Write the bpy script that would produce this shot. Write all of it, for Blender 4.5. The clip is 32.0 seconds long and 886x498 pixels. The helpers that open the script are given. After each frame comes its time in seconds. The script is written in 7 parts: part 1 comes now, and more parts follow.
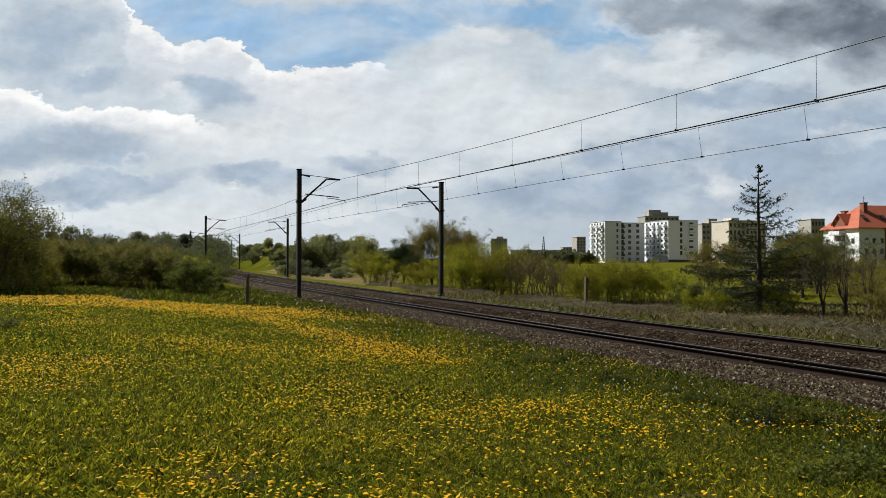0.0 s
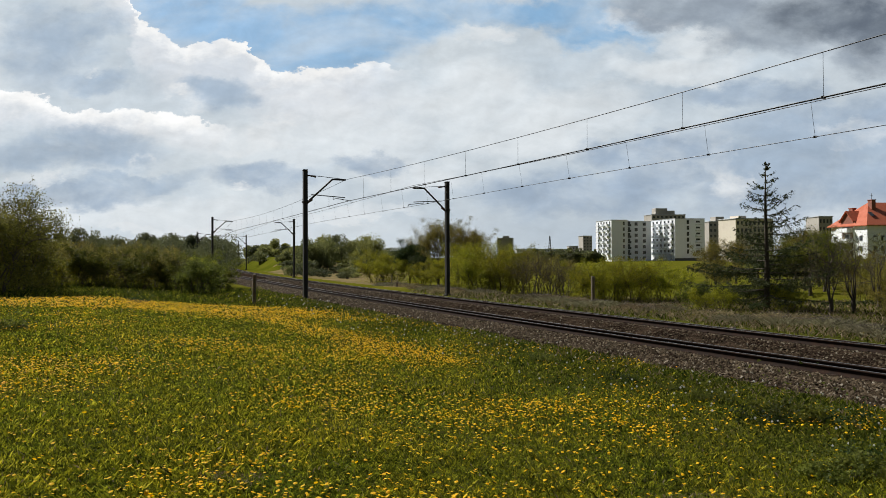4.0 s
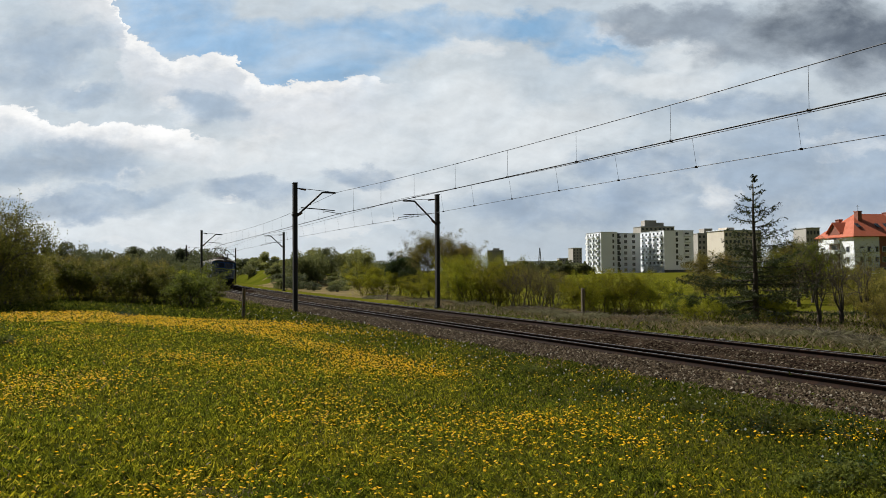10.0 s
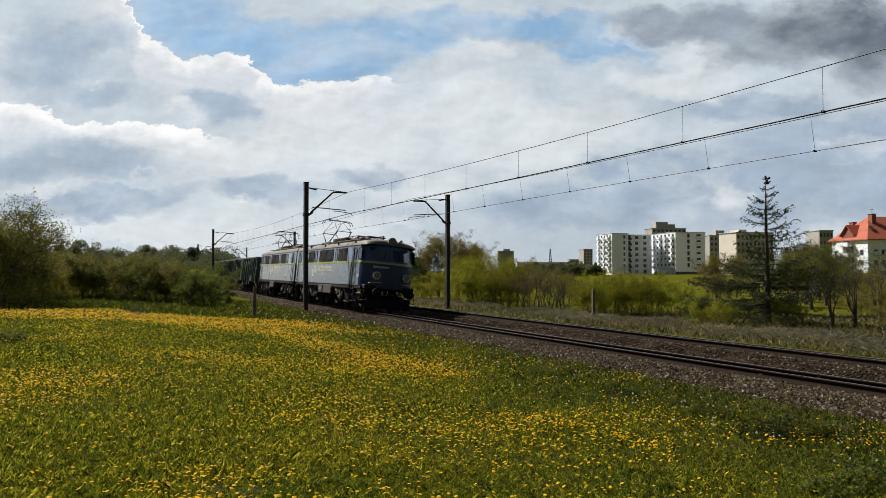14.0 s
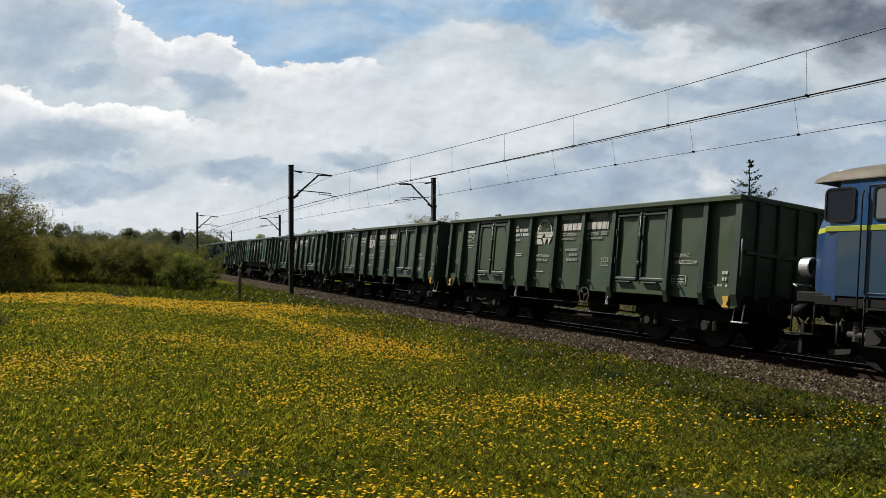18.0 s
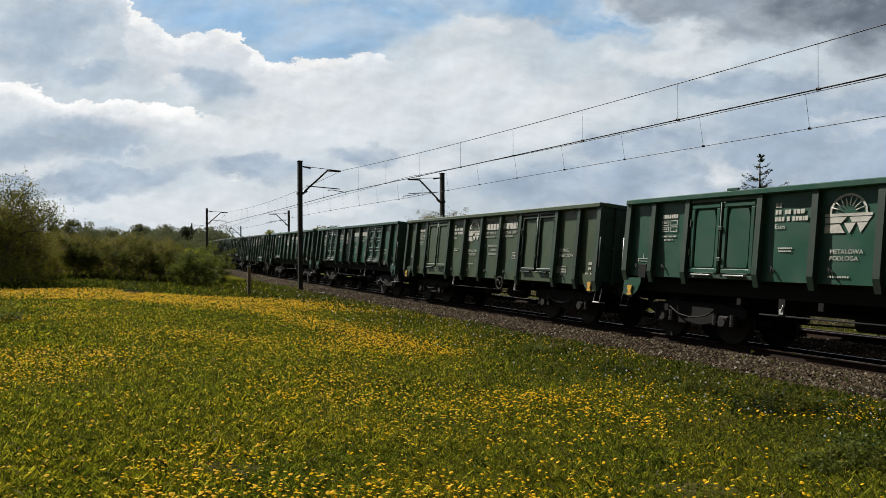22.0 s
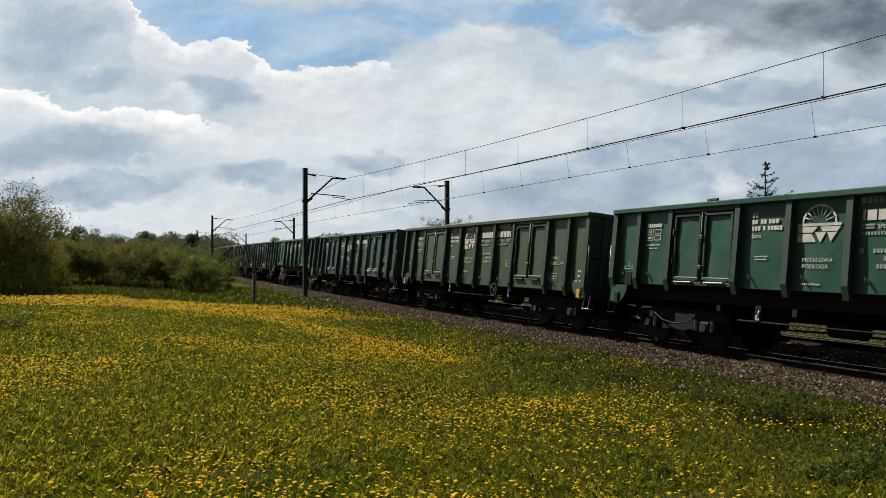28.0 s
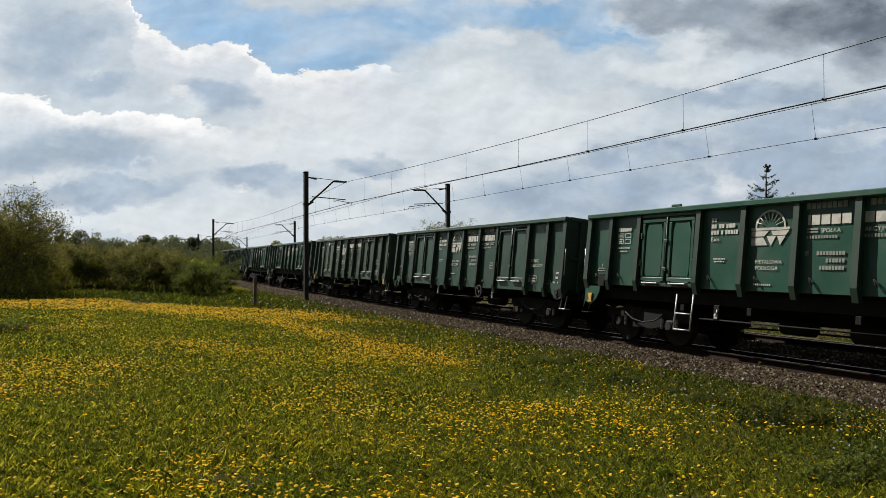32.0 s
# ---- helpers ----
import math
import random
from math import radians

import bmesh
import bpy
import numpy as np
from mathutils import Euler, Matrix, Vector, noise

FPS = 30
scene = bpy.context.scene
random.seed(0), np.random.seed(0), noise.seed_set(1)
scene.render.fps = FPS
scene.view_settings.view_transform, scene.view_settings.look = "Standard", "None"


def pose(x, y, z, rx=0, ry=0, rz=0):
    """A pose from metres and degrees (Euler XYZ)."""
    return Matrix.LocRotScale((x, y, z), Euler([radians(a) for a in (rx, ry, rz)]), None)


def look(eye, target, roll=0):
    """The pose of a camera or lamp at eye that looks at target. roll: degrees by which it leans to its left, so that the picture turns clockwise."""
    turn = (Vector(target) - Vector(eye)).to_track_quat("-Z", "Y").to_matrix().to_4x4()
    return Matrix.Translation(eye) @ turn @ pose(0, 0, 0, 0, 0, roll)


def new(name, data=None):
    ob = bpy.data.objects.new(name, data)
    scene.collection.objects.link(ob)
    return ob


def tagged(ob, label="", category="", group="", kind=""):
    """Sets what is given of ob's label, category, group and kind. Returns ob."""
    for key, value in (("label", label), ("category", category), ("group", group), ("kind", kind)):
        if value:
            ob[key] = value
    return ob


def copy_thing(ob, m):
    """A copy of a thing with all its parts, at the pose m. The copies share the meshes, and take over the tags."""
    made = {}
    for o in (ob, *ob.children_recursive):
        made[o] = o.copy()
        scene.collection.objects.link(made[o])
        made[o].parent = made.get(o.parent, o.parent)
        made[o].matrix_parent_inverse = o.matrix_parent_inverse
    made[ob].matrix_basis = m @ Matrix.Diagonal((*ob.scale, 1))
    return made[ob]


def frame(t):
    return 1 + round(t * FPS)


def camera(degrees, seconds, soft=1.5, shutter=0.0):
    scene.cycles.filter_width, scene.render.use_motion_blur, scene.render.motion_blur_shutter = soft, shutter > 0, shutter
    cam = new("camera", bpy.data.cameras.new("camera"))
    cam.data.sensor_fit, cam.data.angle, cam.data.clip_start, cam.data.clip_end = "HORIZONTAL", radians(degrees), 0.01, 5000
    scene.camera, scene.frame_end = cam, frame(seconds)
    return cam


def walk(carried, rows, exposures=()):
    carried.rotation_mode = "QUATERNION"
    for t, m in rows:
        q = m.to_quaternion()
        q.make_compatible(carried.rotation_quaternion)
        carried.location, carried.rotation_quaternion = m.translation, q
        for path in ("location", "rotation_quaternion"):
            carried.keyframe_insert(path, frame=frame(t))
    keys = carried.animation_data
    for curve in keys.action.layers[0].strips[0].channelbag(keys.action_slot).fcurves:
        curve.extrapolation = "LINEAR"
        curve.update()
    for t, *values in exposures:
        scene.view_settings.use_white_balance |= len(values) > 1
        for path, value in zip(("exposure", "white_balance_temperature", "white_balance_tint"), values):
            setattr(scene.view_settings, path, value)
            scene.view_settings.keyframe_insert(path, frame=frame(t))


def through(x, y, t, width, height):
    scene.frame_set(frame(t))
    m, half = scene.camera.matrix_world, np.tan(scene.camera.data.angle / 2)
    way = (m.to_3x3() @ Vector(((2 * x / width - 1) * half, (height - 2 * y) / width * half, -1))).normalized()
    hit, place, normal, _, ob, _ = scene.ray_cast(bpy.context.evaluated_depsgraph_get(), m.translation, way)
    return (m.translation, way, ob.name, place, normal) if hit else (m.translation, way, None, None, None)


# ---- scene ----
EYE = Vector((0.0, 0.0, 2.224))      # z = 0 is the rail head of the near track
cam = camera(63.62, 32.0, soft=0.6)
# seconds, degrees of turn to the right, of upward tilt, of lean to the right
TURNS = ((0.0, 0.00, 0.72, -0.06), (0.5, -0.36, 0.66, -0.01), (1.0, -0.53, 0.67, -0.03), (1.5, -0.55, 0.58, 0.03),
         (2.0, -0.67, 0.51, 0.07), (2.5, -0.65, 0.49, 0.08), (3.0, -0.70, 0.55, 0.15), (3.5, -0.65, 0.60, 0.19),
         (5.5, 0.11, 0.97, 0.31), (6.0, 0.14, 0.90, 0.31), (6.5, 0.16, 1.06, 0.40), (7.0, 0.22, 1.26, 0.35),
         (7.5, 0.21, 1.42, 0.46), (8.0, 0.15, 1.49, 0.37), (8.5, 0.26, 1.53, 0.39), (9.0, 0.29, 1.35, 0.48),
         (9.5, 0.26, 1.47, 0.41), (10.0, 0.30, 1.70, 0.47), (10.5, 0.05, 2.13, 0.50), (11.0, -0.16, 2.45, 0.52),
         (11.5, -0.27, 2.49, 0.50), (12.0, -0.33, 2.41, 0.53), (12.5, -0.36, 2.34, 0.51), (13.0, -0.49, 2.24, 0.39),
         (13.5, -0.59, 1.89, 0.19), (14.0, -0.53, 1.73, 0.08), (14.5, -0.30, 1.74, -0.05), (16.5, 0.85, 1.19, 0.07),
         (17.0, 0.92, 0.68, -0.08), (17.5, 0.71, 0.38, 0.12), (18.0, 0.60, 0.38, 0.15), (18.5, 0.10, 0.42, 0.10),
         (19.0, -0.24, 0.37, -0.10), (19.5, 0.08, 0.27, -0.13), (20.0, 0.08, 0.21, -0.07), (20.5, 0.20, 0.13, -0.16),
         (21.0, 0.03, -0.09, 0.09), (21.5, -0.03, -0.07, 0.14), (22.0, -0.10, 0.01, 0.24), (22.5, -0.21, 0.13, 0.26),
         (23.0, -0.34, 0.30, 0.20), (23.5, -0.39, 0.41, 0.12), (24.0, -0.25, 0.40, 0.11), (24.5, -0.24, 0.34, 0.11),
         (25.0, -0.11, 0.29, 0.25), (25.5, -0.20, 0.21, 0.31), (27.5, -0.46, 0.61, 0.15), (28.0, -0.48, 0.62, 0.12),
         (28.5, -0.43, 0.54, 0.13), (29.0, -0.41, 0.48, 0.16), (29.5, -0.44, 0.45, 0.18), (30.0, -0.56, 0.47, -0.03),
         (30.5, -0.52, 0.51, 0.03), (31.0, -0.59, 0.75, 0.12), (31.5, -0.58, 0.93, 0.20), (32.0, -0.55, 0.86, 0.26))


def gaze(yaw, pitch, lean):
    a, b = radians(yaw), radians(pitch)
    way = Vector((math.sin(a) * math.cos(b), math.cos(a) * math.cos(b), math.sin(b)))
    return look(EYE, EYE + 100 * way, -lean)


walk(cam, [(t, gaze(a, b, c)) for t, a, b, c in TURNS])
scene.view_settings.exposure = -0.2

# ---- sun and sky ----
SUN_AZ, SUN_EL = radians(-51), radians(45)      # azimuth from +y towards +x
sun_dir = Vector((math.sin(SUN_AZ) * math.cos(SUN_EL), math.cos(SUN_AZ) * math.cos(SUN_EL), math.sin(SUN_EL)))
sun = new("sun", bpy.data.lights.new("sun", "SUN"))
sun.data.energy, sun.data.angle, sun.data.color = 7.2, radians(0.6), (1.0, 0.965, 0.89)
sun.matrix_world = look(sun_dir * 100, (0, 0, 0))


class Nodes:
    """Short hand for building a node tree."""

    def __init__(self, tree):
        self.t = tree
        tree.nodes.clear()

    def add(self, kind, ins=None, operation=None, use_clamp=None, data_type=None, blend_type=None, interpolation_type=None, feature=None):
        n = self.t.nodes.new(kind)
        if operation is not None:
            n.operation = operation
        if use_clamp is not None:
            n.use_clamp = use_clamp
        if data_type is not None:
            n.data_type = data_type
        if blend_type is not None:
            n.blend_type = blend_type
        if interpolation_type is not None:
            n.interpolation_type = interpolation_type
        if feature is not None:
            n.feature = feature
        for name, val in (ins or {}).items():
            if isinstance(val, bpy.types.NodeSocket):
                self.t.links.new(val, n.inputs[name])
            else:
                n.inputs[name].default_value = val
        return n

    def math(self, op, a, b=0.0, clamp=False):
        return self.add("ShaderNodeMath", operation=op, use_clamp=clamp, ins={0: a, 1: b}).outputs[0]

    def mix(self, fac, a, b, blend="MIX"):
        return self.add("ShaderNodeMix", data_type="RGBA", blend_type=blend, ins={0: fac, 6: a, 7: b}).outputs[2]

    def noise(self, vec, scale, detail=4.0, rough=0.55, dist=0.0):
        return self.add("ShaderNodeTexNoise", ins={"Vector": vec, "Scale": scale, "Detail": detail, "Roughness": rough,
                                                   "Distortion": dist}).outputs[0]

    def ramp(self, fac, stops):
        n = self.add("ShaderNodeValToRGB", ins={0: fac})
        e = n.color_ramp.elements
        while len(e) < len(stops):
            e.new(0.5)
        for el, (p, c) in zip(e, stops):
            el.position = p
            el.color = (*c, 1) if len(c) == 3 else c
        return n.outputs[0]

    def span(self, v, lo, hi, a=0.0, b=1.0):
        return self.add("ShaderNodeMapRange", interpolation_type="SMOOTHSTEP",
                        ins={"Value": v, "From Min": lo, "From Max": hi, "To Min": a, "To Max": b}).outputs[0]


def build_sky():
    world = bpy.data.worlds.new("sky")
    scene.world = world
    world.use_nodes = True
    n = Nodes(world.node_tree)
    sky = n.add("ShaderNodeTexSky")
    sky.sky_type, sky.sun_disc, sky.sun_elevation, sky.sun_rotation = "NISHITA", False, SUN_EL, SUN_AZ
    sky.air_density, sky.dust_density, sky.ozone_density = 1.0, 1.5, 1.2
    way = n.add("ShaderNodeTexCoord").outputs["Generated"]
    sep = n.add("ShaderNodeSeparateXYZ", ins={0: way})
    dep = n.math("MAXIMUM", sep.outputs[1], 0.12)
    u = n.math("DIVIDE", sep.outputs[0], dep)      # plane of the sky in front, units of the tangent
    v = n.math("DIVIDE", sep.outputs[2], dep)
    uv = n.add("ShaderNodeCombineXYZ", ins={0: u, 1: v, 2: 0.0}).outputs[0]
    # clouds are flatter than wide
    flat = n.add("ShaderNodeVectorMath", operation="MULTIPLY", ins={0: uv, 1: (1.0, 1.6, 1.0)}).outputs[0]

    def bend(scale, detail, rough, au, av):
        wob = n.add("ShaderNodeTexNoise", ins={"Vector": flat, "Scale": scale, "Detail": detail, "Roughness": rough})
        shift = n.add("ShaderNodeVectorMath", operation="SUBTRACT", ins={0: wob.outputs[1], 1: (0.5, 0.5, 0.5)}).outputs[0]
        bent = n.add("ShaderNodeVectorMath", operation="MULTIPLY_ADD", ins={0: shift, 1: (au, av, 0.0), 2: uv}).outputs[0]
        q = n.add("ShaderNodeSeparateXYZ", ins={0: bent})
        return q.outputs[0], q.outputs[1]

    bu, bv = bend(8.0, 8.0, 0.62, 0.15, 0.10)
    cu, cv = bend(17.0, 8.0, 0.66, 0.075, 0.060)
    # heaped clouds, lit from the upper left: thickness here against thickness a step towards the sun
    def lit(scale, detail, rough, du, dv):
        moved = n.add("ShaderNodeVectorMath", operation="ADD", ins={0: flat, 1: (du, dv, 0.0)}).outputs[0]
        return n.math("SUBTRACT", n.noise(flat, scale, detail, rough, 0.3), n.noise(moved, scale, detail, rough, 0.3))

    relief = n.math("ADD", lit(5.0, 5.0, 0.50, -0.022, 0.040), n.math("MULTIPLY", lit(19.0, 6.0, 0.6, -0.007, 0.012), 0.7))

    def blob(ou, ov, ru, rv, soft):
        """Oval of cloud, its edge soft or crisp."""
        a = n.math("MULTIPLY", n.math("SUBTRACT", bu, ou), 1 / ru)
        b = n.math("MULTIPLY", n.math("SUBTRACT", bv, ov), 1 / rv)
        d = n.math("ADD", n.math("MULTIPLY", a, a), n.math("MULTIPLY", b, b))
        return n.span(d, 1.0 + soft, 1.0 - soft)

    def heap(ovals, soft=0.8):
        total = None
        for o in ovals:
            m = blob(*o, soft)
            total = m if total is None else n.math("MAXIMUM", total, m)
        return total

    fine = n.noise(flat, 11.0, 9.0, 0.62, 0.25)
    big = n.noise(flat, 3.2, 7.0, 0.58, 0.2)
    blue = n.mix(0.6, n.mix(1.0, sky.outputs[0], (0.10, 0.105, 0.11, 1), "MULTIPLY"), (0.26, 0.50, 0.74, 1))
    veil = n.span(n.noise(n.add("ShaderNodeVectorMath", operation="MULTIPLY", ins={0: uv, 1: (2.2, 6.5, 1.0)}).outputs[0], 2.0, 6.0, 0.55, 0.6), 0.40, 0.72, 0.0, 0.75)
    blue = n.mix(veil, blue, (0.60, 0.70, 0.80, 1))
    body = n.mix(n.span(big, 0.30, 0.70), (0.50, 0.585, 0.665, 1), (0.70, 0.76, 0.80, 1))
    body = n.mix(n.math("MULTIPLY", heap(GAPS), n.span(fine, 0.80, 0.42, 0.55, 1.0)), body, blue)
    body = n.mix(n.math("MULTIPLY", heap(GLOWS), n.span(fine, 0.25, 0.65, 0.5, 0.9)), body, (0.77, 0.815, 0.845, 1))
    body = n.mix(n.math("MULTIPLY", heap(GREYS), n.span(fine, 0.75, 0.35, 0.30, 0.92)), body, (0.34, 0.435, 0.56, 1))
    body = n.mix(n.math("MULTIPLY", heap(PUFFS, 0.55), n.span(fine, 0.32, 0.66, 0.15, 0.85)), body, (0.80, 0.83, 0.85, 1))
    # two banks with a towering upper edge: thin white rim, milky inside, greyer below
    px, py = n.math("ADD", n.math("MULTIPLY", cu, 126.4), 77.4), n.math("ADD", n.math("MULTIPLY", cv, -126.4), 45.7)
    for stops, fade0, fade1, reach in ((BANK_HIGH, 74.0, 58.0, 13.0), (BANK_LOW, 41.0, 30.0, 7.0)):
        top = n.ramp(n.math("MULTIPLY", px, 1 / 160), [(x / 160, ((y + 20) / 80,) * 3) for x, y in stops])
        depth = n.math("SUBTRACT", py, n.math("SUBTRACT", n.math("MULTIPLY", top, 80.0), 20.0))
        side = n.span(px, fade0, fade1)
        cloud = n.math("MULTIPLY", n.math("MULTIPLY", n.span(depth, -0.1, 0.5), n.span(depth, reach, reach * 0.35)), side)
        inside = n.mix(n.span(n.math("ADD", n.math("MULTIPLY", big, 0.5), n.math("MULTIPLY", fine, 0.5)), 0.60, 0.38, 0.0, 0.55), (0.80, 0.83, 0.86, 1), (0.56, 0.63, 0.72, 1))
        body = n.mix(cloud, body, inside)
        rim = n.math("MULTIPLY", n.math("MULTIPLY", n.span(depth, 0.0, 0.45), n.span(depth, 3.8, 0.5)), n.math("MULTIPLY", side, n.span(fine, 0.30, 0.58, 0.45, 1.0)))
        body = n.mix(rim, body, (1.02, 1.02, 1.01, 1))
    body = n.mix(n.math("MULTIPLY", heap(BELLIES), n.span(fine, 0.75, 0.35, 0.40, 0.95)), body, (0.40, 0.50, 0.62, 1))
    body = n.mix(n.math("MULTIPLY", heap(GLEAMS, 0.6), n.span(fine, 0.42, 0.62, 0.0, 0.9)), body, (0.88, 0.89, 0.89, 1))
    body = n.mix(n.math("MULTIPLY", heap(DUSKS, 0.7), n.span(fine, 0.80, 0.35, 0.40, 0.95)), body, (0.30, 0.355, 0.425, 1))
    body = n.mix(n.math("MULTIPLY", heap(DARKS, 0.7), n.span(fine, 0.85, 0.3, 0.55, 1.0)), body, n.mix(n.span(fine, 0.3, 0.7), (0.135, 0.165, 0.21, 1), (0.21, 0.25, 0.30, 1)))
    bright = n.math("ADD", n.math("MULTIPLY", relief, 0.50), 1.0)
    body = n.mix(1.0, body, n.add("ShaderNodeCombineColor", ins={0: bright, 1: bright, 2: bright}).outputs[0], "MULTIPLY")
    # overhead and behind the eye, unseen: broken cloud over blue, dimmed to cut fill
    rest = n.mix(n.span(n.noise(way, 3.0, 6.0, 0.6), 0.40, 0.66), n.mix(1.0, sky.outputs[0], (0.024, 0.024, 0.024, 1), "MULTIPLY"), (0.115, 0.135, 0.165, 1))
    body = n.mix(n.span(sep.outputs[1], 0.60, 0.25), body, rest)
    # pale haze low down, plain below
    low = n.span(v, 0.11, -0.01)
    body = n.mix(n.math("MULTIPLY", low, 0.45), body, n.mix(n.span(u, -0.1, 0.35), (0.67, 0.72, 0.76, 1), (0.38, 0.445, 0.52, 1)))
    bg = n.add("ShaderNodeBackground", ins={0: body, 1: 1.1})
    n.add("ShaderNodeOutputWorld", ins={0: bg.outputs[0]})


def oval(x, y, rx, ry):
    """An oval of the sky on the tangent plane straight ahead."""
    return ((x - 77.4) / 126.4, (45.7 - y) / 126.4, rx / 126.4, ry / 126.4)


GAPS = [oval(30, 1.0, 10, 6.0), oval(42, 6, 10, 5), oval(53, 9.5, 11, 4), oval(62, 5, 16, 5), oval(88, 2, 18, 3.0), oval(104, 5, 8, 3)]
GLOWS = [oval(58, 22, 18, 8), oval(80, 18, 14, 6), oval(98, 19, 13, 4), oval(70, 31, 12, 3.5), oval(118, 12, 12, 3), oval(90, 24, 14, 4), oval(22, 38, 20, 3), oval(122, 7.5, 9, 2.6)]
GREYS = [oval(100, 34.5, 18, 4), oval(114, 32, 9, 3.5), oval(140, 29, 17, 3.5), oval(154, 31.5, 10, 3.5), oval(45, 32, 8, 2.6), oval(10, 34, 14, 2.2), oval(63, 29.5, 6, 2.2),
         oval(148, 24, 18, 5.5), oval(140, 34, 20, 5), oval(130, 17, 14, 2.6), oval(112, 27, 12, 3), oval(28, 9.5, 6, 1.6)]
PUFFS = [oval(125.5, 30, 2.6, 4.5), oval(128, 34, 4, 3), oval(82, 7, 6, 1.8), oval(38, 39, 10, 1.2), oval(24, 41, 8, 1.0), oval(62, 38, 9, 1.2), oval(40, 24, 9, 3.2), oval(3, 31.5, 4, 1.5),
         oval(147, 23, 12, 1.8), oval(112, 3.5, 6, 2.0), oval(32, 16, 5, 2.5)]
GLEAMS = [oval(22.5, 28.0, 3.5, 1.6), oval(2, 31.5, 3, 1.2), oval(39, 34, 3.5, 0.9), oval(29, 17, 3.5, 1.2), oval(46, 21, 5, 1.6), oval(17, 11.6, 1.6, 0.8)]
BANK_HIGH = ((0, -15), (15, -10), (20, -4), (21.5, 3), (24, 4.2), (28, 6.8), (31, 7.8), (34.5, 7.0), (37, 6.6), (41.5, 7.4), (43, 10), (47, 11.8), (50, 12.8), (55, 11.8), (60, 11.8), (64, 10.8), (68, 11.8), (74, 12.8))
BANK_LOW = ((0, 16.0), (4, 16.5), (8, 17.8), (10, 18.5), (15, 18.8), (20, 19.0), (25, 19.6), (30, 20.5), (34, 21.8), (38, 22.8), (44, 25))
BELLIES = [oval(143, 27, 19, 6.0), oval(6, 8, 9, 6.5), oval(15, 13.5, 6, 2.2), oval(10, 26.0, 16, 3.8), oval(22, 31.5, 12, 1.8), oval(36, 15.5, 7, 2.4), oval(12, 3, 6, 2.6)]
DUSKS = [oval(114, 1.5, 8, 3.0), oval(126, 2.0, 10, 3.6), oval(138, 6, 14, 4.5), oval(154, 9, 10, 5.5)]
DARKS = [oval(146, 2.5, 12, 5.5), oval(158, 5.5, 10, 5.5)]
build_sky()

# ---- materials ----
def material(name):
    m = bpy.data.materials.new(name)
    m.use_nodes = True
    return m, Nodes(m.node_tree)


def finish(n, color, rough=0.7, metal=0.0, bump=None, strength=0.3, dist=0.01, spec=0.5, trans=None, dust=0.0):
    ins = {"Sheen Weight": dust, "Sheen Roughness": 0.35, "Base Color": color, "Roughness": rough, "Metallic": metal, "Specular IOR Level": spec}
    if bump is not None:
        ins["Normal"] = n.add("ShaderNodeBump", ins={"Height": bump, "Strength": strength, "Distance": dist}).outputs[0]
    s = n.add("ShaderNodeBsdfPrincipled", ins=ins).outputs[0]
    if trans is not None:
        tr = n.add("ShaderNodeBsdfTranslucent", ins={0: trans[0]}).outputs[0]
        s = n.add("ShaderNodeMixShader", ins={0: trans[1], 1: s, 2: tr}).outputs[0]
    n.add("ShaderNodeOutputMaterial", ins={0: s})


def coords(n, space="Object"):
    return n.add("ShaderNodeTexCoord").outputs[space]


def worn(name, base, dirt, rough=0.6, metal=0.0, scale=3.0, amount=0.5, grain=60.0, bump=0.15, streak=0.0, spec=0.5, per_object=0.0, dust=0.0):
    """A painted or raw surface: two tones of blotches, fine grain, optional run-down streaks and a shade per object."""
    m, n = material(name)
    p = coords(n)
    a = n.noise(p, scale, 6.0, 0.6, 0.4)
    b = n.noise(p, grain, 3.0, 0.6)
    fac = n.span(a, 0.42, 0.72, 0.0, amount)
    if streak:
        st = n.add("ShaderNodeVectorMath", operation="MULTIPLY", ins={0: p, 1: (9.0, 9.0, 0.55)}).outputs[0]
        fac = n.math("MAXIMUM", fac, n.span(n.noise(st, 1.0, 5.0, 0.6), 0.48, 0.75, 0.0, streak))
    col = n.mix(fac, (*base, 1), (*dirt, 1))
    col = n.mix(0.35, col, n.ramp(b, [(0.3, (0.35, 0.35, 0.35)), (0.7, (0.65, 0.65, 0.65))]), "OVERLAY")
    if per_object:
        r = n.add("ShaderNodeObjectInfo").outputs["Random"]
        hsv = n.add("ShaderNodeHueSaturation", ins={"Value": n.span(r, 0, 1, 1 - per_object, 1 + per_object), "Color": col})
        col = hsv.outputs[0]
    finish(n, col, n.span(a, 0.3, 0.8, rough - 0.08, min(1, rough + 0.15)), metal, b, bump, 0.004, spec, None, dust)
    return m


def leafy(name, stops, through=0.45, rough=0.6, gloss=0.12, clump=0.0):
    """Leaves: a tone for each leaf and each clump, gap shade and sunlight in the clump tones, light passing through."""
    m, n = material(name)
    r = n.add("ShaderNodeNewGeometry").outputs["Random Per Island"]
    col = n.ramp(r, stops)
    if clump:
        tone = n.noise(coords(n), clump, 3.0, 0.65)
        # dark cool and bright warm clumps: gap shade and sunlight put into colour
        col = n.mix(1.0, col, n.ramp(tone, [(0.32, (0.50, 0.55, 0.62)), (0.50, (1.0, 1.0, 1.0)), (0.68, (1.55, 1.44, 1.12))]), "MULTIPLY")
    obj = n.add("ShaderNodeObjectInfo").outputs["Random"]
    col = n.add("ShaderNodeHueSaturation", ins={"Value": n.span(obj, 0, 1, 0.8, 1.2), "Hue": n.span(obj, 0, 1, 0.49, 0.51), "Color": col}).outputs[0]
    finish(n, col, rough, spec=gloss, trans=(col, through))
    return m


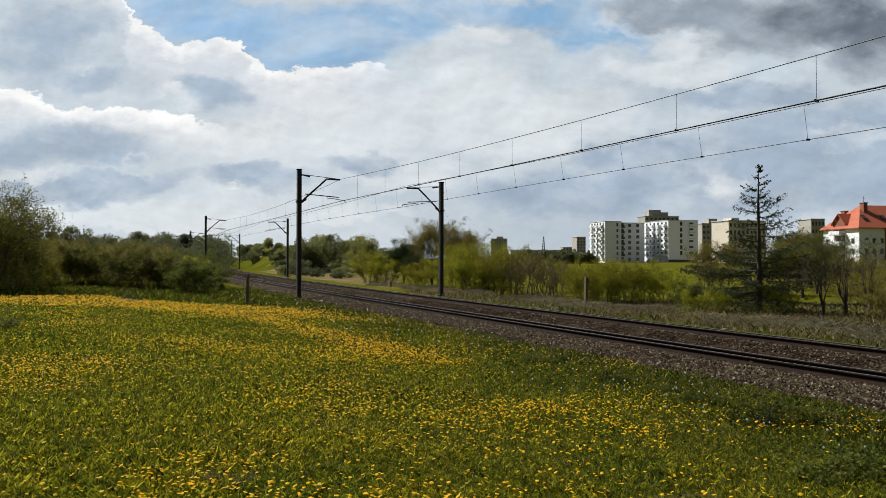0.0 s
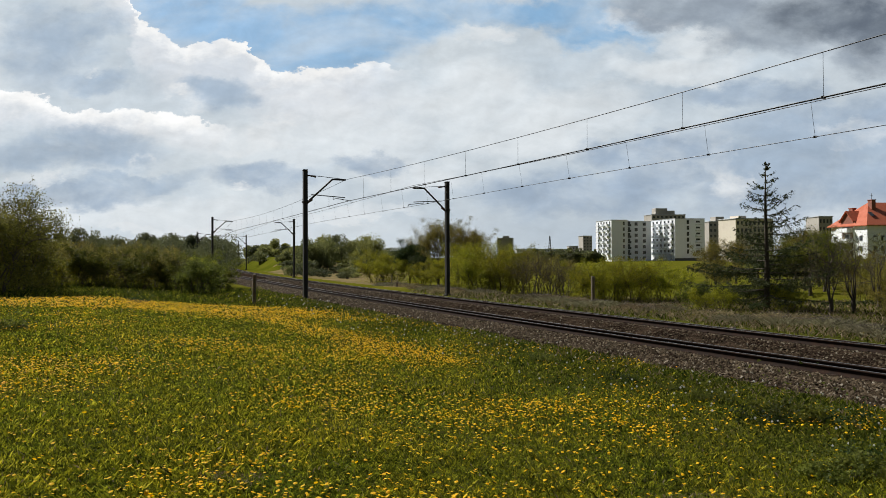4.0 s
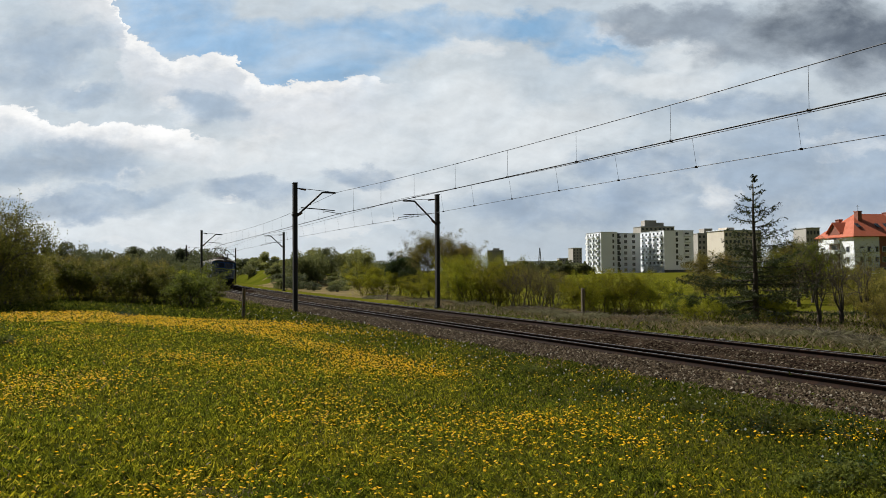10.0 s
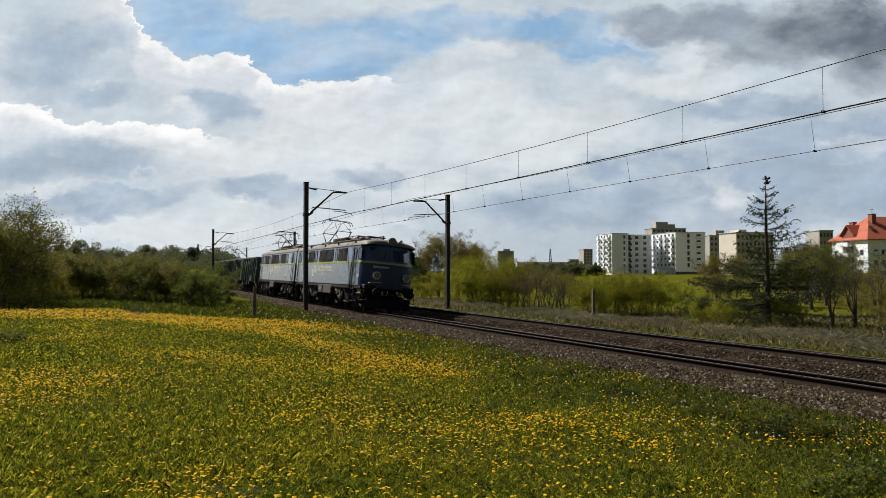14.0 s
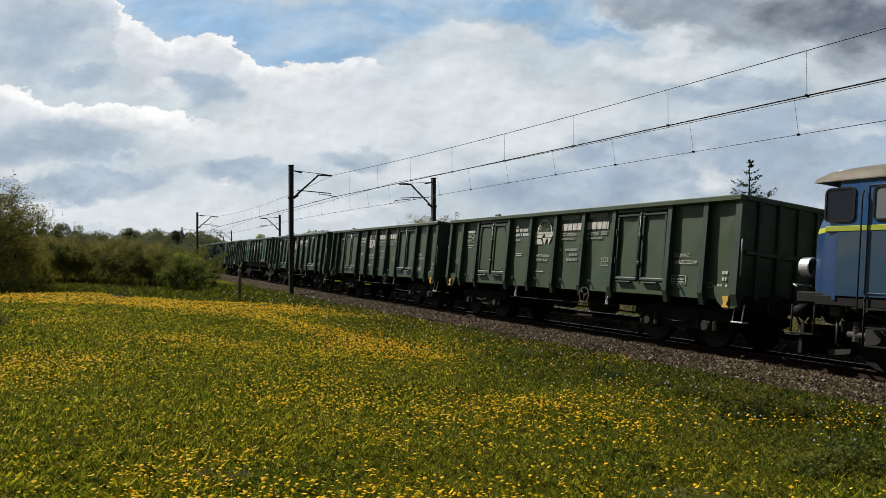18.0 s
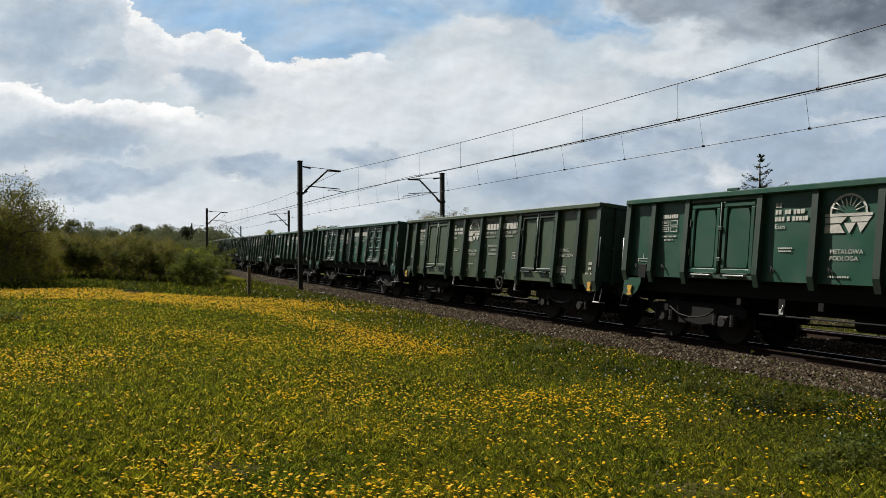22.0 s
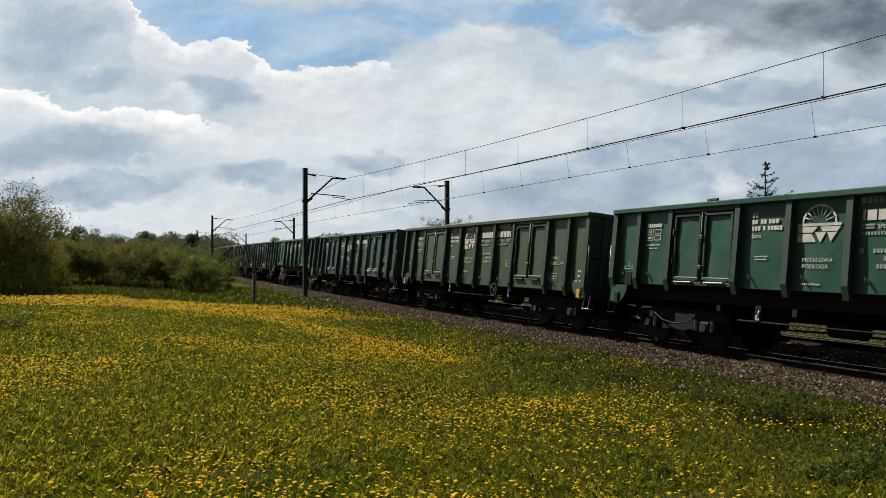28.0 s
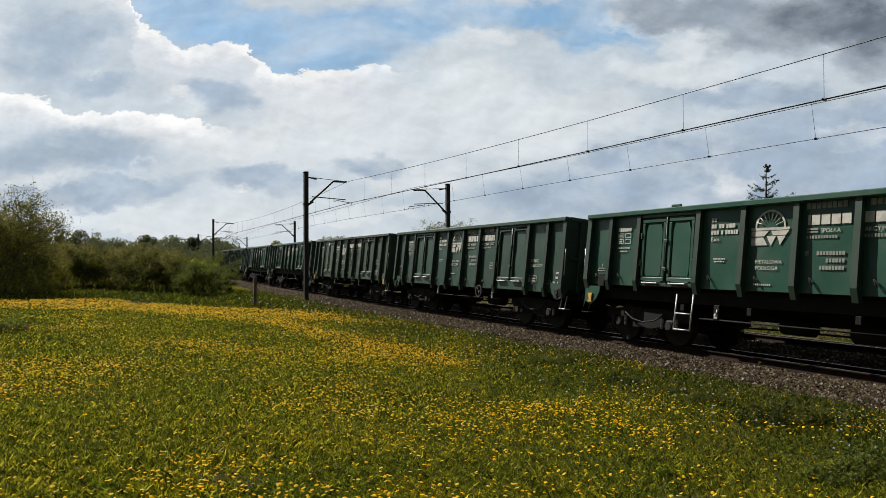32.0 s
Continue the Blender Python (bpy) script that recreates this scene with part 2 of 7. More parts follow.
def turf(name, stops, through=0.45):
    """Grass blades and low leaves: a tone for each blade, painted shade and light by tuft, patches of other tones."""
    m, n = material(name)
    p = coords(n)
    col = n.ramp(n.add("ShaderNodeNewGeometry").outputs["Random Per Island"], stops)
    tuft_shade = n.noise(p, 9.0, 3.0, 0.6)
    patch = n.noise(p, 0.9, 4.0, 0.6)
    # shade in the gaps and light on the tufts multiplied into the colour
    col = n.mix(1.0, col, n.ramp(tuft_shade, [(0.32, (0.20, 0.24, 0.24)), (0.50, (0.95, 0.97, 1.0)), (0.68, (1.75, 1.62, 1.2))]), "MULTIPLY")
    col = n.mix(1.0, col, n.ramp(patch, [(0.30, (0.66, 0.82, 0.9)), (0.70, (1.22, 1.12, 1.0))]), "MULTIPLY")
    finish(n, col, 0.75, spec=0.02, trans=(col, through))
    return m


def grass_ground(name, c0, c1):
    m, n = material(name)
    p = coords(n)
    a = n.noise(p, 0.12, 5.0, 0.6)
    b = n.noise(p, 2.2, 6.0, 0.65)
    c = n.noise(p, 40.0, 4.0, 0.7)
    col = n.mix(n.span(a, 0.35, 0.65), c0, c1)
    col = n.mix(n.span(b, 0.55, 0.8, 0.0, 0.55), col, (0.10, 0.085, 0.04, 1))
    col = n.mix(0.5, col, n.ramp(c, [(0.25, (0.3, 0.3, 0.3)), (0.75, (0.72, 0.72, 0.72))]), "OVERLAY")
    finish(n, col, 1.0, bump=c, strength=0.6, dist=0.03, spec=0.0)
    return m


def gravel(name, cols, scale=22.0):
    m, n = material(name)
    p = coords(n)
    v = n.add("ShaderNodeTexVoronoi", ins={"Vector": p, "Scale": scale})
    e = n.add("ShaderNodeTexVoronoi", feature="DISTANCE_TO_EDGE", ins={"Vector": p, "Scale": scale}).outputs[0]
    col = n.ramp(n.add("ShaderNodeSeparateColor", ins={0: v.outputs["Color"]}).outputs[0], cols)
    big = n.noise(p, 0.8, 5.0, 0.6)
    col = n.mix(n.span(big, 0.45, 0.7, 0.0, 0.5), col, (0.11, 0.075, 0.05, 1))
    finish(n, col, 1.0, bump=n.span(e, 0.0, 0.25), strength=0.9, dist=0.03, spec=0.0)
    return m


def stones(name, cols):
    m, n = material(name)
    r = n.add("ShaderNodeNewGeometry").outputs["Random Per Island"]
    g = n.noise(coords(n), 45.0, 4.0, 0.6)
    col = n.mix(0.5, n.ramp(r, cols), n.ramp(g, [(0.3, (0.3, 0.3, 0.3)), (0.7, (0.7, 0.7, 0.7))]), "OVERLAY")
    finish(n, col, 0.95, bump=g, strength=0.4, dist=0.01, spec=0.05)
    return m


def plain(name, col, rough=0.5, metal=0.0, spec=0.5):
    m, n = material(name)
    g = n.noise(coords(n), 30.0, 4.0, 0.6)
    c = n.mix(0.25, (*col, 1), n.ramp(g, [(0.3, (0.3, 0.3, 0.3)), (0.7, (0.7, 0.7, 0.7))]), "OVERLAY")
    finish(n, c, rough, metal, spec=spec)
    return m


def glass(name, tint, rough=0.06):
    m, n = material(name)
    g = n.noise(coords(n), 1.2, 2.0, 0.5)
    finish(n, (*tint, 1), n.span(g, 0.3, 0.7, rough, rough + 0.08), 0.0, spec=0.9)
    return m


GREEN = worn("wagon_green", (0.062, 0.125, 0.078), (0.085, 0.10, 0.065), 0.42, 0.0, 1.6, 0.75, 70, 0.10, 0.55, 0.5, 0.22)
# darker copy of the side greens: shade on posts and ends put into colour
GREEN_SHADED = worn("wagon_green_frame_shaded", (0.022, 0.046, 0.030), (0.026, 0.030, 0.021), 0.5, 0.0, 2.2, 0.7, 60, 0.12, 0.4, 0.5, 0.2)
INSIDE = worn("wagon_inside_rust", (0.10, 0.06, 0.04), (0.03, 0.025, 0.02), 0.85, 0.0, 3.0, 0.8)
BLACK = worn("grimy_black_steel", (0.007, 0.0065, 0.006), (0.016, 0.013, 0.010), 0.8, 0.0, 4.0, 0.6, 50, 0.2, 0.0, 0.25)
GRIME = worn("brake_dust_steel", (0.013, 0.011, 0.009), (0.030, 0.023, 0.017), 0.75, 0.1, 5.0, 0.6, 60, 0.25, 0.0, 0.35)
STEEL = worn("bright_worn_steel", (0.42, 0.41, 0.40), (0.22, 0.17, 0.13), 0.35, 0.9, 6.0, 0.5, 80, 0.1)
FADED_PAINT = worn("stencil_faded", (0.26, 0.27, 0.23), (0.12, 0.13, 0.10), 0.6, 0.0, 5.0, 0.7, 60, 0.05)
WHITE_PAINT = worn("stencil_white", (0.55, 0.53, 0.47), (0.26, 0.25, 0.21), 0.6, 0.0, 5.0, 0.6, 60, 0.05)
YELLOW_PAINT = worn("hook_yellow", (0.62, 0.36, 0.05), (0.3, 0.18, 0.06), 0.55, 0.0, 6.0, 0.5)
ALU = worn("pale_grey_metal", (0.55, 0.55, 0.53), (0.3, 0.28, 0.25), 0.45, 0.4, 4.0, 0.5)
BLUE = worn("loco_blue", (0.016, 0.075, 0.205), (0.036, 0.066, 0.11), 0.30, 0.0, 0.9, 0.5, 70, 0.05, 0.4, 0.6, 0.0, 0.5)
BLUE_GREY = worn("loco_blue_grey", (0.019, 0.054, 0.102), (0.042, 0.056, 0.066), 0.32, 0.0, 0.7, 0.8, 70, 0.05, 0.6, 0.6, 0.0, 0.55)
NAVY = worn("loco_navy", (0.012, 0.036, 0.10), (0.025, 0.040, 0.065), 0.4, 0.0, 1.2, 0.5, 70, 0.05, 0.3)
LIME = worn("loco_lime_stripe", (0.36, 0.40, 0.035), (0.24, 0.25, 0.07), 0.45, 0.0, 2.0, 0.4)
ROOF_TAN = worn("loco_roof_tan", (0.115, 0.090, 0.056), (0.055, 0.046, 0.034), 0.7, 0.0, 1.5, 0.7, 50, 0.1, 0.0, 0.5, 0.0, 0.4)
LOCO_GEAR = worn("dusty_running_gear", (0.026, 0.024, 0.021), (0.062, 0.054, 0.045), 0.6, 0.1, 5.0, 0.6, 60, 0.25, 0.0, 0.4)
LOCO_LETTER = worn("faded_cream_lettering", (0.60, 0.57, 0.50), (0.44, 0.42, 0.37), 0.6, 0.0, 2.0, 0.5, 60, 0.05)
GRILLE = worn("louvre_black", (0.008, 0.008, 0.009), (0.018, 0.015, 0.012), 0.7, 0.0, 3.0, 0.5, 60, 0.1, 0.0, 0.2)
OXIDE = worn("pantograph_oxide_red", (0.07, 0.022, 0.016), (0.03, 0.02, 0.016), 0.6, 0.1, 4.0, 0.5)
BOX_GREY = worn("battery_box_grey", (0.080, 0.068, 0.054), (0.045, 0.038, 0.030), 0.6, 0.1, 2.5, 0.6)
PANE_GREY = glass("frosted_pane", (0.13, 0.15, 0.165), 0.3)
PANE_DARK = glass("dark_pane", (0.015, 0.018, 0.022), 0.05)
LENS = glass("lamp_lens", (0.10, 0.10, 0.095), 0.08)
RUBBER = plain("black_rubber", (0.012, 0.012, 0.012), 0.6)
CERAMIC = plain("brown_insulator", (0.10, 0.05, 0.03), 0.25)
RAIL_SIDE = worn("rail_rust", (0.020, 0.013, 0.010), (0.05, 0.027, 0.018), 0.9, 0.0, 6.0, 0.6, 60, 0.15, 0.0, 0.1)
RAIL_TOP = worn("rail_polished", (0.16, 0.155, 0.15), (0.07, 0.06, 0.05), 0.42, 0.9, 9.0, 0.3)
SLEEPER = worn("concrete_sleeper", (0.13, 0.105, 0.08), (0.06, 0.045, 0.032), 1.0, 0.0, 5.0, 0.7, 60, 0.2, 0.0, 0.05)
MAST = worn("mast_dark_steel", (0.030, 0.029, 0.028), (0.06, 0.045, 0.035), 0.6, 0.3, 3.0, 0.6)
WIRE = plain("wire_dark_copper", (0.02, 0.02, 0.022), 0.45, 0.5)
BARK = worn("bark", (0.075, 0.058, 0.042), (0.03, 0.025, 0.02), 0.95, 0.0, 8.0, 0.7, 40, 0.6)
POSTWOOD = worn("weathered_wood_post", (0.15, 0.115, 0.08), (0.06, 0.05, 0.04), 0.9, 0.0, 8.0, 0.6)
# soil darkened to put the shade between grass blades into its colour
GROUND = grass_ground("meadow_soil_shaded", (0.040, 0.046, 0.008, 1), (0.064, 0.065, 0.012, 1))
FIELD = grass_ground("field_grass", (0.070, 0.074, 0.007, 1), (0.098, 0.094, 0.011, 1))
BANK = grass_ground("bank_grass", (0.055, 0.066, 0.006, 1), (0.09, 0.095, 0.010, 1))
HEATH = grass_ground("rough_heath", (0.12, 0.10, 0.045, 1), (0.19, 0.145, 0.075, 1))
# bed darker than the stones: the shade in their gaps is in its colour
BALLAST_SHADED = gravel("ballast_bed", [(0.0, (0.008, 0.005, 0.004)), (0.5, (0.020, 0.014, 0.010)), (1.0, (0.06, 0.042, 0.031))])
STONE = stones("ballast_stone", [(0.0, (0.014, 0.010, 0.006)), (0.45, (0.046, 0.034, 0.021)), (0.9, (0.108, 0.082, 0.054)), (1.0, (0.22, 0.195, 0.155))])
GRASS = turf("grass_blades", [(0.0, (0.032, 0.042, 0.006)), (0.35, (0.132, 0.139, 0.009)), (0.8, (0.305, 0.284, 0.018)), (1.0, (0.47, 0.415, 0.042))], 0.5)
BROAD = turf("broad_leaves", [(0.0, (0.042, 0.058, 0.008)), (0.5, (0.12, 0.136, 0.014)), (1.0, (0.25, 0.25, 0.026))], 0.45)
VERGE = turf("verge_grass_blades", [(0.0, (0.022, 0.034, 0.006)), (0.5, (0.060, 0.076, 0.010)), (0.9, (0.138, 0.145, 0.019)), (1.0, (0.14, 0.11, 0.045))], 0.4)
DRY = leafy("dry_grass", [(0.0, (0.12, 0.10, 0.05)), (0.6, (0.26, 0.20, 0.11)), (1.0, (0.36, 0.30, 0.18))], 0.35)
PETAL = leafy("dandelion_yellow", [(0.0, (0.72, 0.36, 0.002)), (0.6, (0.90, 0.51, 0.003)), (1.0, (0.95, 0.64, 0.010))], 0.35)
SEED = leafy("dandelion_seed_white", [(0.0, (0.55, 0.54, 0.50)), (1.0, (0.8, 0.8, 0.78))], 0.4)
LEAF = {
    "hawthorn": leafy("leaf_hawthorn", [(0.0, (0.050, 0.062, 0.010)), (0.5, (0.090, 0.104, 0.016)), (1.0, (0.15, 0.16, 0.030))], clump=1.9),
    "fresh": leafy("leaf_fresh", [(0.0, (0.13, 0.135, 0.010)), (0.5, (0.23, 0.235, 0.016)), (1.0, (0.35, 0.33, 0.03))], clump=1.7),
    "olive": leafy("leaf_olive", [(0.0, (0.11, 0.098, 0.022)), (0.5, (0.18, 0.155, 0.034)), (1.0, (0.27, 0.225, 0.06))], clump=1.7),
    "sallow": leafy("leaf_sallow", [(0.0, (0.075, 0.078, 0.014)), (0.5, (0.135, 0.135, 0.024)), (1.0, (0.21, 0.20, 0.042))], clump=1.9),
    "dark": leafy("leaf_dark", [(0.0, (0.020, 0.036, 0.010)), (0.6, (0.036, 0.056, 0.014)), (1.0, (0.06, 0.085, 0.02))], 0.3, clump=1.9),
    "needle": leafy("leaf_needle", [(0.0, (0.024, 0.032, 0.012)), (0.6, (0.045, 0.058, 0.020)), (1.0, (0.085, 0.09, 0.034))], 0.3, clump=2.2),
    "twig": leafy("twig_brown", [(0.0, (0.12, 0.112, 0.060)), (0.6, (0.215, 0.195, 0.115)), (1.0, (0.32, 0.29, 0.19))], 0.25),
    # paler and greyer than near leaves: distance haze mixed into the colour
    "far": leafy("leaf_far_hazed", [(0.0, (0.085, 0.096, 0.042)), (0.6, (0.115, 0.127, 0.056)), (1.0, (0.15, 0.16, 0.072))], 0.35, clump=0.11),
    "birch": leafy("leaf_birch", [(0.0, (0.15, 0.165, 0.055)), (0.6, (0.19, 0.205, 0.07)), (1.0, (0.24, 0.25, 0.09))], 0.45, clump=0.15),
}

# ---- mesh helpers ----
class Shape:
    """Collects verts and faces of one mesh."""

    def __init__(self):
        self.v, self.f, self.sm = [], [], []

    def poly(self, pts, smooth=False):
        k = len(self.v)
        self.v += [tuple(p) for p in pts]
        self.f.append(tuple(range(k, k + len(pts))))
        self.sm.append(smooth)
        return self

    def grid(self, rows, closed=False, smooth=True, caps=False):
        k, m = len(self.v), len(rows[0])
        for r in rows:
            self.v += [tuple(p) for p in r]
        for i in range(len(rows) - 1):
            for j in range(m if closed else m - 1):
                a, b = k + i * m + j, k + i * m + (j + 1) % m
                self.f.append((a, b, b + m, a + m))
                self.sm.append(smooth)
        if caps:
            self.f.append(tuple(k + j for j in reversed(range(m))))
            self.f.append(tuple(k + (len(rows) - 1) * m + j for j in range(m)))
            self.sm += [False, False]
        return self

    def box(self, c, size, ch=0.0, rot=None):
        """A box, its edges chamfered by ch."""
        h = [s / 2 for s in size]
        ch = min(ch, 0.45 * min(size))
        k = len(self.v)
        R = rot.to_3x3() if rot is not None else None

        def put(p):
            p = Vector(p)
            if R is not None:
                p = R @ p
            self.v.append((p.x + c[0], p.y + c[1], p.z + c[2]))

        if ch <= 0:
            for sx in (-1, 1):
                for sy in (-1, 1):
                    for sz in (-1, 1):
                        put((sx * h[0], sy * h[1], sz * h[2]))
            fs = [(0, 1, 3, 2), (4, 6, 7, 5), (0, 4, 5, 1), (2, 3, 7, 6), (0, 2, 6, 4), (1, 5, 7, 3)]
            self.f += [tuple(k + i for i in q) for q in fs]
            self.sm += [False] * 6
            return self
        idx = {}
        for sx in (-1, 1):
            for sy in (-1, 1):
                for sz in (-1, 1):
                    for ax in range(3):
                        s = (sx, sy, sz)
                        p = [s[i] * (h[i] - (0 if i == ax else ch)) for i in range(3)]
                        idx[(s, ax)] = len(self.v)
                        put(p)
        for ax in range(3):
            o1, o2 = [i for i in range(3) if i != ax]
            for sg in (-1, 1):
                q = []
                for a, b in ((-1, -1), (1, -1), (1, 1), (-1, 1)):
                    s = [0, 0, 0]
                    s[ax], s[o1], s[o2] = sg, a, b
                    q.append(idx[(tuple(s), ax)])
                self.f.append(tuple(q if (sg > 0) != (ax == 1) else q[::-1]))
                self.sm.append(False)
        for ax in range(3):      # edge strips along ax
            o1, o2 = [i for i in range(3) if i != ax]
            for a in (-1, 1):
                for b in (-1, 1):
                    q = []
                    for e, o in ((-1, o1), (-1, o2), (1, o2), (1, o1)):
                        s = [0, 0, 0]
                        s[ax], s[o1], s[o2] = e, a, b
                        q.append(idx[(tuple(s), o)])
                    self.f.append(tuple(q if (a * b > 0) != (ax == 1) else q[::-1]))
                    self.sm.append(False)
        for sx in (-1, 1):
            for sy in (-1, 1):
                for sz in (-1, 1):
                    s = (sx, sy, sz)
                    q = [idx[(s, 0)], idx[(s, 1)], idx[(s, 2)]]
                    self.f.append(tuple(q if sx * sy * sz > 0 else q[::-1]))
                    self.sm.append(False)
        return self

    def tube(self, pts, r, seg=8, caps=True, smooth=True):
        """A round bar along pts; r a number or one for each point."""
        pts = [Vector(p) for p in pts]
        rs = list(r) if isinstance(r, (list, tuple)) else [r] * len(pts)
        rows = []
        for i, p in enumerate(pts):
            d = (pts[min(i + 1, len(pts) - 1)] - pts[max(i - 1, 0)]).normalized()
            up = Vector((0, 0, 1)) if abs(d.z) < 0.9 else Vector((1, 0, 0))
            a = d.cross(up).normalized()
            b = d.cross(a)
            rows.append([p + rs[i] * (math.cos(2 * math.pi * j / seg) * a + math.sin(2 * math.pi * j / seg) * b) for j in range(seg)])
        return self.grid(rows, True, smooth, caps)

    def disc(self, c, axis, r, w, seg=20, inner=0.0):
        """A wheel or ring round an axis, w wide."""
        ax = Vector(axis).normalized()
        c = Vector(c)
        if inner <= 0:
            return self.tube([c - ax * w / 2, c + ax * w / 2], r, seg, True, False)
        up = Vector((0, 0, 1)) if abs(ax.z) < 0.9 else Vector((1, 0, 0))
        a = ax.cross(up).normalized()
        b = ax.cross(a)
        ring = lambda rr, o: [c + ax * o + rr * (math.cos(2 * math.pi * j / seg) * a + math.sin(2 * math.pi * j / seg) * b) for j in range(seg)]
        return self.grid([ring(inner, -w / 2), ring(r, -w / 2), ring(r, w / 2), ring(inner, w / 2), ring(inner, -w / 2)], True, False)

    def slab(self, outline, axis, lo, hi):
        """A flat outline (a, b) pushed along axis 0, 1 or 2 from lo to hi."""
        def place(a, b, w):
            q = [a, b]
            q.insert(axis, w)
            return q
        n = len(outline)
        k = len(self.v)
        for w in (lo, hi):
            self.v += [tuple(place(a, b, w)) for a, b in outline]
        self.f.append(tuple(k + i for i in reversed(range(n))))
        self.f.append(tuple(k + n + i for i in range(n)))
        for i in range(n):
            j = (i + 1) % n
            self.f.append((k + i, k + j, k + n + j, k + n + i))
        self.sm += [False] * (n + 2)
        return self

    def mesh(self, name, mat):
        me = bpy.data.meshes.new(name)
        me.from_pydata(self.v, [], self.f)
        me.polygons.foreach_set("use_smooth", self.sm)
        me.materials.append(mat)
        me.update()
        return me


def part(name, shape, mat, parent, label=""):
    """ONE mesh object under a thing or a part; shape may be a mesh that alike parts share."""
    ob = new(name, shape if isinstance(shape, bpy.types.Mesh) else shape.mesh(name, mat))
    ob.parent = parent
    if label:
        ob["label"] = label
    return ob


def thing(name, label, category, m=None, group="", kind=""):
    ob = new(name)
    ob.empty_display_size = 0.3
    if m is not None:
        ob.matrix_basis = m
    return tagged(ob, label, category, group, kind)


def solid(name, shape, mat, label, category="", m=None, group="", kind=""):
    ob = new(name, shape if isinstance(shape, bpy.types.Mesh) else shape.mesh(name, mat))
    if m is not None:
        ob.matrix_basis = m
    return tagged(ob, label, category, group, kind)


def soup(name, verts, mat, corners):
    """A mesh of loose polygons with `corners` corners each, from an array (n, corners, 3)."""
    verts = np.asarray(verts, dtype=np.float32)
    n = verts.shape[0]
    me = bpy.data.meshes.new(name)
    me.vertices.add(n * corners)
    me.vertices.foreach_set("co", verts.ravel())
    me.loops.add(n * corners)
    me.loops.foreach_set("vertex_index", np.arange(n * corners, dtype=np.int32))
    me.polygons.add(n)
    me.polygons.foreach_set("loop_start", np.arange(0, n * corners, corners, dtype=np.int32))
    me.polygons.foreach_set("loop_total", np.full(n, corners, dtype=np.int32))
    me.materials.append(mat)
    me.update(calc_edges=True)
    return me


# ---- the line of the railway: s in metres, growing away from the eye ----
S_ALL = np.arange(-260.0, 900.0, 0.5)
_k = 0.9416e-3 / (1 + np.exp((S_ALL - 226.4) / 25))
_k[S_ALL < -70] = 0.0
_dh = np.concatenate([[0], np.cumsum((_k[1:] + _k[:-1]) / 2 * 0.5)])
_i0 = int(np.argmin(abs(S_ALL)))
H_ALL = 1.08835 + _dh - _dh[_i0]
_d = np.stack([-np.cos(H_ALL), np.sin(H_ALL)], 1)
P_ALL = np.concatenate([[[0, 0]], np.cumsum((_d[1:] + _d[:-1]) / 2 * 0.5, 0)])
P_ALL += 13.773 * np.array([math.sin(1.08835), math.cos(1.08835)]) - P_ALL[_i0]
N_ALL = np.stack([np.sin(H_ALL), np.cos(H_ALL)], 1)
GAUGE, FAR, CANT = 0.75, 3.883, -0.1


def rise(s):
    return 0.00107 * np.clip(s, -100, 300)


def line(s, off=0.0):
    """Place in the plan at s along the line, off metres away from the eye's side."""
    x = np.interp(s, S_ALL, P_ALL[:, 0]) + off * np.interp(s, S_ALL, N_ALL[:, 0])
    y = np.interp(s, S_ALL, P_ALL[:, 1]) + off * np.interp(s, S_ALL, N_ALL[:, 1])
    return x, y


def heading(s):
    return float(np.interp(s, S_ALL, H_ALL))


def offset_of(x, y):
    """Signed distance from the near track (positive beyond it) and s, for arrays."""
    x, y = np.asarray(x, float), np.asarray(y, float)
    pts = P_ALL[::4]
    best = np.full(x.shape, 1e18)
    idx = np.zeros(x.shape, int)
    for i in range(len(pts)):
        d = (x - pts[i, 0]) ** 2 + (y - pts[i, 1]) ** 2
        m = d < best
        best[m] = d[m]
        idx[m] = i
    j = idx * 4
    off = (x - P_ALL[j, 0]) * N_ALL[j, 0] + (y - P_ALL[j, 1]) * N_ALL[j, 1]
    return off, S_ALL[j]


def smooth(a, b, x):
    t = np.clip((x - a) / (b - a), 0, 1)
    return t * t * (3 - 2 * t)


def terrain(x, y):
    """Height of the ground; low under the ballast, the meadow higher, the far side lower."""
    off, s = offset_of(x, y)
    near = -off
    z = -0.55 + 0.57 * smooth(2.2, 3.7, near) + 0.22 * smooth(3, 9, near) + 0.36 * smooth(8, 15, near)
    far = off - FAR
    z = np.where(off > 0, -0.55 + 0.30 * smooth(1.9, 2.9, far) - 0.45 * smooth(3.5, 12, far) + 1.0 * smooth(60, 250, far), z)
    z = z + 0.015 * np.sin(0.9 * x + 0.4 * y) * smooth(3, 8, near) + 0.008 * np.sin(1.7 * y - 0.6 * x) * smooth(3, 8, near)
    # a grassy bank beyond the far track, and a lower one on this side
    z = z + 3.0 * smooth(105, 150, s) * smooth(4.5, 10, far) * (1 - smooth(16, 30, far)) + 1.2 * smooth(100, 140, s) * smooth(4, 8, near) * (1 - smooth(20, 40, near))
    far_left = smooth(45, 120, near)
    z = z * (1 - far_left) - 0.5 * far_left
    return z + rise(s) * np.where(np.abs(off) < 40, 1, 0)


def ground_z(x, y):
    return float(terrain(np.array([x]), np.array([y]))[0])

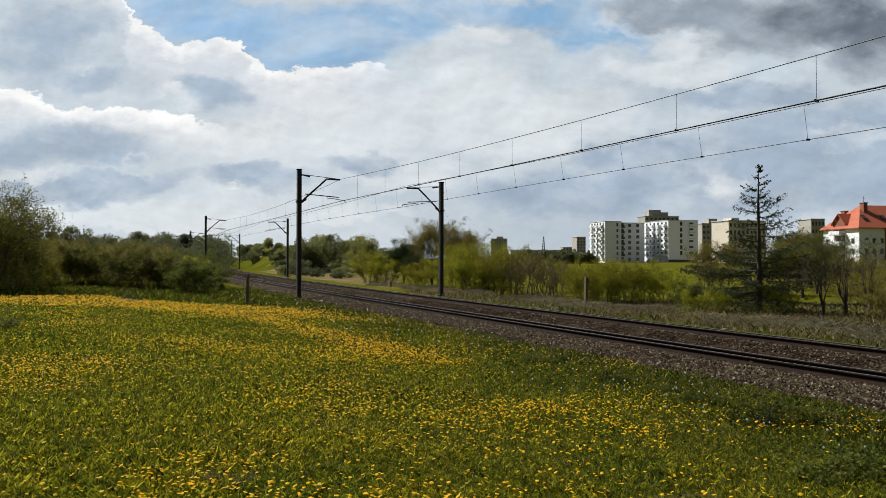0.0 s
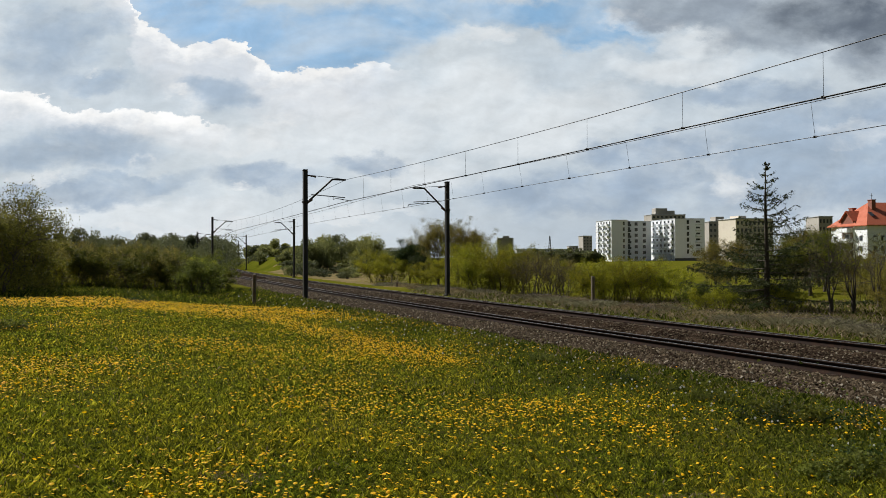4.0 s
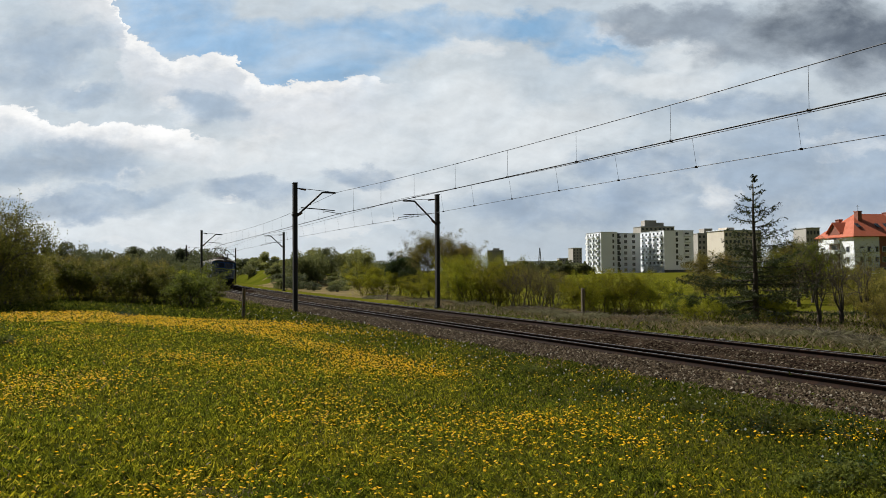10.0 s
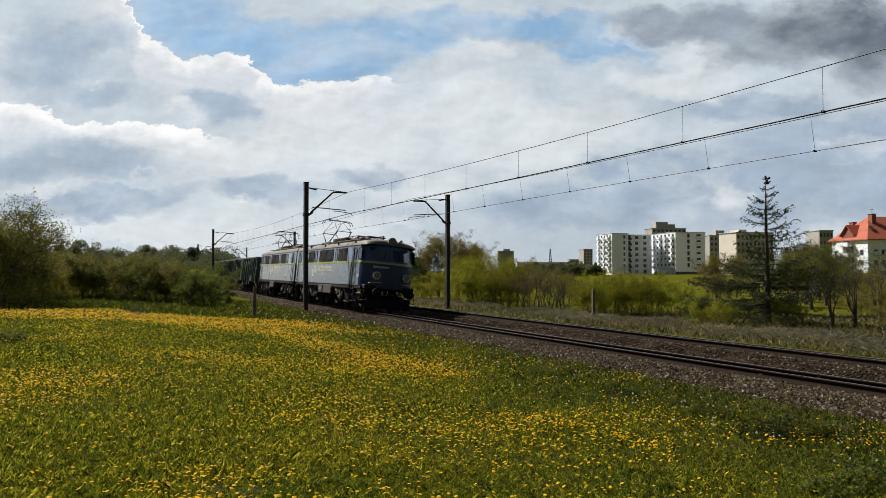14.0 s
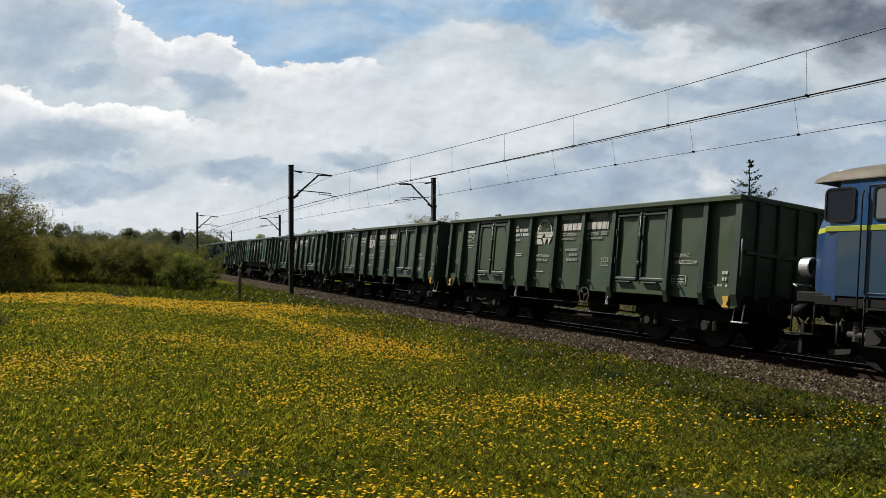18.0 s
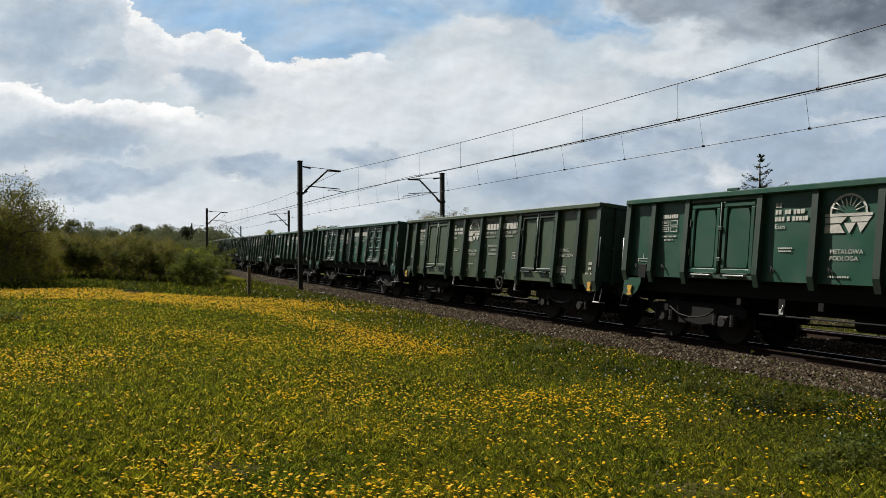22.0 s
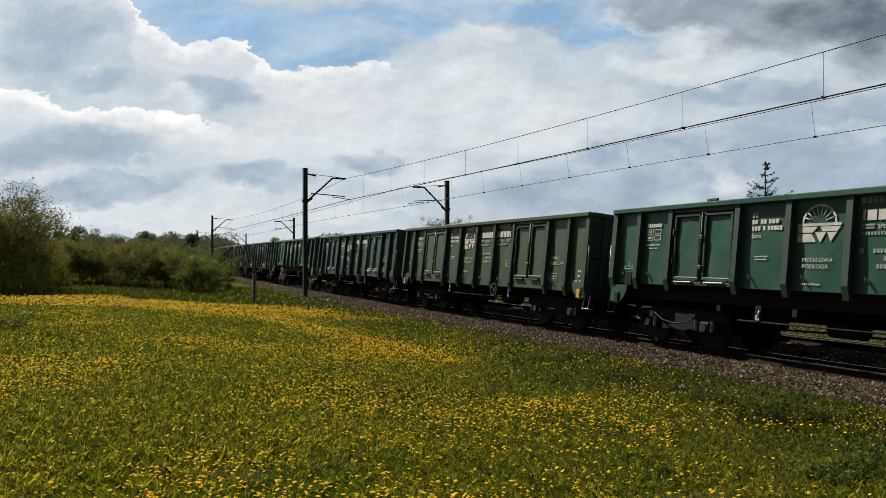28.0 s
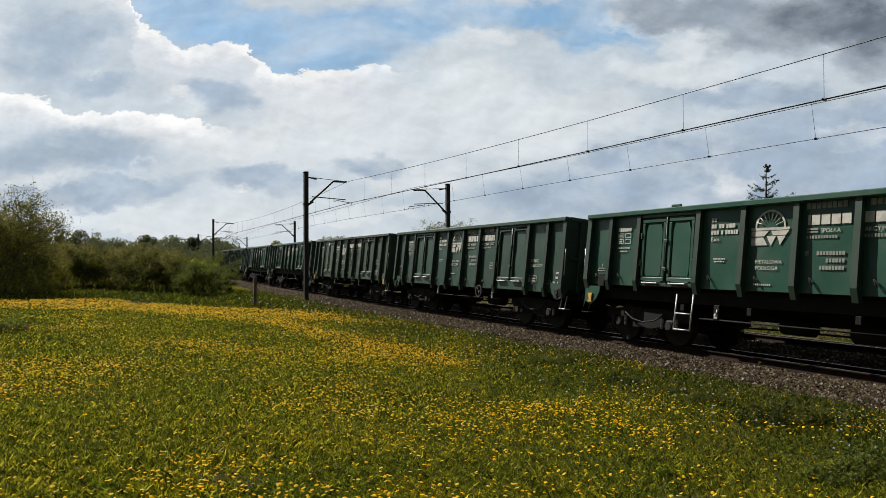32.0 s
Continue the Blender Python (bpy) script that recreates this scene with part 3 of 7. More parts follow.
# ---- ground, one sheet to the horizon ----
def build_ground():
    rad = np.concatenate([np.linspace(0.3, 60, 140), 60 * (260 / 60) ** (np.linspace(0, 1, 110)[1:]), 260 * (3500 / 260) ** (np.linspace(0, 1, 26)[1:])])
    ang = np.concatenate([np.linspace(-45, 45, 241), np.linspace(45, 315, 61)[1:-1]])
    a = np.radians(ang)
    X = rad[:, None] * np.sin(a)[None]
    Y = rad[:, None] * np.cos(a)[None]
    Z = terrain(X.ravel(), Y.ravel()).reshape(X.shape)
    m = len(ang)
    v = np.stack([X, Y, Z], -1).reshape(-1, 3)
    f = []
    for i in range(len(rad) - 1):
        for j in range(m):
            p, q = i * m + j, i * m + (j + 1) % m
            f.append((p, p + m, q + m, q))
    f.append(tuple(range(m)))
    me = bpy.data.meshes.new("ground")
    me.from_pydata(v.tolist(), [], f)
    me.polygons.foreach_set("use_smooth", [True] * len(f))
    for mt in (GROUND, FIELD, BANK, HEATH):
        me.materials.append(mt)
    c = np.array([v[list(q[:4])].mean(0) for q in f])
    off, s = offset_of(c[:, 0], c[:, 1])
    far = off - FAR
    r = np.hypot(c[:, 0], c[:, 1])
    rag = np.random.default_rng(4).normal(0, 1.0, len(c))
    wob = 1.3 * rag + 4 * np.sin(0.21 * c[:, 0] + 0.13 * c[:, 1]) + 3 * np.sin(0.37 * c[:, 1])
    # shade-darkened soil where blades grow, plain grass colour beyond
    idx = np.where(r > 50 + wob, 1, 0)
    idx[(off > FAR + 9) & (r <= 50 + wob)] = 1
    col = c[:, 0] / np.maximum(c[:, 1], 1)
    idx[(col > -0.26 + 0.012 * rag) & (col < -0.07 + 0.012 * rag) & (c[:, 1] > 56 + wob) & (c[:, 1] < 190) & (far > 4)] = 3
    idx[(s > 128 + wob) & (s < 260) & (far > 3.5) & (far < 15 + wob)] = 2
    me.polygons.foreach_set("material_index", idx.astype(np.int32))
    me.update()
    tagged(new("ground", me), "gently rolling meadow soil under short spring grass", "ground", kind="structure")


build_ground()


# ---- the double track ----
def sweep(profile, ss, off, lift=None):
    """Rows of a profile (offset, height) along the line."""
    rows = []
    for s in ss:
        row = []
        for o, z in profile:
            x, y = line(s, off + o)
            row.append((float(x), float(y), z + float(rise(s))))
        rows.append(row)
    return rows


SS = np.concatenate([np.arange(-60, 120, 1.5), np.arange(120, 420, 6.0)])


def build_bed():
    prof = [(-3.6, -0.46), (-2.9, -0.22), (-2.45, -0.11), (-1.9, -0.09), (-1.35, -0.06), (-0.75, -0.115), (0.75, -0.26), (1.35, -0.30), (1.85, -0.31),
            (FAR - 1.55, -0.16), (FAR - 1.25, -0.075), (FAR - 0.75, -0.12), (FAR + 0.75, -0.26), (FAR + 1.35, -0.31), (FAR + 2.0, -0.36), (FAR + 3.0, -0.62)]
    sh = Shape().grid(sweep(prof, SS, 0.0), smooth=True)
    tagged(new("ballast_bed", sh.mesh("ballast_bed", BALLAST_SHADED)), "brownish crushed-stone ballast under the two tracks", "ballast", kind="structure")


def rail_shapes(off, tilt):
    """Rail sides and running surface of one rail, at off, on a bed tilted by the cant."""
    z0 = tilt
    web = [(-0.07, -0.175), (-0.07, -0.16), (-0.012, -0.13), (-0.012, -0.045), (-0.036, -0.035), (-0.034, -0.002), (0.034, -0.002), (0.036, -0.006),
           (0.036, -0.035), (0.012, -0.045), (0.012, -0.13), (0.07, -0.16), (0.07, -0.175)]
    top = [(-0.024, -0.001), (-0.018, 0.0), (0.018, 0.0), (0.024, -0.001)]
    return (Shape().grid(sweep([(o, z + z0) for o, z in web], SS, off)), Shape().grid(sweep([(o, z + z0 + 0.001) for o, z in top], SS, off)))


def build_track(name, centre, label):
    t = thing(name, label, "railway track", kind="structure")
    for side in (-GAUGE, GAUGE):
        a, b = rail_shapes(centre + side, CANT * side)
        r = part("rail", a, RAIL_SIDE, t, "rusty steel rail")
        part("rail_head", b, RAIL_TOP, r, "polished running surface")
    sl = Shape().box((0, 0, 0), (0.24, 2.5, 0.2), 0.02).mesh("sleeper", SLEEPER)
    clip = Shape().box((0, 0, 0), (0.16, 0.34, 0.05), 0.01).mesh("rail_chair", RAIL_SIDE)
    for i in range(230):
        s = 2.0 + 0.62 * i
        x, y = line(s, centre)
        ob = part("sleeper", sl, None, t)
        ob.matrix_basis = pose(x, y, float(rise(s)) - 0.295, math.degrees(math.atan(CANT)), 0, -math.degrees(heading(s)))
        if i < 60:
            for side in (-GAUGE, GAUGE):
                c = part("rail_chair", clip, None, ob)
                c.matrix_basis = pose(0, side, 0.118)


build_bed()
build_track("track_near", 0.0, "near railway track with rusty rails on ballast")
build_track("track_far", FAR, "parallel railway track with rusty rails on ballast")


def build_stones():
    rng = np.random.default_rng(5)
    ico = np.array([(0, 0, 1), (0.9, 0, 0.3), (0.25, 0.85, 0.25), (-0.75, 0.5, 0.3), (-0.7, -0.6, 0.3), (0.3, -0.85, 0.25)])
    tri = [(0, 1, 2), (0, 2, 3), (0, 3, 4), (0, 4, 5), (0, 5, 1)]
    n = 125000
    s = 3 + 80 * rng.random(n) ** 2.0
    off = np.where(rng.random(n) < 0.45, rng.uniform(-3.35, -0.8, n), rng.uniform(-0.8, FAR + 2.2, n))
    keep = (np.abs(np.abs(off) - GAUGE) > 0.09) & (np.abs(np.abs(off - FAR) - GAUGE) > 0.09)
    edge = (off < -2.9) & (rng.random(n) < 0.35)
    s, off = s[keep & ~edge], off[keep & ~edge]
    n = len(s)
    prof_o = [-3.6, -2.9, -2.45, -1.9, -1.35, -0.75, 0.75, 1.35, 1.85, FAR - 1.55, FAR - 1.25, FAR - 0.75, FAR + 0.75, FAR + 1.35, FAR + 2.0, FAR + 3.0]
    prof_z = [-0.44, -0.22, -0.11, -0.09, -0.06, -0.115, -0.26, -0.30, -0.31, -0.16, -0.075, -0.12, -0.26, -0.31, -0.36, -0.62]
    x, y = line(s, off)
    z = np.interp(off, prof_o, prof_z) + rise(s) - 0.012
    size = rng.uniform(0.017, 0.043, n) * (1 + 0.4 * (s > 35))
    ang = rng.uniform(0, 6.28, n)
    ca, sa = np.cos(ang), np.sin(ang)
    loc = ico[None] * rng.uniform(0.65, 1.35, (n, 6, 1)) * size[:, None, None]
    loc[:, :, 2] *= rng.uniform(0.7, 1.5, (n, 1))
    loc[:, :, 2] += (loc[:, :, 0] * rng.normal(0, 0.35, (n, 1)) + loc[:, :, 1] * rng.normal(0, 0.35, (n, 1)))
    V = np.empty_like(loc)
    V[..., 0] = loc[..., 0] * ca[:, None] - loc[..., 1] * sa[:, None] + x[:, None]
    V[..., 1] = loc[..., 0] * sa[:, None] + loc[..., 1] * ca[:, None] + y[:, None]
    V[..., 2] = loc[..., 2] + z[:, None]
    me = bpy.data.meshes.new("ballast_stones")
    me.vertices.add(n * 6)
    me.vertices.foreach_set("co", V.astype(np.float32).ravel())
    idx = (np.array(tri)[None] + 6 * np.arange(n)[:, None, None]).reshape(-1)
    k = n * 5
    me.loops.add(k * 3)
    me.loops.foreach_set("vertex_index", idx.astype(np.int32))
    me.polygons.add(k)
    me.polygons.foreach_set("loop_start", np.arange(0, k * 3, 3, dtype=np.int32))
    me.polygons.foreach_set("loop_total", np.full(k, 3, dtype=np.int32))
    me.materials.append(STONE)
    me.update(calc_edges=True)
    tagged(new("ballast_stones", me), "loose brown and grey crushed ballast stones", "ballast", kind="stuff")


build_stones()


# ---- overhead line ----
def build_mast(s, off, side, top=7.25, base=None):
    """A steel pole with a raked bracket and a registration arm; side +1: the arm reaches beyond, -1: back towards the eye."""
    x, y = line(s, off)
    zb = ground_z(float(x), float(y)) - 0.05 if base is None else base
    t = thing("catenary_mast", "dark steel overhead-line mast with raked bracket arm", "mast", pose(float(x), float(y), zb, 0, 0, -math.degrees(heading(s))), "overhead-line masts")
    h = top - zb
    part("pole", Shape().box((0, 0, h / 2), (0.30, 0.24, h), 0.03), MAST, t)
    part("footing", Shape().box((0, 0, 0.04), (0.46, 0.42, 0.2), 0.04), GRIME, t, "dirty footing block")
    part("pole_cap", Shape().box((0, 0, h + 0.02), (0.34, 0.28, 0.05), 0.01), MAST, t)
    reach = 2.15
    y1 = side * (reach - 0.55)
    zl, zh = h - 1.80, h - 0.45
    part("bracket", Shape().tube([(0, side * 0.15, zl), (0, y1, zh), (0, side * (reach + 0.25), zh)], 0.055, 8), MAST, t, "raked tubular bracket")
    part("tie_rod", Shape().tube([(0, side * 0.1, h - 0.25), (0, side * (reach + 0.2), zh + 0.03)], 0.018, 6), MAST, t)
    part("insulator", Shape().tube([(0, side * 0.14, h - 0.28), (0, side * 0.62, h - 0.34)], [0.03, 0.06], 8), CERAMIC, t)
    part("insulator", Shape().tube([(0, side * 0.12, zl - 0.03), (0, side * 0.4, zl + 0.16)], 0.08, 8), CERAMIC, t)
    zr = 5.86 - zb
    part("registration_arm", Shape().tube([(0, side * 0.35, zr + 0.02), (0, side * (reach + 0.2), zr - 0.10)], 0.03, 6), MAST, t)
    part("steady_arm", Shape().tube([(0, side * (reach - 0.5), zr - 0.03), (0, side * (reach - 0.5), zr - 0.22), (0, side * (reach - 0.3), zr - 0.16),
                                     (0, side * (reach + 0.55), zr - 0.28), (0, side * (reach + 0.6), zr - 0.42)], 0.022, 6), MAST, t)
    part("collar", Shape().box((0, 0, zl), (0.36, 0.32, 0.14), 0.02), MAST, t)
    return t


NEAR_MASTS = (-10.5, 39.8, 90.0, 141.0, 192.0)
FAR_MASTS = (-9.0, 41.3, 88.9, 152.4, 204.0, 252.0)
for s in NEAR_MASTS:
    build_mast(s, -2.9, 1)
for s in FAR_MASTS:
    build_mast(s, FAR + 2.9, -1, 7.1)


def build_wires(name, off, masts, z_contact, z_mess, label):
    t = thing(name, label, "overhead wire", group="overhead wires")
    xs = [masts[0] - 50.0, *masts]

    def mess(s):
        for a, b in zip(xs[:-1], xs[1:]):
            if a <= s <= b:
                u = (s - a) / (b - a)
                return z_mess - 0.36 * (4 * u * (1 - u)) + 0.36
        return z_mess + 0.3

    ss = np.arange(xs[0] + 0.5, xs[-1], 1.0)

    def sway(s):
        """The wires are pulled towards the masts at each bracket."""
        for a, b in zip(xs[:-1], xs[1:]):
            if a <= s <= b:
                return (-0.42 if off < 1 else 0.42) * (2 * (s - a) / (b - a) - 1) ** 2
        return 0.0

    def pts(fz, o):
        out = []
        for s in ss:
            x, y = line(s, off + o + sway(s))
            out.append((float(x), float(y), fz(s) + float(rise(s))))
        return out

    part("messenger_wire", Shape().tube(pts(mess, 0), 0.012, 5), WIRE, t, "sagging carrier wire")
    lag = 0.0 if off < 1 else 0.16          # the contact wire hangs a little aside
    for o in ((-0.03, 0.03) if off < 1 else (lag,)):
        part("contact_wire", Shape().tube(pts(lambda s: z_contact, o), 0.011, 5), WIRE, t)
    for a, b in zip(xs[:-1], xs[1:]):
        if a > 120:
            continue
        for i in range(-6, 7):
            s = (a + b) / 2 + (0.80 + (i + 0.5) * 3.93 if off < 1 else 0.3 + i * 3.75)
            if s < 0 or not a + 1 < s < b - 1:
                continue
            x, y = line(s, off + sway(s))
            r = float(rise(s))
            xb, yb = line(s, off + lag + sway(s))
            d = part("dropper", Shape().tube([(float(xb), float(yb), z_contact + r), (float(x), float(y), mess(s) + r)], 0.005 if s < 45 else 0.0035, 5), WIRE, t)
            part("clamp", Shape().box((float(xb), float(yb), z_contact + r), (0.10, 0.03, 0.06), 0.008), MAST, d)


build_wires("catenary_near", 0.0, NEAR_MASTS, 5.51, 6.44, "messenger and contact wires with droppers over the near track")
build_wires("catenary_far", FAR, FAR_MASTS, 5.46, 6.38, "messenger and contact wires with droppers over the second track")

# ---- the train ----
def rows_text(words, size, name="lettering"):
    """Words in the built-in font as a flat mesh in the x-z plane, facing -y, starting at the origin."""
    cu = bpy.data.curves.new(name, "FONT")
    cu.body, cu.size, cu.extrude = words, size, 0.001
    tmp = bpy.data.objects.new(name, cu)
    scene.collection.objects.link(tmp)
    me = bpy.data.meshes.new_from_object(tmp)
    bpy.data.objects.remove(tmp)
    me.transform(pose(0, 0, 0, 90))
    me.materials.clear()
    me.materials.append(WHITE_PAINT)
    return me


def bars(sh, x, z, widths, h, y, gap=0.02):
    """A row of plain bars, the size of written characters."""
    for w in widths:
        if w > 0:
            sh.box((x + w / 2, y, z + h / 2), (w, 0.004, h))
        x += abs(w) + gap
    return sh


POSTS = (0.06, 0.95, 2.02, 3.98, 5.23, 6.5, 7.77, 9.02, 10.98, 12.05, 12.94)
WL = 6.5          # half length of the body
TOP, SILL = 3.31, 1.05


def ring_frame(sh, x0, x1, z0, z1, y, w, d, ch=0.012):
    sh.box(((x0 + x1) / 2, y, z0 + w / 2), (x1 - x0, d, w), ch)
    sh.box(((x0 + x1) / 2, y, z1 - w / 2), (x1 - x0, d, w), ch)
    sh.box((x0 + w / 2, y, (z0 + z1) / 2), (w, d, z1 - z0 - 2 * w), ch)
    sh.box((x1 - w / 2, y, (z0 + z1) / 2), (w, d, z1 - z0 - 2 * w), ch)
    return sh


def dented(x0, x1, z0, z1, y, side, seed, depth=0.02):
    """A pressed sheet, dished a little and dented."""
    rng = random.Random(seed)
    sh = Shape()
    nx, nz = 7, 9
    ph = [rng.uniform(0, 6.28) for _ in range(4)]
    rows = []
    for i in range(nz + 1):
        row = []
        for j in range(nx + 1):
            u, w = j / nx, i / nz
            x, z = x0 + u * (x1 - x0), z0 + w * (z1 - z0)
            d = depth * math.sin(math.pi * u) * math.sin(math.pi * min(1, 1.3 * w)) + 0.007 * math.sin(5 * u + 4 * w + ph[0]) * math.sin(7 * w + ph[1]) \
                + 0.005 * math.sin(9 * u + ph[2]) * math.sin(11 * w + ph[3])
            row.append((x, y - side * d, z))
        rows.append(row if side > 0 else row[::-1])
    sh.grid(rows)
    # back sheet gives the panel its thickness
    yb = y + side * 0.05
    q = [(x0, yb, z0), (x1, yb, z0), (x1, yb, z1), (x0, yb, z1)]
    sh.poly(q if side < 0 else q[::-1])
    return sh


def build_bogie(wagon, x):
    b = new("bogie")
    b.parent = wagon
    b.matrix_basis = pose(x, 0, 0)
    frame_ = Shape()
    for sy in (-1, 1):
        frame_.slab([(-1.45, 0.62), (-1.2, 0.52), (-0.72, 0.52), (-0.5, 0.36), (0.5, 0.36), (0.72, 0.52), (1.2, 0.52), (1.45, 0.62), (1.45, 0.78),
                     (0.6, 0.86), (-0.6, 0.86), (-1.45, 0.78)], 1, sy * 1.0 - 0.05, sy * 1.0 + 0.05)
    frame_.box((0, 0, 0.72), (0.4, 1.9, 0.2), 0.03)
    bob = part("bogie", frame_, BLACK, wagon, "cast steel bogie frame")
    bob.matrix_basis = pose(x, 0, 0)
    bpy.data.objects.remove(b)
    for ax in (-0.9, 0.9):
        wh = Shape()
        for sy in (-1, 1):
            wh.disc((0, sy * 0.755, 0), (0, 1, 0), 0.46, 0.13, 24)
            wh.disc((0, sy * 0.68, 0), (0, 1, 0), 0.49, 0.03, 24)
            wh.disc((0, sy * 0.83, 0), (0, 1, 0), 0.12, 0.06, 12)
        wh.tube([(0, -1.0, 0), (0, 1.0, 0)], 0.08, 8)
        w = part("wheelset", wh, GRIME, bob, "pair of steel wheels on an axle")
        w.matrix_basis = pose(ax, 0, 0.46)
        for sy in (-1, 1):
            bx = Shape().box((ax, sy * 1.06, 0.47), (0.30, 0.16, 0.28), 0.04).disc((ax, sy * 1.15, 0.47), (0, 1, 0), 0.10, 0.05, 12)
            part("axle_box", bx, GRIME, bob, "axle box with a round cover")
            for dx in (-0.24, 0.24):
                sp = Shape()
                for k in range(5):
                    sp.disc((ax + dx, sy * 1.06, 0.40 + 0.055 * k), (0, 0, 1), 0.085, 0.056 if k % 2 else 0.03, 10)
                part("coil_spring", sp, GRIME, bob)
    for sy in (-1, 1):
        part("brake_hose", Shape().tube([(-0.7, sy * 1.12, 0.72), (-0.4, sy * 1.14, 0.56), (0, sy * 1.15, 0.50), (0.4, sy * 1.14, 0.56), (0.7, sy * 1.12, 0.72)], 0.018, 6), GRIME, bob)


def build_wagon(style, paint, frame_shade, seed, ladder=False):
    """A four-axle open coal wagon, front towards +x, rails at z = 0."""
    words = {"old": "faded olive-green steel open coal wagon with white lettering", "ribbed": "green steel open coal wagon with ribbed doors",
             "fresh": "bright repainted green steel open coal wagon with white logo",
             "plain": "repainted green steel open coal wagon with plain doors", "flat": "dark grey-green steel open coal wagon, dented sides"}
    w = thing("coal_wagon", words[style], "freight wagon", group="coal wagons of the train")
    rng = random.Random(seed)
    px = [p - WL for p in POSTS]
    long_side = style in ("old", "flat")
    low = SILL + 0.02 if long_side else 1.40        # lower edge of the side sheets
    for side in (1, -1):           # +1: the side that faces the eye (-y)
        y = -1.40 * side
        f = lambda d: y - side * d
        # sill blackened: the shade under the side sheets is in its colour
        part("sill", Shape().box((0, f(-0.26), SILL + 0.14), (2 * WL - 0.1, 0.10, 0.30), 0.015), BLACK, w)
        part("top_rail", Shape().box((0, f(0.06), TOP - 0.065), (2 * WL + 0.04, 0.20, 0.13), 0.02), paint, w, "rolled top edge")
        for i, x in enumerate(px):
            wd = 0.16 if i in (0, 10) else 0.13
            post = Shape().slab([(f(-0.02), low - 0.14), (f(0.07), low - 0.14), (f(0.155), low + 0.12), (f(0.11), TOP - 0.12), (f(-0.02), TOP - 0.12)], 0,
                                x - wd / 2, x + wd / 2)
            part("side_post", post, frame_shade, w)
        for i in range(10):
            x0, x1 = px[i] + 0.065, px[i + 1] - 0.065
            if i in (2, 7):
                arched = style == "fresh" or (style == "old" and i == 2)
                mid = (x0 + x1) / 2
                dz = 1.37 if long_side else 1.50
                lint = Shape().box((mid, f(0.03), TOP - 0.165), (x1 - x0, 0.10, 0.10), 0.015)
                part("door_lintel", lint, frame_shade, w)
                part("door_sill", Shape().box((mid, f(0.02), (low + dz) / 2), (x1 - x0, 0.08, dz - low), 0.015), paint if long_side else frame_shade, w)
                for a, b in ((x0 + 0.03, mid - 0.02), (mid + 0.02, x1 - 0.03)):
                    z0, z1 = dz, TOP - 0.215
                    leaf = part("door_leaf", dented(a, b, z0, z1, f(0.015), side, rng.random(), 0.004), paint, w)
                    fr = Shape()
                    ring_frame(fr, a + 0.02, b - 0.02, z0 + 0.02, z1 - 0.02, f(0.05), 0.085 if not arched else 0.11, 0.06, 0.02)
                    part("door_rim", fr, frame_shade if not arched else paint, leaf)
                    if arched:
                        pad = Shape()
                        c, hw, zb, zt = (a + b) / 2, (b - a) / 2 - 0.16, z0 + 0.16, z1 - 0.16
                        pts = [(c - hw * 0.9, zb), (c + hw * 0.9, zb), (c + hw, zb + 0.12), (c + hw, zt - 0.2), (c + hw * 0.8, zt), (c - hw * 0.8, zt), (c - hw, zt - 0.2), (c - hw, zb + 0.12)]
                        pad.slab(pts if side > 0 else pts[::-1], 1, f(0.05) if side > 0 else f(0.02), f(0.02) if side > 0 else f(0.05))
                        part("door_panel", pad, paint, leaf, "raised pressed panel")
                    if style == "ribbed":
                        rib = Shape()
                        for k in range(3):
                            zz = z0 + 0.14 + k * (z1 - z0 - 0.22) / 3
                            ring_frame(rib, a + 0.16, b - 0.16, zz, zz + 0.38, f(0.04), 0.06, 0.05, 0.022)
                        part("door_ribs", rib, paint, leaf)
                    for k in (0.3, 0.72):
                        xx = a + 0.03 if a < mid - 0.3 else b - 0.03
                        part("hinge", Shape().box((xx, f(0.07), z0 + k * (z1 - z0)), (0.05, 0.07, 0.16), 0.01), frame_shade, leaf)
                    if side > 0:
                        part("door_step", Shape().box(((a + b) / 2, f(0.10), z0 - 0.02), ((b - a) * 0.62, 0.10, 0.03), 0.008), ALU if style != "old" else frame_shade, leaf)
                lock = Shape().tube([(mid, f(0.09), dz + 0.02), (mid, f(0.09), TOP - 0.22)], 0.02, 6)
                for k in (0.25, 0.7):
                    lock.box((mid, f(0.10), SILL + 0.4 + k * 1.5), (0.12, 0.05, 0.10), 0.015)
                part("lock_bar", lock, frame_shade, w)
            else:
                z0, z1 = low, TOP - 0.12
                part("side_panel", dented(x0, x1, z0, z1, f(-0.01), side, rng.random(), 0.004), paint, w)
                if side > 0:
                    hk = Shape()
                    hx = x0 + 0.22
                    hk.tube([(hx, f(0.02), low + 0.30), (hx + 0.05, f(0.06), low + 0.20), (hx + 0.11, f(0.06), low + 0.15), (hx + 0.10, f(0.03), low + 0.22), (hx, f(0.02), low + 0.30)], 0.012, 5)
                    part("lashing_hook", hk, BLACK, w)
    for e in (-1, 1):
        x = e * (WL - 0.04)
        wall = Shape().box((x, 0, (SILL + TOP) / 2), (0.06, 2.76, TOP - SILL - 0.02), 0.01)
        ew = part("end_wall", wall, frame_shade, w)
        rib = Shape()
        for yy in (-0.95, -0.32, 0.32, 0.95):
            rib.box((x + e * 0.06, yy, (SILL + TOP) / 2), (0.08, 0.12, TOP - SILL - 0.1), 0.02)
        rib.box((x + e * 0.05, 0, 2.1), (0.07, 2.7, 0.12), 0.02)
        part("end_rib", rib, frame_shade, ew)
        part("end_rail", Shape().box((x + e * 0.02, 0, TOP - 0.06), (0.16, 2.82, 0.12), 0.02), paint, w)
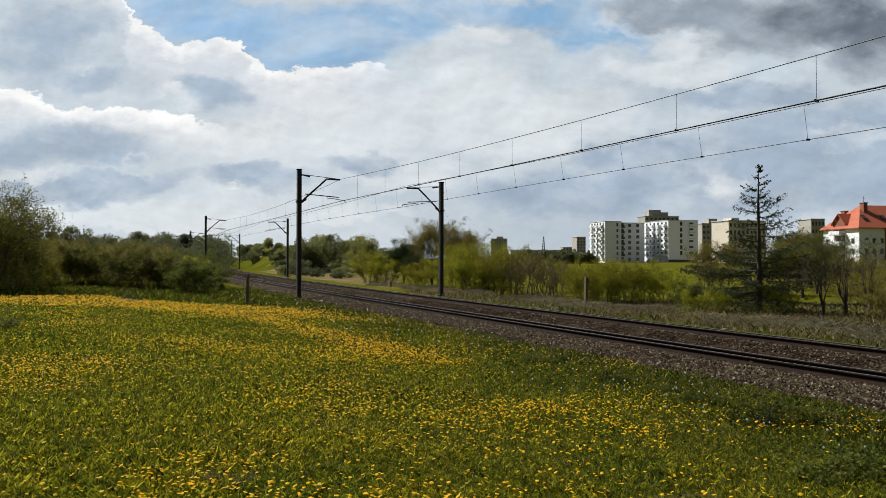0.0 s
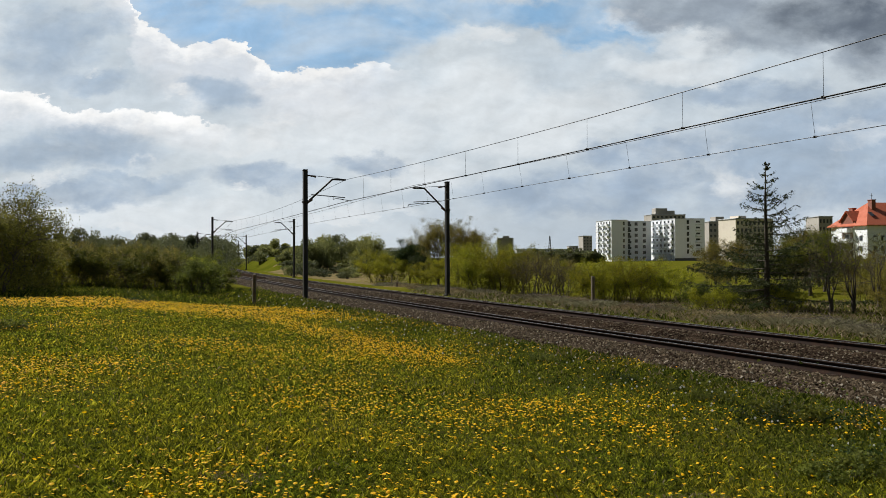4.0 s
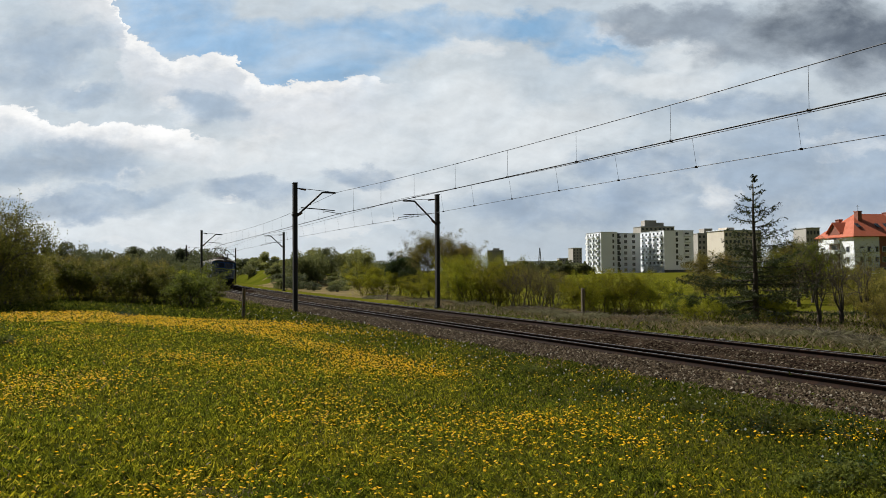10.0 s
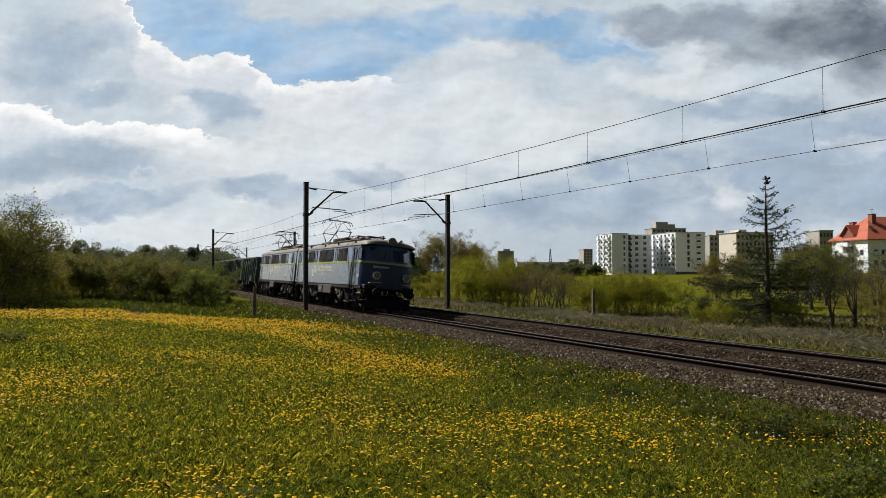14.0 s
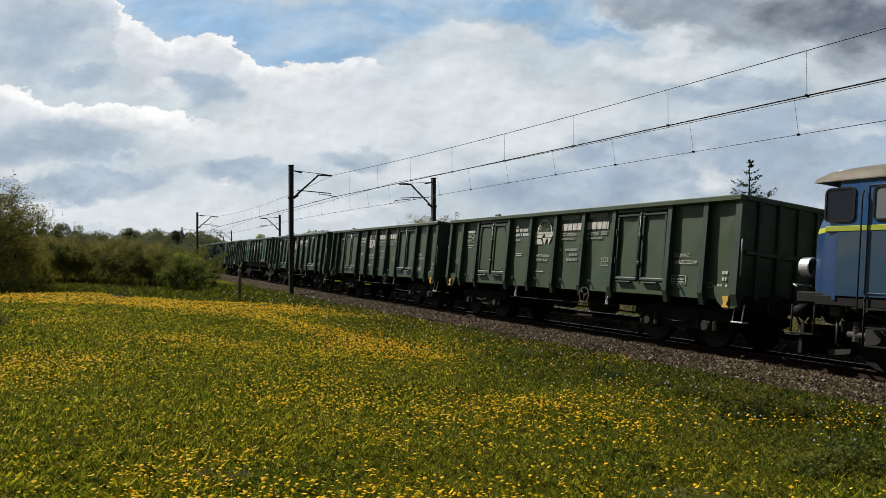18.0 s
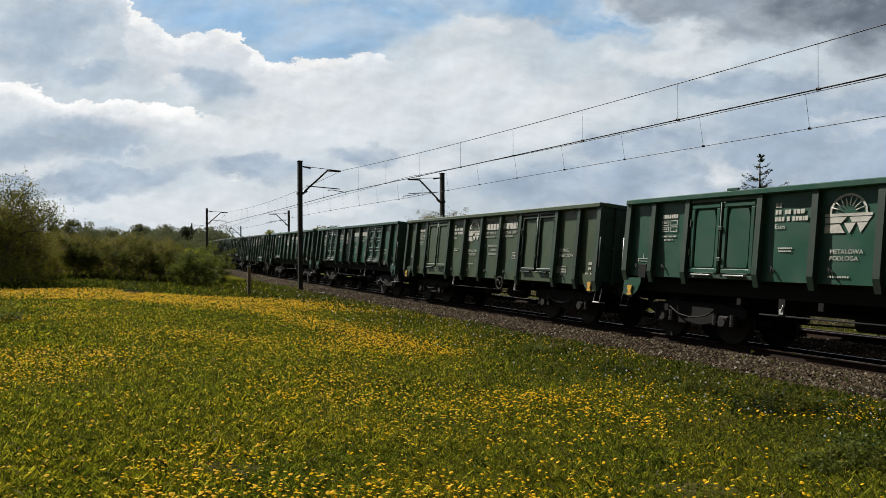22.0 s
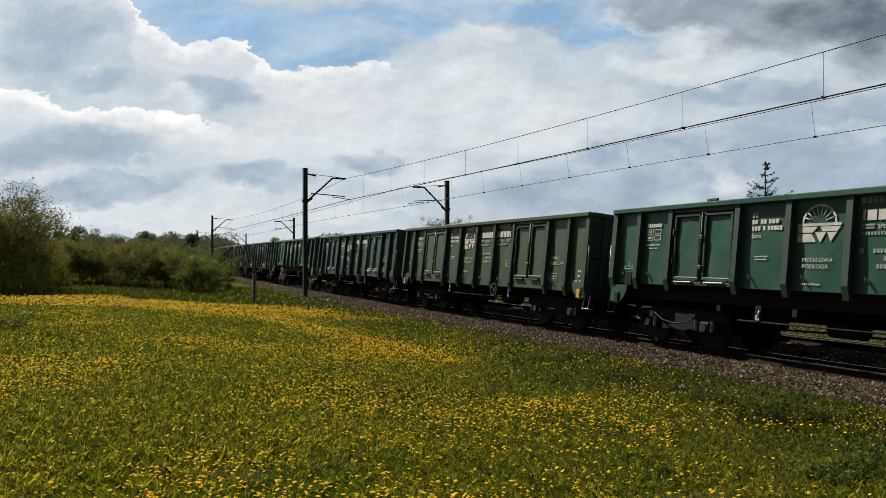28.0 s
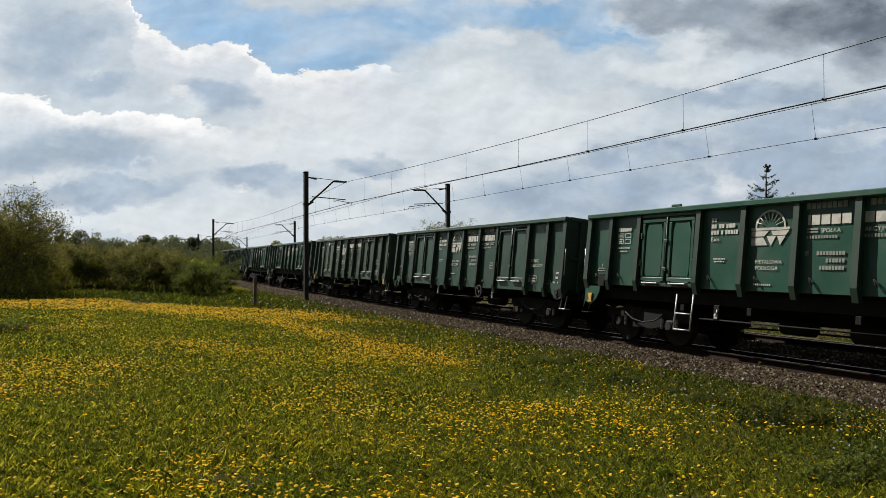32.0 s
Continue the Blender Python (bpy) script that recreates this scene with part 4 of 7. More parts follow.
        part("headstock", Shape().box((e * (WL - 0.1), 0, SILL - 0.02), (0.22, 2.6, 0.34), 0.03), BLACK, w)
        for yy in (-0.875, 0.875):
            bf = Shape().tube([(e * (WL + 0.02), yy, 1.0), (e * (WL + 0.22), yy, 1.0)], 0.12, 12).tube([(e * (WL + 0.22), yy, 1.0), (e * (WL + 0.46), yy, 1.0)], 0.085, 12)
            bo = part("buffer", bf, BLACK, w)
            part("buffer_head", Shape().disc((e * (WL + 0.485), yy, 1.0), (1, 0, 0), 0.235, 0.05, 20), GRIME, bo)
        cp = Shape().tube([(e * WL, 0, 0.98), (e * (WL + 0.3), 0, 0.94), (e * (WL + 0.52), 0, 0.80)], 0.045, 8)
        part("coupling", cp, BLACK, w)
        part("air_hose", Shape().tube([(e * WL, 0.35, 0.95), (e * (WL + 0.22), 0.33, 0.62), (e * (WL + 0.42), 0.2, 0.55), (e * (WL + 0.52), 0.05, 0.62)], 0.025, 6), RUBBER, w)
        hr = Shape().tube([(e * (WL - 0.02), -1.44, 1.55), (e * (WL + 0.06), -1.50, 1.6), (e * (WL + 0.06), -1.50, 2.35), (e * (WL - 0.02), -1.44, 2.4)], 0.014, 6)
        part("grab_rail", hr, ALU, w)
        stp = Shape().box((e * (WL - 0.02), -1.34, 0.62), (0.30, 0.2, 0.03), 0.006).tube([(e * (WL - 0.14), -1.42, 0.62), (e * (WL - 0.14), -1.36, 1.0)], 0.014, 6)
        stp.tube([(e * (WL + 0.10), -1.42, 0.62), (e * (WL + 0.10), -1.36, 1.0)], 0.014, 6)
        part("shunter_step", stp, ALU if e > 0 else BLACK, w)
        hook = Shape().slab([(e * (WL - 0.36), SILL + 0.10), (e * (WL - 0.20), SILL + 0.10), (e * (WL - 0.20), SILL + 0.02), (e * (WL - 0.24), SILL - 0.06),
                             (e * (WL - 0.18), SILL - 0.14), (e * (WL - 0.36), SILL - 0.14), (e * (WL - 0.32), SILL - 0.04)][::e], 1, -1.515, -1.48)
        part("tow_hook", hook, YELLOW_PAINT if style in ("old", "fresh") else GRIME, w, "yellow-painted tow hook")
    part("floor", Shape().box((0, 0, low + 0.06), (2 * WL - 0.14, 2.66, 0.06)), INSIDE, w, "rusty steel floor")
    under = Shape().box((0, 0, SILL - 0.14), (2 * WL - 0.5, 0.5, 0.28), 0.02)
    for x in (-3.1, -1.2, 1.2, 3.1):
        under.box((x, 0, SILL - 0.1), (0.12, 2.5, 0.16), 0.01)
    part("underframe", under, BLACK, w)
    part("brake_cylinder", Shape().tube([(-0.9, -0.5, 0.72), (-0.2, -0.5, 0.72)], 0.18, 14), BLACK, w)
    part("air_tank", Shape().tube([(0.6, -0.45, 0.70), (0.66, -0.45, 0.70), (1.55, -0.45, 0.70), (1.61, -0.45, 0.70)], [0.12, 0.2, 0.2, 0.12], 14), BLACK, w)
    rig = Shape().tube([(-4.0, -0.3, 0.55), (-1.0, -0.4, 0.62), (1.0, -0.4, 0.62), (4.0, -0.3, 0.55)], 0.025, 6).tube([(-2.6, -1.2, 0.72), (2.6, -1.2, 0.72)], 0.02, 6)
    part("brake_rigging", rig, BLACK, w)
    bw = Shape()
    bx = 1.55 if style in ("old", "flat") else -1.95
    if style in ("old", "flat"):
        bw.disc((bx, -1.52, 0.95), (0, 1, 0), 0.21, 0.025, 24, 0.185)
        for k in range(3):
            a = 2.1 * k + 0.4
            bw.tube([(bx, -1.5, 0.95), (bx + 0.20 * math.cos(a), -1.52, 0.95 + 0.20 * math.sin(a))], 0.014, 5)
        bw.tube([(bx, -1.52, 0.95), (bx, -1.1, 0.95)], 0.025, 6)
        part("brake_wheel", bw, BOX_GREY, w, "spoked hand-brake wheel")
    for k in (-1.9, 2.4):
        part("changeover_plate", Shape().box((k, -1.43, 0.88), (0.16, 0.03, 0.34), 0.01), BLACK, w)
        part("changeover_lever", Shape().box((k, -1.452, 0.80), (0.10, 0.01, 0.10), 0.004).tube([(k, -1.456, 0.80), (k + 0.05, -1.47, 0.95)], 0.012, 5), ALU, w)
    for e in (-1, 1):
        gus = [(e * (WL - 0.02), SILL + 0.30), (e * (WL - 0.02), SILL - 0.12), (e * (WL - 0.30), SILL - 0.20), (e * (WL - 0.52), SILL - 0.02), (e * (WL - 0.62), SILL + 0.18), (e * (WL - 0.62), SILL + 0.30)]
        part("corner_plate", Shape().slab(gus[::e], 1, -1.475, -1.455), paint, w, "stepped lower corner plate")
    if ladder:
        ld = Shape().tube([(-3.02, -1.50, 1.25), (-3.02, -1.56, 0.42)], 0.02, 6).tube([(-2.52, -1.50, 1.25), (-2.52, -1.56, 0.42)], 0.02, 6)
        ld.tube([(-3.02, -1.53, 0.80), (-2.52, -1.53, 0.80)], 0.018, 6).tube([(-3.02, -1.56, 0.43), (-2.52, -1.56, 0.43)], 0.018, 6)
        part("step_ladder", ld, ALU, w, "white two-rung step")
    cardp = Shape().box((-WL + 0.62, -1.435, 1.52), (0.26, 0.03, 0.34), 0.01)
    part("card_holder", cardp, BLACK, w)
    tab = Shape().box((-3.2, -1.52, TOP + 0.03), (0.30, 0.06, 0.06), 0.01)
    part("tarpaulin_ring", tab, paint, w)

    # white lettering on the near side; names and numbers are plain bars
    yl = -1.410
    X = lambda a: a - WL
    mk = Shape()
    hub = (X(5.84), 2.72)
    for k in range(9):                     # half wheel with spokes
        a0, a1 = math.pi * k / 9, math.pi * (k + 1) / 9
        q = [(hub[0] + r * math.cos(a), hub[1] + r * math.sin(a)) for r, a in ((0.37, a0), (0.37, a1), (0.33, a1), (0.33, a0))]
        mk.slab(q, 1, yl - 0.002, yl + 0.002)
        if 0 < k:
            mk.tube([(hub[0] + 0.15 * math.cos(a0), yl, hub[1] + 0.15 * math.sin(a0)), (hub[0] + 0.34 * math.cos(a0), yl, hub[1] + 0.34 * math.sin(a0))], 0.011, 4)
    mk.slab([(hub[0] - 0.46, 2.72), (hub[0] + 0.46, 2.72), (hub[0] + 0.45, 2.665), (hub[0] - 0.46, 2.665)], 1, yl - 0.002, yl + 0.002)
    for q in ([(-0.36, 2.50), (-0.02, 2.50), (-0.10, 2.36), (-0.36, 2.36)], [(0.02, 2.50), (0.36, 2.50), (0.30, 2.38), (0.06, 2.38)],
              [(-0.36, 2.33), (-0.12, 2.33), (-0.04, 2.12), (-0.36, 2.12)], [(-0.06, 2.36), (0.12, 2.36), (0.03, 2.10)], [(0.14, 2.36), (0.30, 2.36), (0.20, 2.12)]):
        mk.slab([(hub[0] + 1.25 * a, 2.65 + 0.78 * (b - 2.50)) for a, b in q], 1, yl - 0.002, yl + 0.002)
    part("emblem", mk, WHITE_PAINT, w, "white half-wheel and zigzag emblem")
    t1 = Shape()
    bars(t1, X(6.66), 3.04, [0.085] * 8, 0.12, yl, 0.022)
    bars(t1, X(7.93), 3.04, [0.10] * 6, 0.12, yl, 0.022)
    part("upper_writing", t1, FADED_PAINT, w, "faded white block lettering")["kind"] = "stuff"
    t2 = Shape()
    bars(t2, X(6.70), 2.73, [0.05, 0.17, 0.18, 0.18, 0.18], 0.20, yl, 0.03)
    bars(t2, X(7.84), 2.73, [0.17, 0.18, 0.18, 0.17, 0.05], 0.20, yl, 0.03)
    part("name_writing", t2, WHITE_PAINT, w, "large white block lettering")["kind"] = "stuff"
    t3 = Shape()
    for xx, lw in ((6.68, 6), (7.84, 7)):
        bars(t3, X(xx) + (0 if lw == 6 else 0.60), 2.63, [0.24], 0.035, yl)
        bars(t3, X(xx) + (0 if lw == 6 else 0.60), 2.575, [0.24], 0.035, yl)
        tx = part("company_form", rows_text("SPÓŁKA" if lw == 6 else "AKCYJNA", 0.115), None, w, "white stencilled words")
        tx.matrix_basis = pose(X(xx) + (0.29 if lw == 6 else 0.0), yl - 0.003, 2.575)
        bars(t3, X(xx), 2.46, [0.04] * 11, 0.06, yl, 0.02)
    for zz, k in ((2.14, 9), (2.00, 6), (1.86, 8)):
        bars(t3, X(7.50) - 0.065 * k, zz, [0.05] * k, 0.075, yl, 0.015)
    bars(t3, X(6.66), 2.13, [0.09], 0.09, yl)
    part("small_writing", t3, FADED_PAINT, w)["kind"] = "stuff"
    num = Shape()
    bars(num, X(4.30), 2.90, [0.06, 0.06], 0.09, yl, 0.02)
    bars(num, X(4.30), 2.76, [0.06, 0.06, -0.05, 0.06, 0.06, -0.03, 0.06, 0.07, 0.08], 0.09, yl, 0.015)
    bars(num, X(4.30), 2.62, [0.06, 0.06, 0.06, -0.03, 0.06, -0.03, 0.06, 0.06, 0.06, 0.04, 0.06], 0.09, yl, 0.015)
    bars(num, X(4.40), 2.06, [0.03] * 8, 0.03, yl, 0.012)
    bars(num, X(4.42), 2.00, [0.03] * 7, 0.03, yl, 0.012)
    part("number_mark", num, WHITE_PAINT, w, "row of small white bars")["kind"] = "stuff"
    tx = part("type_letters", rows_text("Eaos", 0.13), None, w)
    tx.matrix_basis = pose(X(4.30), yl - 0.003, 2.47)
    for k, wd in enumerate(("METALOWA", "PODŁOGA")):
        tx = part("floor_word", rows_text(wd, 0.115), None, w, "white words on the metal floor")
        tx.matrix_basis = pose(X(5.52), yl - 0.004, 1.97 - 0.125 * k)
    grd = Shape()
    ring_frame(grd, X(8.52), X(8.84), 1.74, 1.96, yl, 0.012, 0.004, 0)
    grd.box((X(8.68), yl, 1.85), (0.28, 0.004, 0.012))
    for k in range(3):
        grd.box((X(8.60 + 0.08 * k), yl, 1.85), (0.012, 0.004, 0.20))
    bars(grd, X(5.50), 1.52, [0.03] * 9, 0.035, yl, 0.018)
    part("inspection_grid", grd, WHITE_PAINT, w)["kind"] = "stuff"
    st = Shape()
    base = 1.16
    bars(st, X(base), 2.80, [0.055] * 7, 0.09, yl, 0.018)
    for k, zz in ((0, 2.63), (1, 2.48)):
        ring_frame(st, X(base), X(base) + 0.22, zz, zz + 0.12, yl, 0.014, 0.004, 0)
        ring_frame(st, X(base) + 0.27, X(base) + 0.49, zz, zz + 0.12, yl, 0.014, 0.004, 0)
        bars(st, X(base) + 0.04, zz + 0.04, [0.03] * 3, 0.04, yl, 0.015)
    bars(st, X(base), 2.35, [0.025] * 12, 0.035, yl, 0.016)
    bars(st, X(base) + 0.1, 2.27, [0.025] * 7, 0.03, yl, 0.016)
    ring_frame(st, X(0.42), X(0.78), 1.76, 1.84, yl, 0.012, 0.004, 0)
    st.box((X(0.60), yl, 1.90), (0.012, 0.004, 0.10))
    bars(st, X(0.16), 1.30, [0.04, 0.05, 0.04], 0.05, yl)
    part("load_table", st, WHITE_PAINT, w, "white stencilled load tables")["kind"] = "stuff"
    hm = Shape()
    for k, wd in enumerate(("ST.MAC.", "JASZCZÓW")):
        tx = part("home_station", rows_text(wd, 0.13), None, w, "white stencilled station words")
        tx.matrix_basis = pose(X(11.12), yl - 0.003, 1.98 - 0.15 * k)
    bars(hm, X(12.52), 1.62, [0.06, 0.06], 0.07, yl)
    bars(hm, X(12.52), 1.48, [0.06, 0.04], 0.07, yl)
    bars(hm, X(12.40), 1.34, [0.05, 0.05, -0.06, 0.05], 0.06, yl)
    ring_frame(hm, X(11.96), X(12.28), 1.32, 1.42, yl, 0.012, 0.004, 0)
    ring_frame(hm, X(11.06), X(11.50), 1.36, 1.56, yl, 0.012, 0.004, 0)
    bars(hm, X(11.10), 1.46, [0.03] * 8, 0.03, yl, 0.014)
    bars(hm, X(11.10), 1.40, [0.03] * 8, 0.03, yl, 0.014)
    part("home_mark", hm, WHITE_PAINT, w, "white bars of writing")["kind"] = "stuff"
    for x in (-4.5, 4.5):
        build_bogie(w, x)
    return w


LH = 7.5            # half length of a locomotive section; the cab is at +x
BOT, WAIST, EAVE = 1.30, 2.53, 3.42


def build_pantograph(loco, xc, zr, up):
    ht = (5.50 - zr) if up else 0.32
    p = part("pantograph", Shape().box((xc, -0.62, zr + 0.12), (1.9, 0.07, 0.07), 0.01).box((xc, 0.62, zr + 0.12), (1.9, 0.07, 0.07), 0.01)
             .box((xc - 0.85, 0, zr + 0.12), (0.07, 1.3, 0.07), 0.01).box((xc + 0.85, 0, zr + 0.12), (0.07, 1.3, 0.07), 0.01), OXIDE, loco,
             "raised diamond pantograph" if up else "folded pantograph")
    low, high = Shape(), Shape()
    kz = zr + 0.15 + (0.42 * ht if up else 0.06)
    kx = 1.70 if up else 1.85
    for sx in (-1, 1):
        for sy in (-1, 1):
            low.tube([(xc + sx * 0.35, sy * 0.55, zr + 0.16), (xc + sx * kx, sy * 0.45, kz)], 0.035, 6)
            high.tube([(xc + sx * kx, sy * 0.45, kz), (xc + sx * 0.22, sy * 0.28, zr + ht - 0.10)], 0.016, 6)
        low.tube([(xc + sx * kx, -0.5, kz), (xc + sx * kx, 0.5, kz)], 0.025, 6)
        high.tube([(xc + sx * kx, -0.45, kz), (xc + sx * 0.22, 0.28, zr + ht - 0.1)], 0.011, 5)
    part("lower_arms", low, OXIDE, p)
    part("upper_arms", high, MAST, p)
    hd = Shape()
    for sx in (-0.22, 0.22):
        hd.tube([(xc + sx, -0.98, zr + ht - 0.28), (xc + sx, -0.88, zr + ht - 0.08), (xc + sx, -0.6, zr + ht - 0.015), (xc + sx, 0.6, zr + ht - 0.015), (xc + sx, 0.88, zr + ht - 0.08),
                 (xc + sx, 0.98, zr + ht - 0.28)], 0.02, 6)
    for sy in (-0.5, 0.5):
        hd.tube([(xc - 0.3, sy, zr + ht - 0.06), (xc + 0.3, sy, zr + ht - 0.06)], 0.02, 6)
    part("collector_head", hd, BLACK, p)
    for sx in (-0.8, 0.8):
        for sy in (-0.6, 0.6):
            ins = Shape()
            for k in range(3):
                ins.disc((xc + sx, sy, zr - 0.02 + 0.04 * k), (0, 0, 1), 0.075 - 0.008 * k, 0.028, 10)
            part("insulator", ins, CERAMIC, p)


def round_path(cx, cz, wide, high, r):
    """Points round a rectangle with rounded corners."""
    r = min(r, 0.49 * wide, 0.49 * high)
    out = []
    for q, (sx, sz) in enumerate(((1, 1), (-1, 1), (-1, -1), (1, -1))):
        for k in range(5):
            a = math.pi / 2 * (q + k / 4)
            out.append((cx + sx * (wide / 2 - r) + r * math.cos(a), cz + sz * (high / 2 - r) + r * math.sin(a)))
    return out


def round_frame(cx, cz, wide, high, y, s, w, d, r):
    """A raised frame with rounded corners on the plane y, standing out by d to the side s."""
    o, i = round_path(cx, cz, wide, high, r), round_path(cx, cz, wide - 2 * w, high - 2 * w, max(0.02, r - w))
    rows = [[(a, y - s * 0.004, b) for a, b in o], [(a, y + s * d, b) for a, b in o], [(a, y + s * d, b) for a, b in i], [(a, y - s * 0.004, b) for a, b in i]]
    return Shape().grid(rows if s < 0 else [q[::-1] for q in rows], True, False)


def round_plate(cx, cz, wide, high, y0, y1, r):
    """A flat plate with rounded corners."""
    return Shape().slab(round_path(cx, cz, wide, high, r), 1, min(y0, y1), max(y0, y1))


def join(a, b):
    """The lists of two shapes put together."""
    k = len(a.v)
    return a.v + b.v, a.f + [tuple(k + i for i in f) for f in b.f], a.sm + b.sm


def build_loco(raised, folded, label):
    """One section of a double electric locomotive: cab at +x, coupled end at -x, rails at z = 0."""
    w = thing("locomotive_section", label, "locomotive", group="sections of the double locomotive")
    C = lambda c: LH - c          # metres from the cab end
    y = 1.46
    # body shell, lower and upper band, both sides and the coupled end
    for name, z0, z1, mat in (("lower_side", BOT, WAIST - 0.05, BLUE_GREY), ("upper_side", WAIST + 0.05, EAVE, BLUE)):
        for s in (-1, 1):
            end = -LH - (0.10 if name == "upper_side" else 0.0)
            sh = Shape().box(((C(1.0) + end) / 2, s * (y - 0.03), (z0 + z1) / 2), (C(1.0) - end, 0.06, z1 - z0), 0.004)
            part(name, sh, mat, w)
    for s in (-1, 1):
        part("waist_stripe", Shape().box(((C(0.75) - LH) / 2, s * (y - 0.022), WAIST), (C(0.75) + LH, 0.06, 0.10), 0.006), LIME, w, "lime-yellow stripe")
        part("rain_gutter", Shape().box((-0.4, s * (y + 0.01), EAVE), (2 * LH - 1.0, 0.05, 0.035), 0.008), ROOF_TAN, w)
        part("lower_skirt", Shape().box((-0.2, s * (y - 0.06), BOT - 0.09), (2 * LH - 0.8, 0.08, 0.18), 0.01), BLACK, w)
    part("coupled_end", Shape().box((-LH - 0.04, 0, (BOT + EAVE) / 2), (0.06, 2 * y - 0.08, EAVE - BOT), 0.01), BLACK, w)
    part("gangway_bellows", Shape().box((-LH - 0.22, 0, 2.5), (0.30, 1.2, 2.1), 0.06), RUBBER, w)
    part("frame", Shape().box((0, 0, 1.25), (2 * LH - 0.3, 2.7, 0.22), 0.03), BLACK, w)
    # roof: rounded shell
    rows = []
    for x, k in ((-LH - 0.09, 1), (C(1.3), 1), (C(0.95), 0.97), (C(0.66), 0.88), (C(0.46), 0.62), (C(0.36), 0.12)):
        row = []
        for j in range(13):
            a = math.pi * j / 12
            row.append((x, y * 1.0 * math.cos(a) * (0.985 if k == 1 else 0.98 - 0.05 * (1 - k)), EAVE + 0.01 + 0.40 * k * math.sin(a) ** 0.75))
        rows.append(row)
    part("roof", Shape().grid(rows, smooth=True), ROOF_TAN, w, "dusty tan roof")
    # cab: a raked, slightly bowed face
    def face(z):
        """The cab's half outline at height z: points from the side round to the middle."""
        rake = 0.0 if z <= WAIST else (z - WAIST) * 0.42
        low = 0.0 if z >= 1.5 else 0.05
        nose = LH - rake - low
        return [(C(1.0), y - 0.001), (nose - 0.72, y - 0.06), (nose - 0.36, y - 0.36), (nose - 0.05, y - 0.80), (nose, 0.0)]
    def band(z0, z1, steps=3):
        rr = []
        for i in range(steps + 1):
            z = z0 + (z1 - z0) * i / steps
            h = face(z)
            rr.append([(a, -b, z) for a, b in h] + [(a, b, z) for a, b in reversed(h[:-1])])
        return Shape().grid(rr, smooth=True)
    part("cab_lower_front", band(1.22, WAIST - 0.05, 4), NAVY, w, "dark blue cab front")
    part("cab_stripe", band(WAIST - 0.05, WAIST + 0.05, 1), LIME, w)
    part("cab_upper_front", band(WAIST + 0.05, EAVE + 0.02, 3), BLUE, w)
    for s in (-1, 1):
        glass_ = Shape()
        pts = []
        for z in (WAIST + 0.16, EAVE - 0.14):
            nose = LH - (z - WAIST) * 0.42 + 0.006
            pts.append([(nose, s * 0.06, z), (nose - 0.046, s * (y - 0.80), z), (nose - 0.325, s * (y - 0.405), z)])
        glass_.grid(pts if s < 0 else [r[::-1] for r in pts], smooth=False)
        part("windscreen", glass_, PANE_DARK, w, "dark windscreen pane")
        wp = Shape().tube([(LH - 0.02, s * 0.5, WAIST + 0.08), (LH - 0.25, s * 0.35, WAIST + 0.62)], 0.012, 5)
        part("wiper", wp, BLACK, w)
        hl = part("headlamp", Shape().disc((LH - 0.02, s * 0.82, 1.86), (1, 0, 0), 0.20, 0.20, 24, 0.165), ALU, w)
        part("lens", Shape().disc((LH + 0.03, s * 0.82, 1.86), (1, 0, 0), 0.165, 0.04, 20), LENS, hl)
        bf = Shape().tube([(LH - 0.1, s * 0.875, 1.0), (LH + 0.25, s * 0.875, 1.0)], 0.14, 12).tube([(LH + 0.25, s * 0.875, 1.0), (LH + 0.48, s * 0.875, 1.0)], 0.09, 12)
        bo = part("buffer", bf, BLACK, w)
        part("buffer_head", Shape().disc((LH + 0.505, s * 0.875, 1.0), (1, 0, 0), 0.24, 0.05, 20), BLACK, bo)
        part("front_step", Shape().box((LH - 0.35, s * 1.32, 0.55), (0.5, 0.25, 0.04), 0.01).tube([(LH - 0.58, s * 1.4, 0.55), (LH - 0.58, s * 1.4, 1.1)], 0.018, 6)
             .tube([(LH - 0.12, s * 1.4, 0.55), (LH - 0.12, s * 1.4, 1.1)], 0.018, 6), BLACK, w)
        part("front_rail", Shape().tube([(LH + 0.05, s * 0.55, 1.45), (LH + 0.10, s * 0.55, 1.5), (LH + 0.10, s * 1.1, 1.5), (LH - 0.05, s * 1.2, 1.45)], 0.016, 6), ALU, w)
    top = part("roof_lamp", Shape().disc((LH - 0.42, 0, EAVE + 0.28), (1, 0, 0), 0.22, 0.26, 24, 0.16).tube([(LH - 0.55, 0, EAVE + 0.28), (LH - 0.35, 0, EAVE + 0.28)], 0.17, 16), ROOF_TAN, w)
    part("lens", Shape().disc((LH - 0.30, 0, EAVE + 0.28), (1, 0, 0), 0.16, 0.03, 20), LENS, top)
    part("horn", Shape().tube([(LH - 0.75, 0.5, EAVE + 0.34), (LH - 0.35, 0.5, EAVE + 0.34)], [0.03, 0.08], 10), ALU, w)
    fb = Shape()
    for k in range(9):
        fb.box((LH + 0.004, -1.0 + 0.10 * k, 2.30), (0.006, 0.065, 0.11))
    part("front_number", fb, WHITE_PAINT, w)
    part("snow_plough", Shape().slab([(-1.25, 0.18), (1.25, 0.18), (1.2, 0.75), (-1.2, 0.75)], 0, LH - 0.25, LH - 0.18), BLACK, w)
    part("coupling", Shape().tube([(LH, 0, 1.0), (LH + 0.35, 0, 0.95), (LH + 0.5, 0, 0.75)], 0.05, 8), BLACK, w)
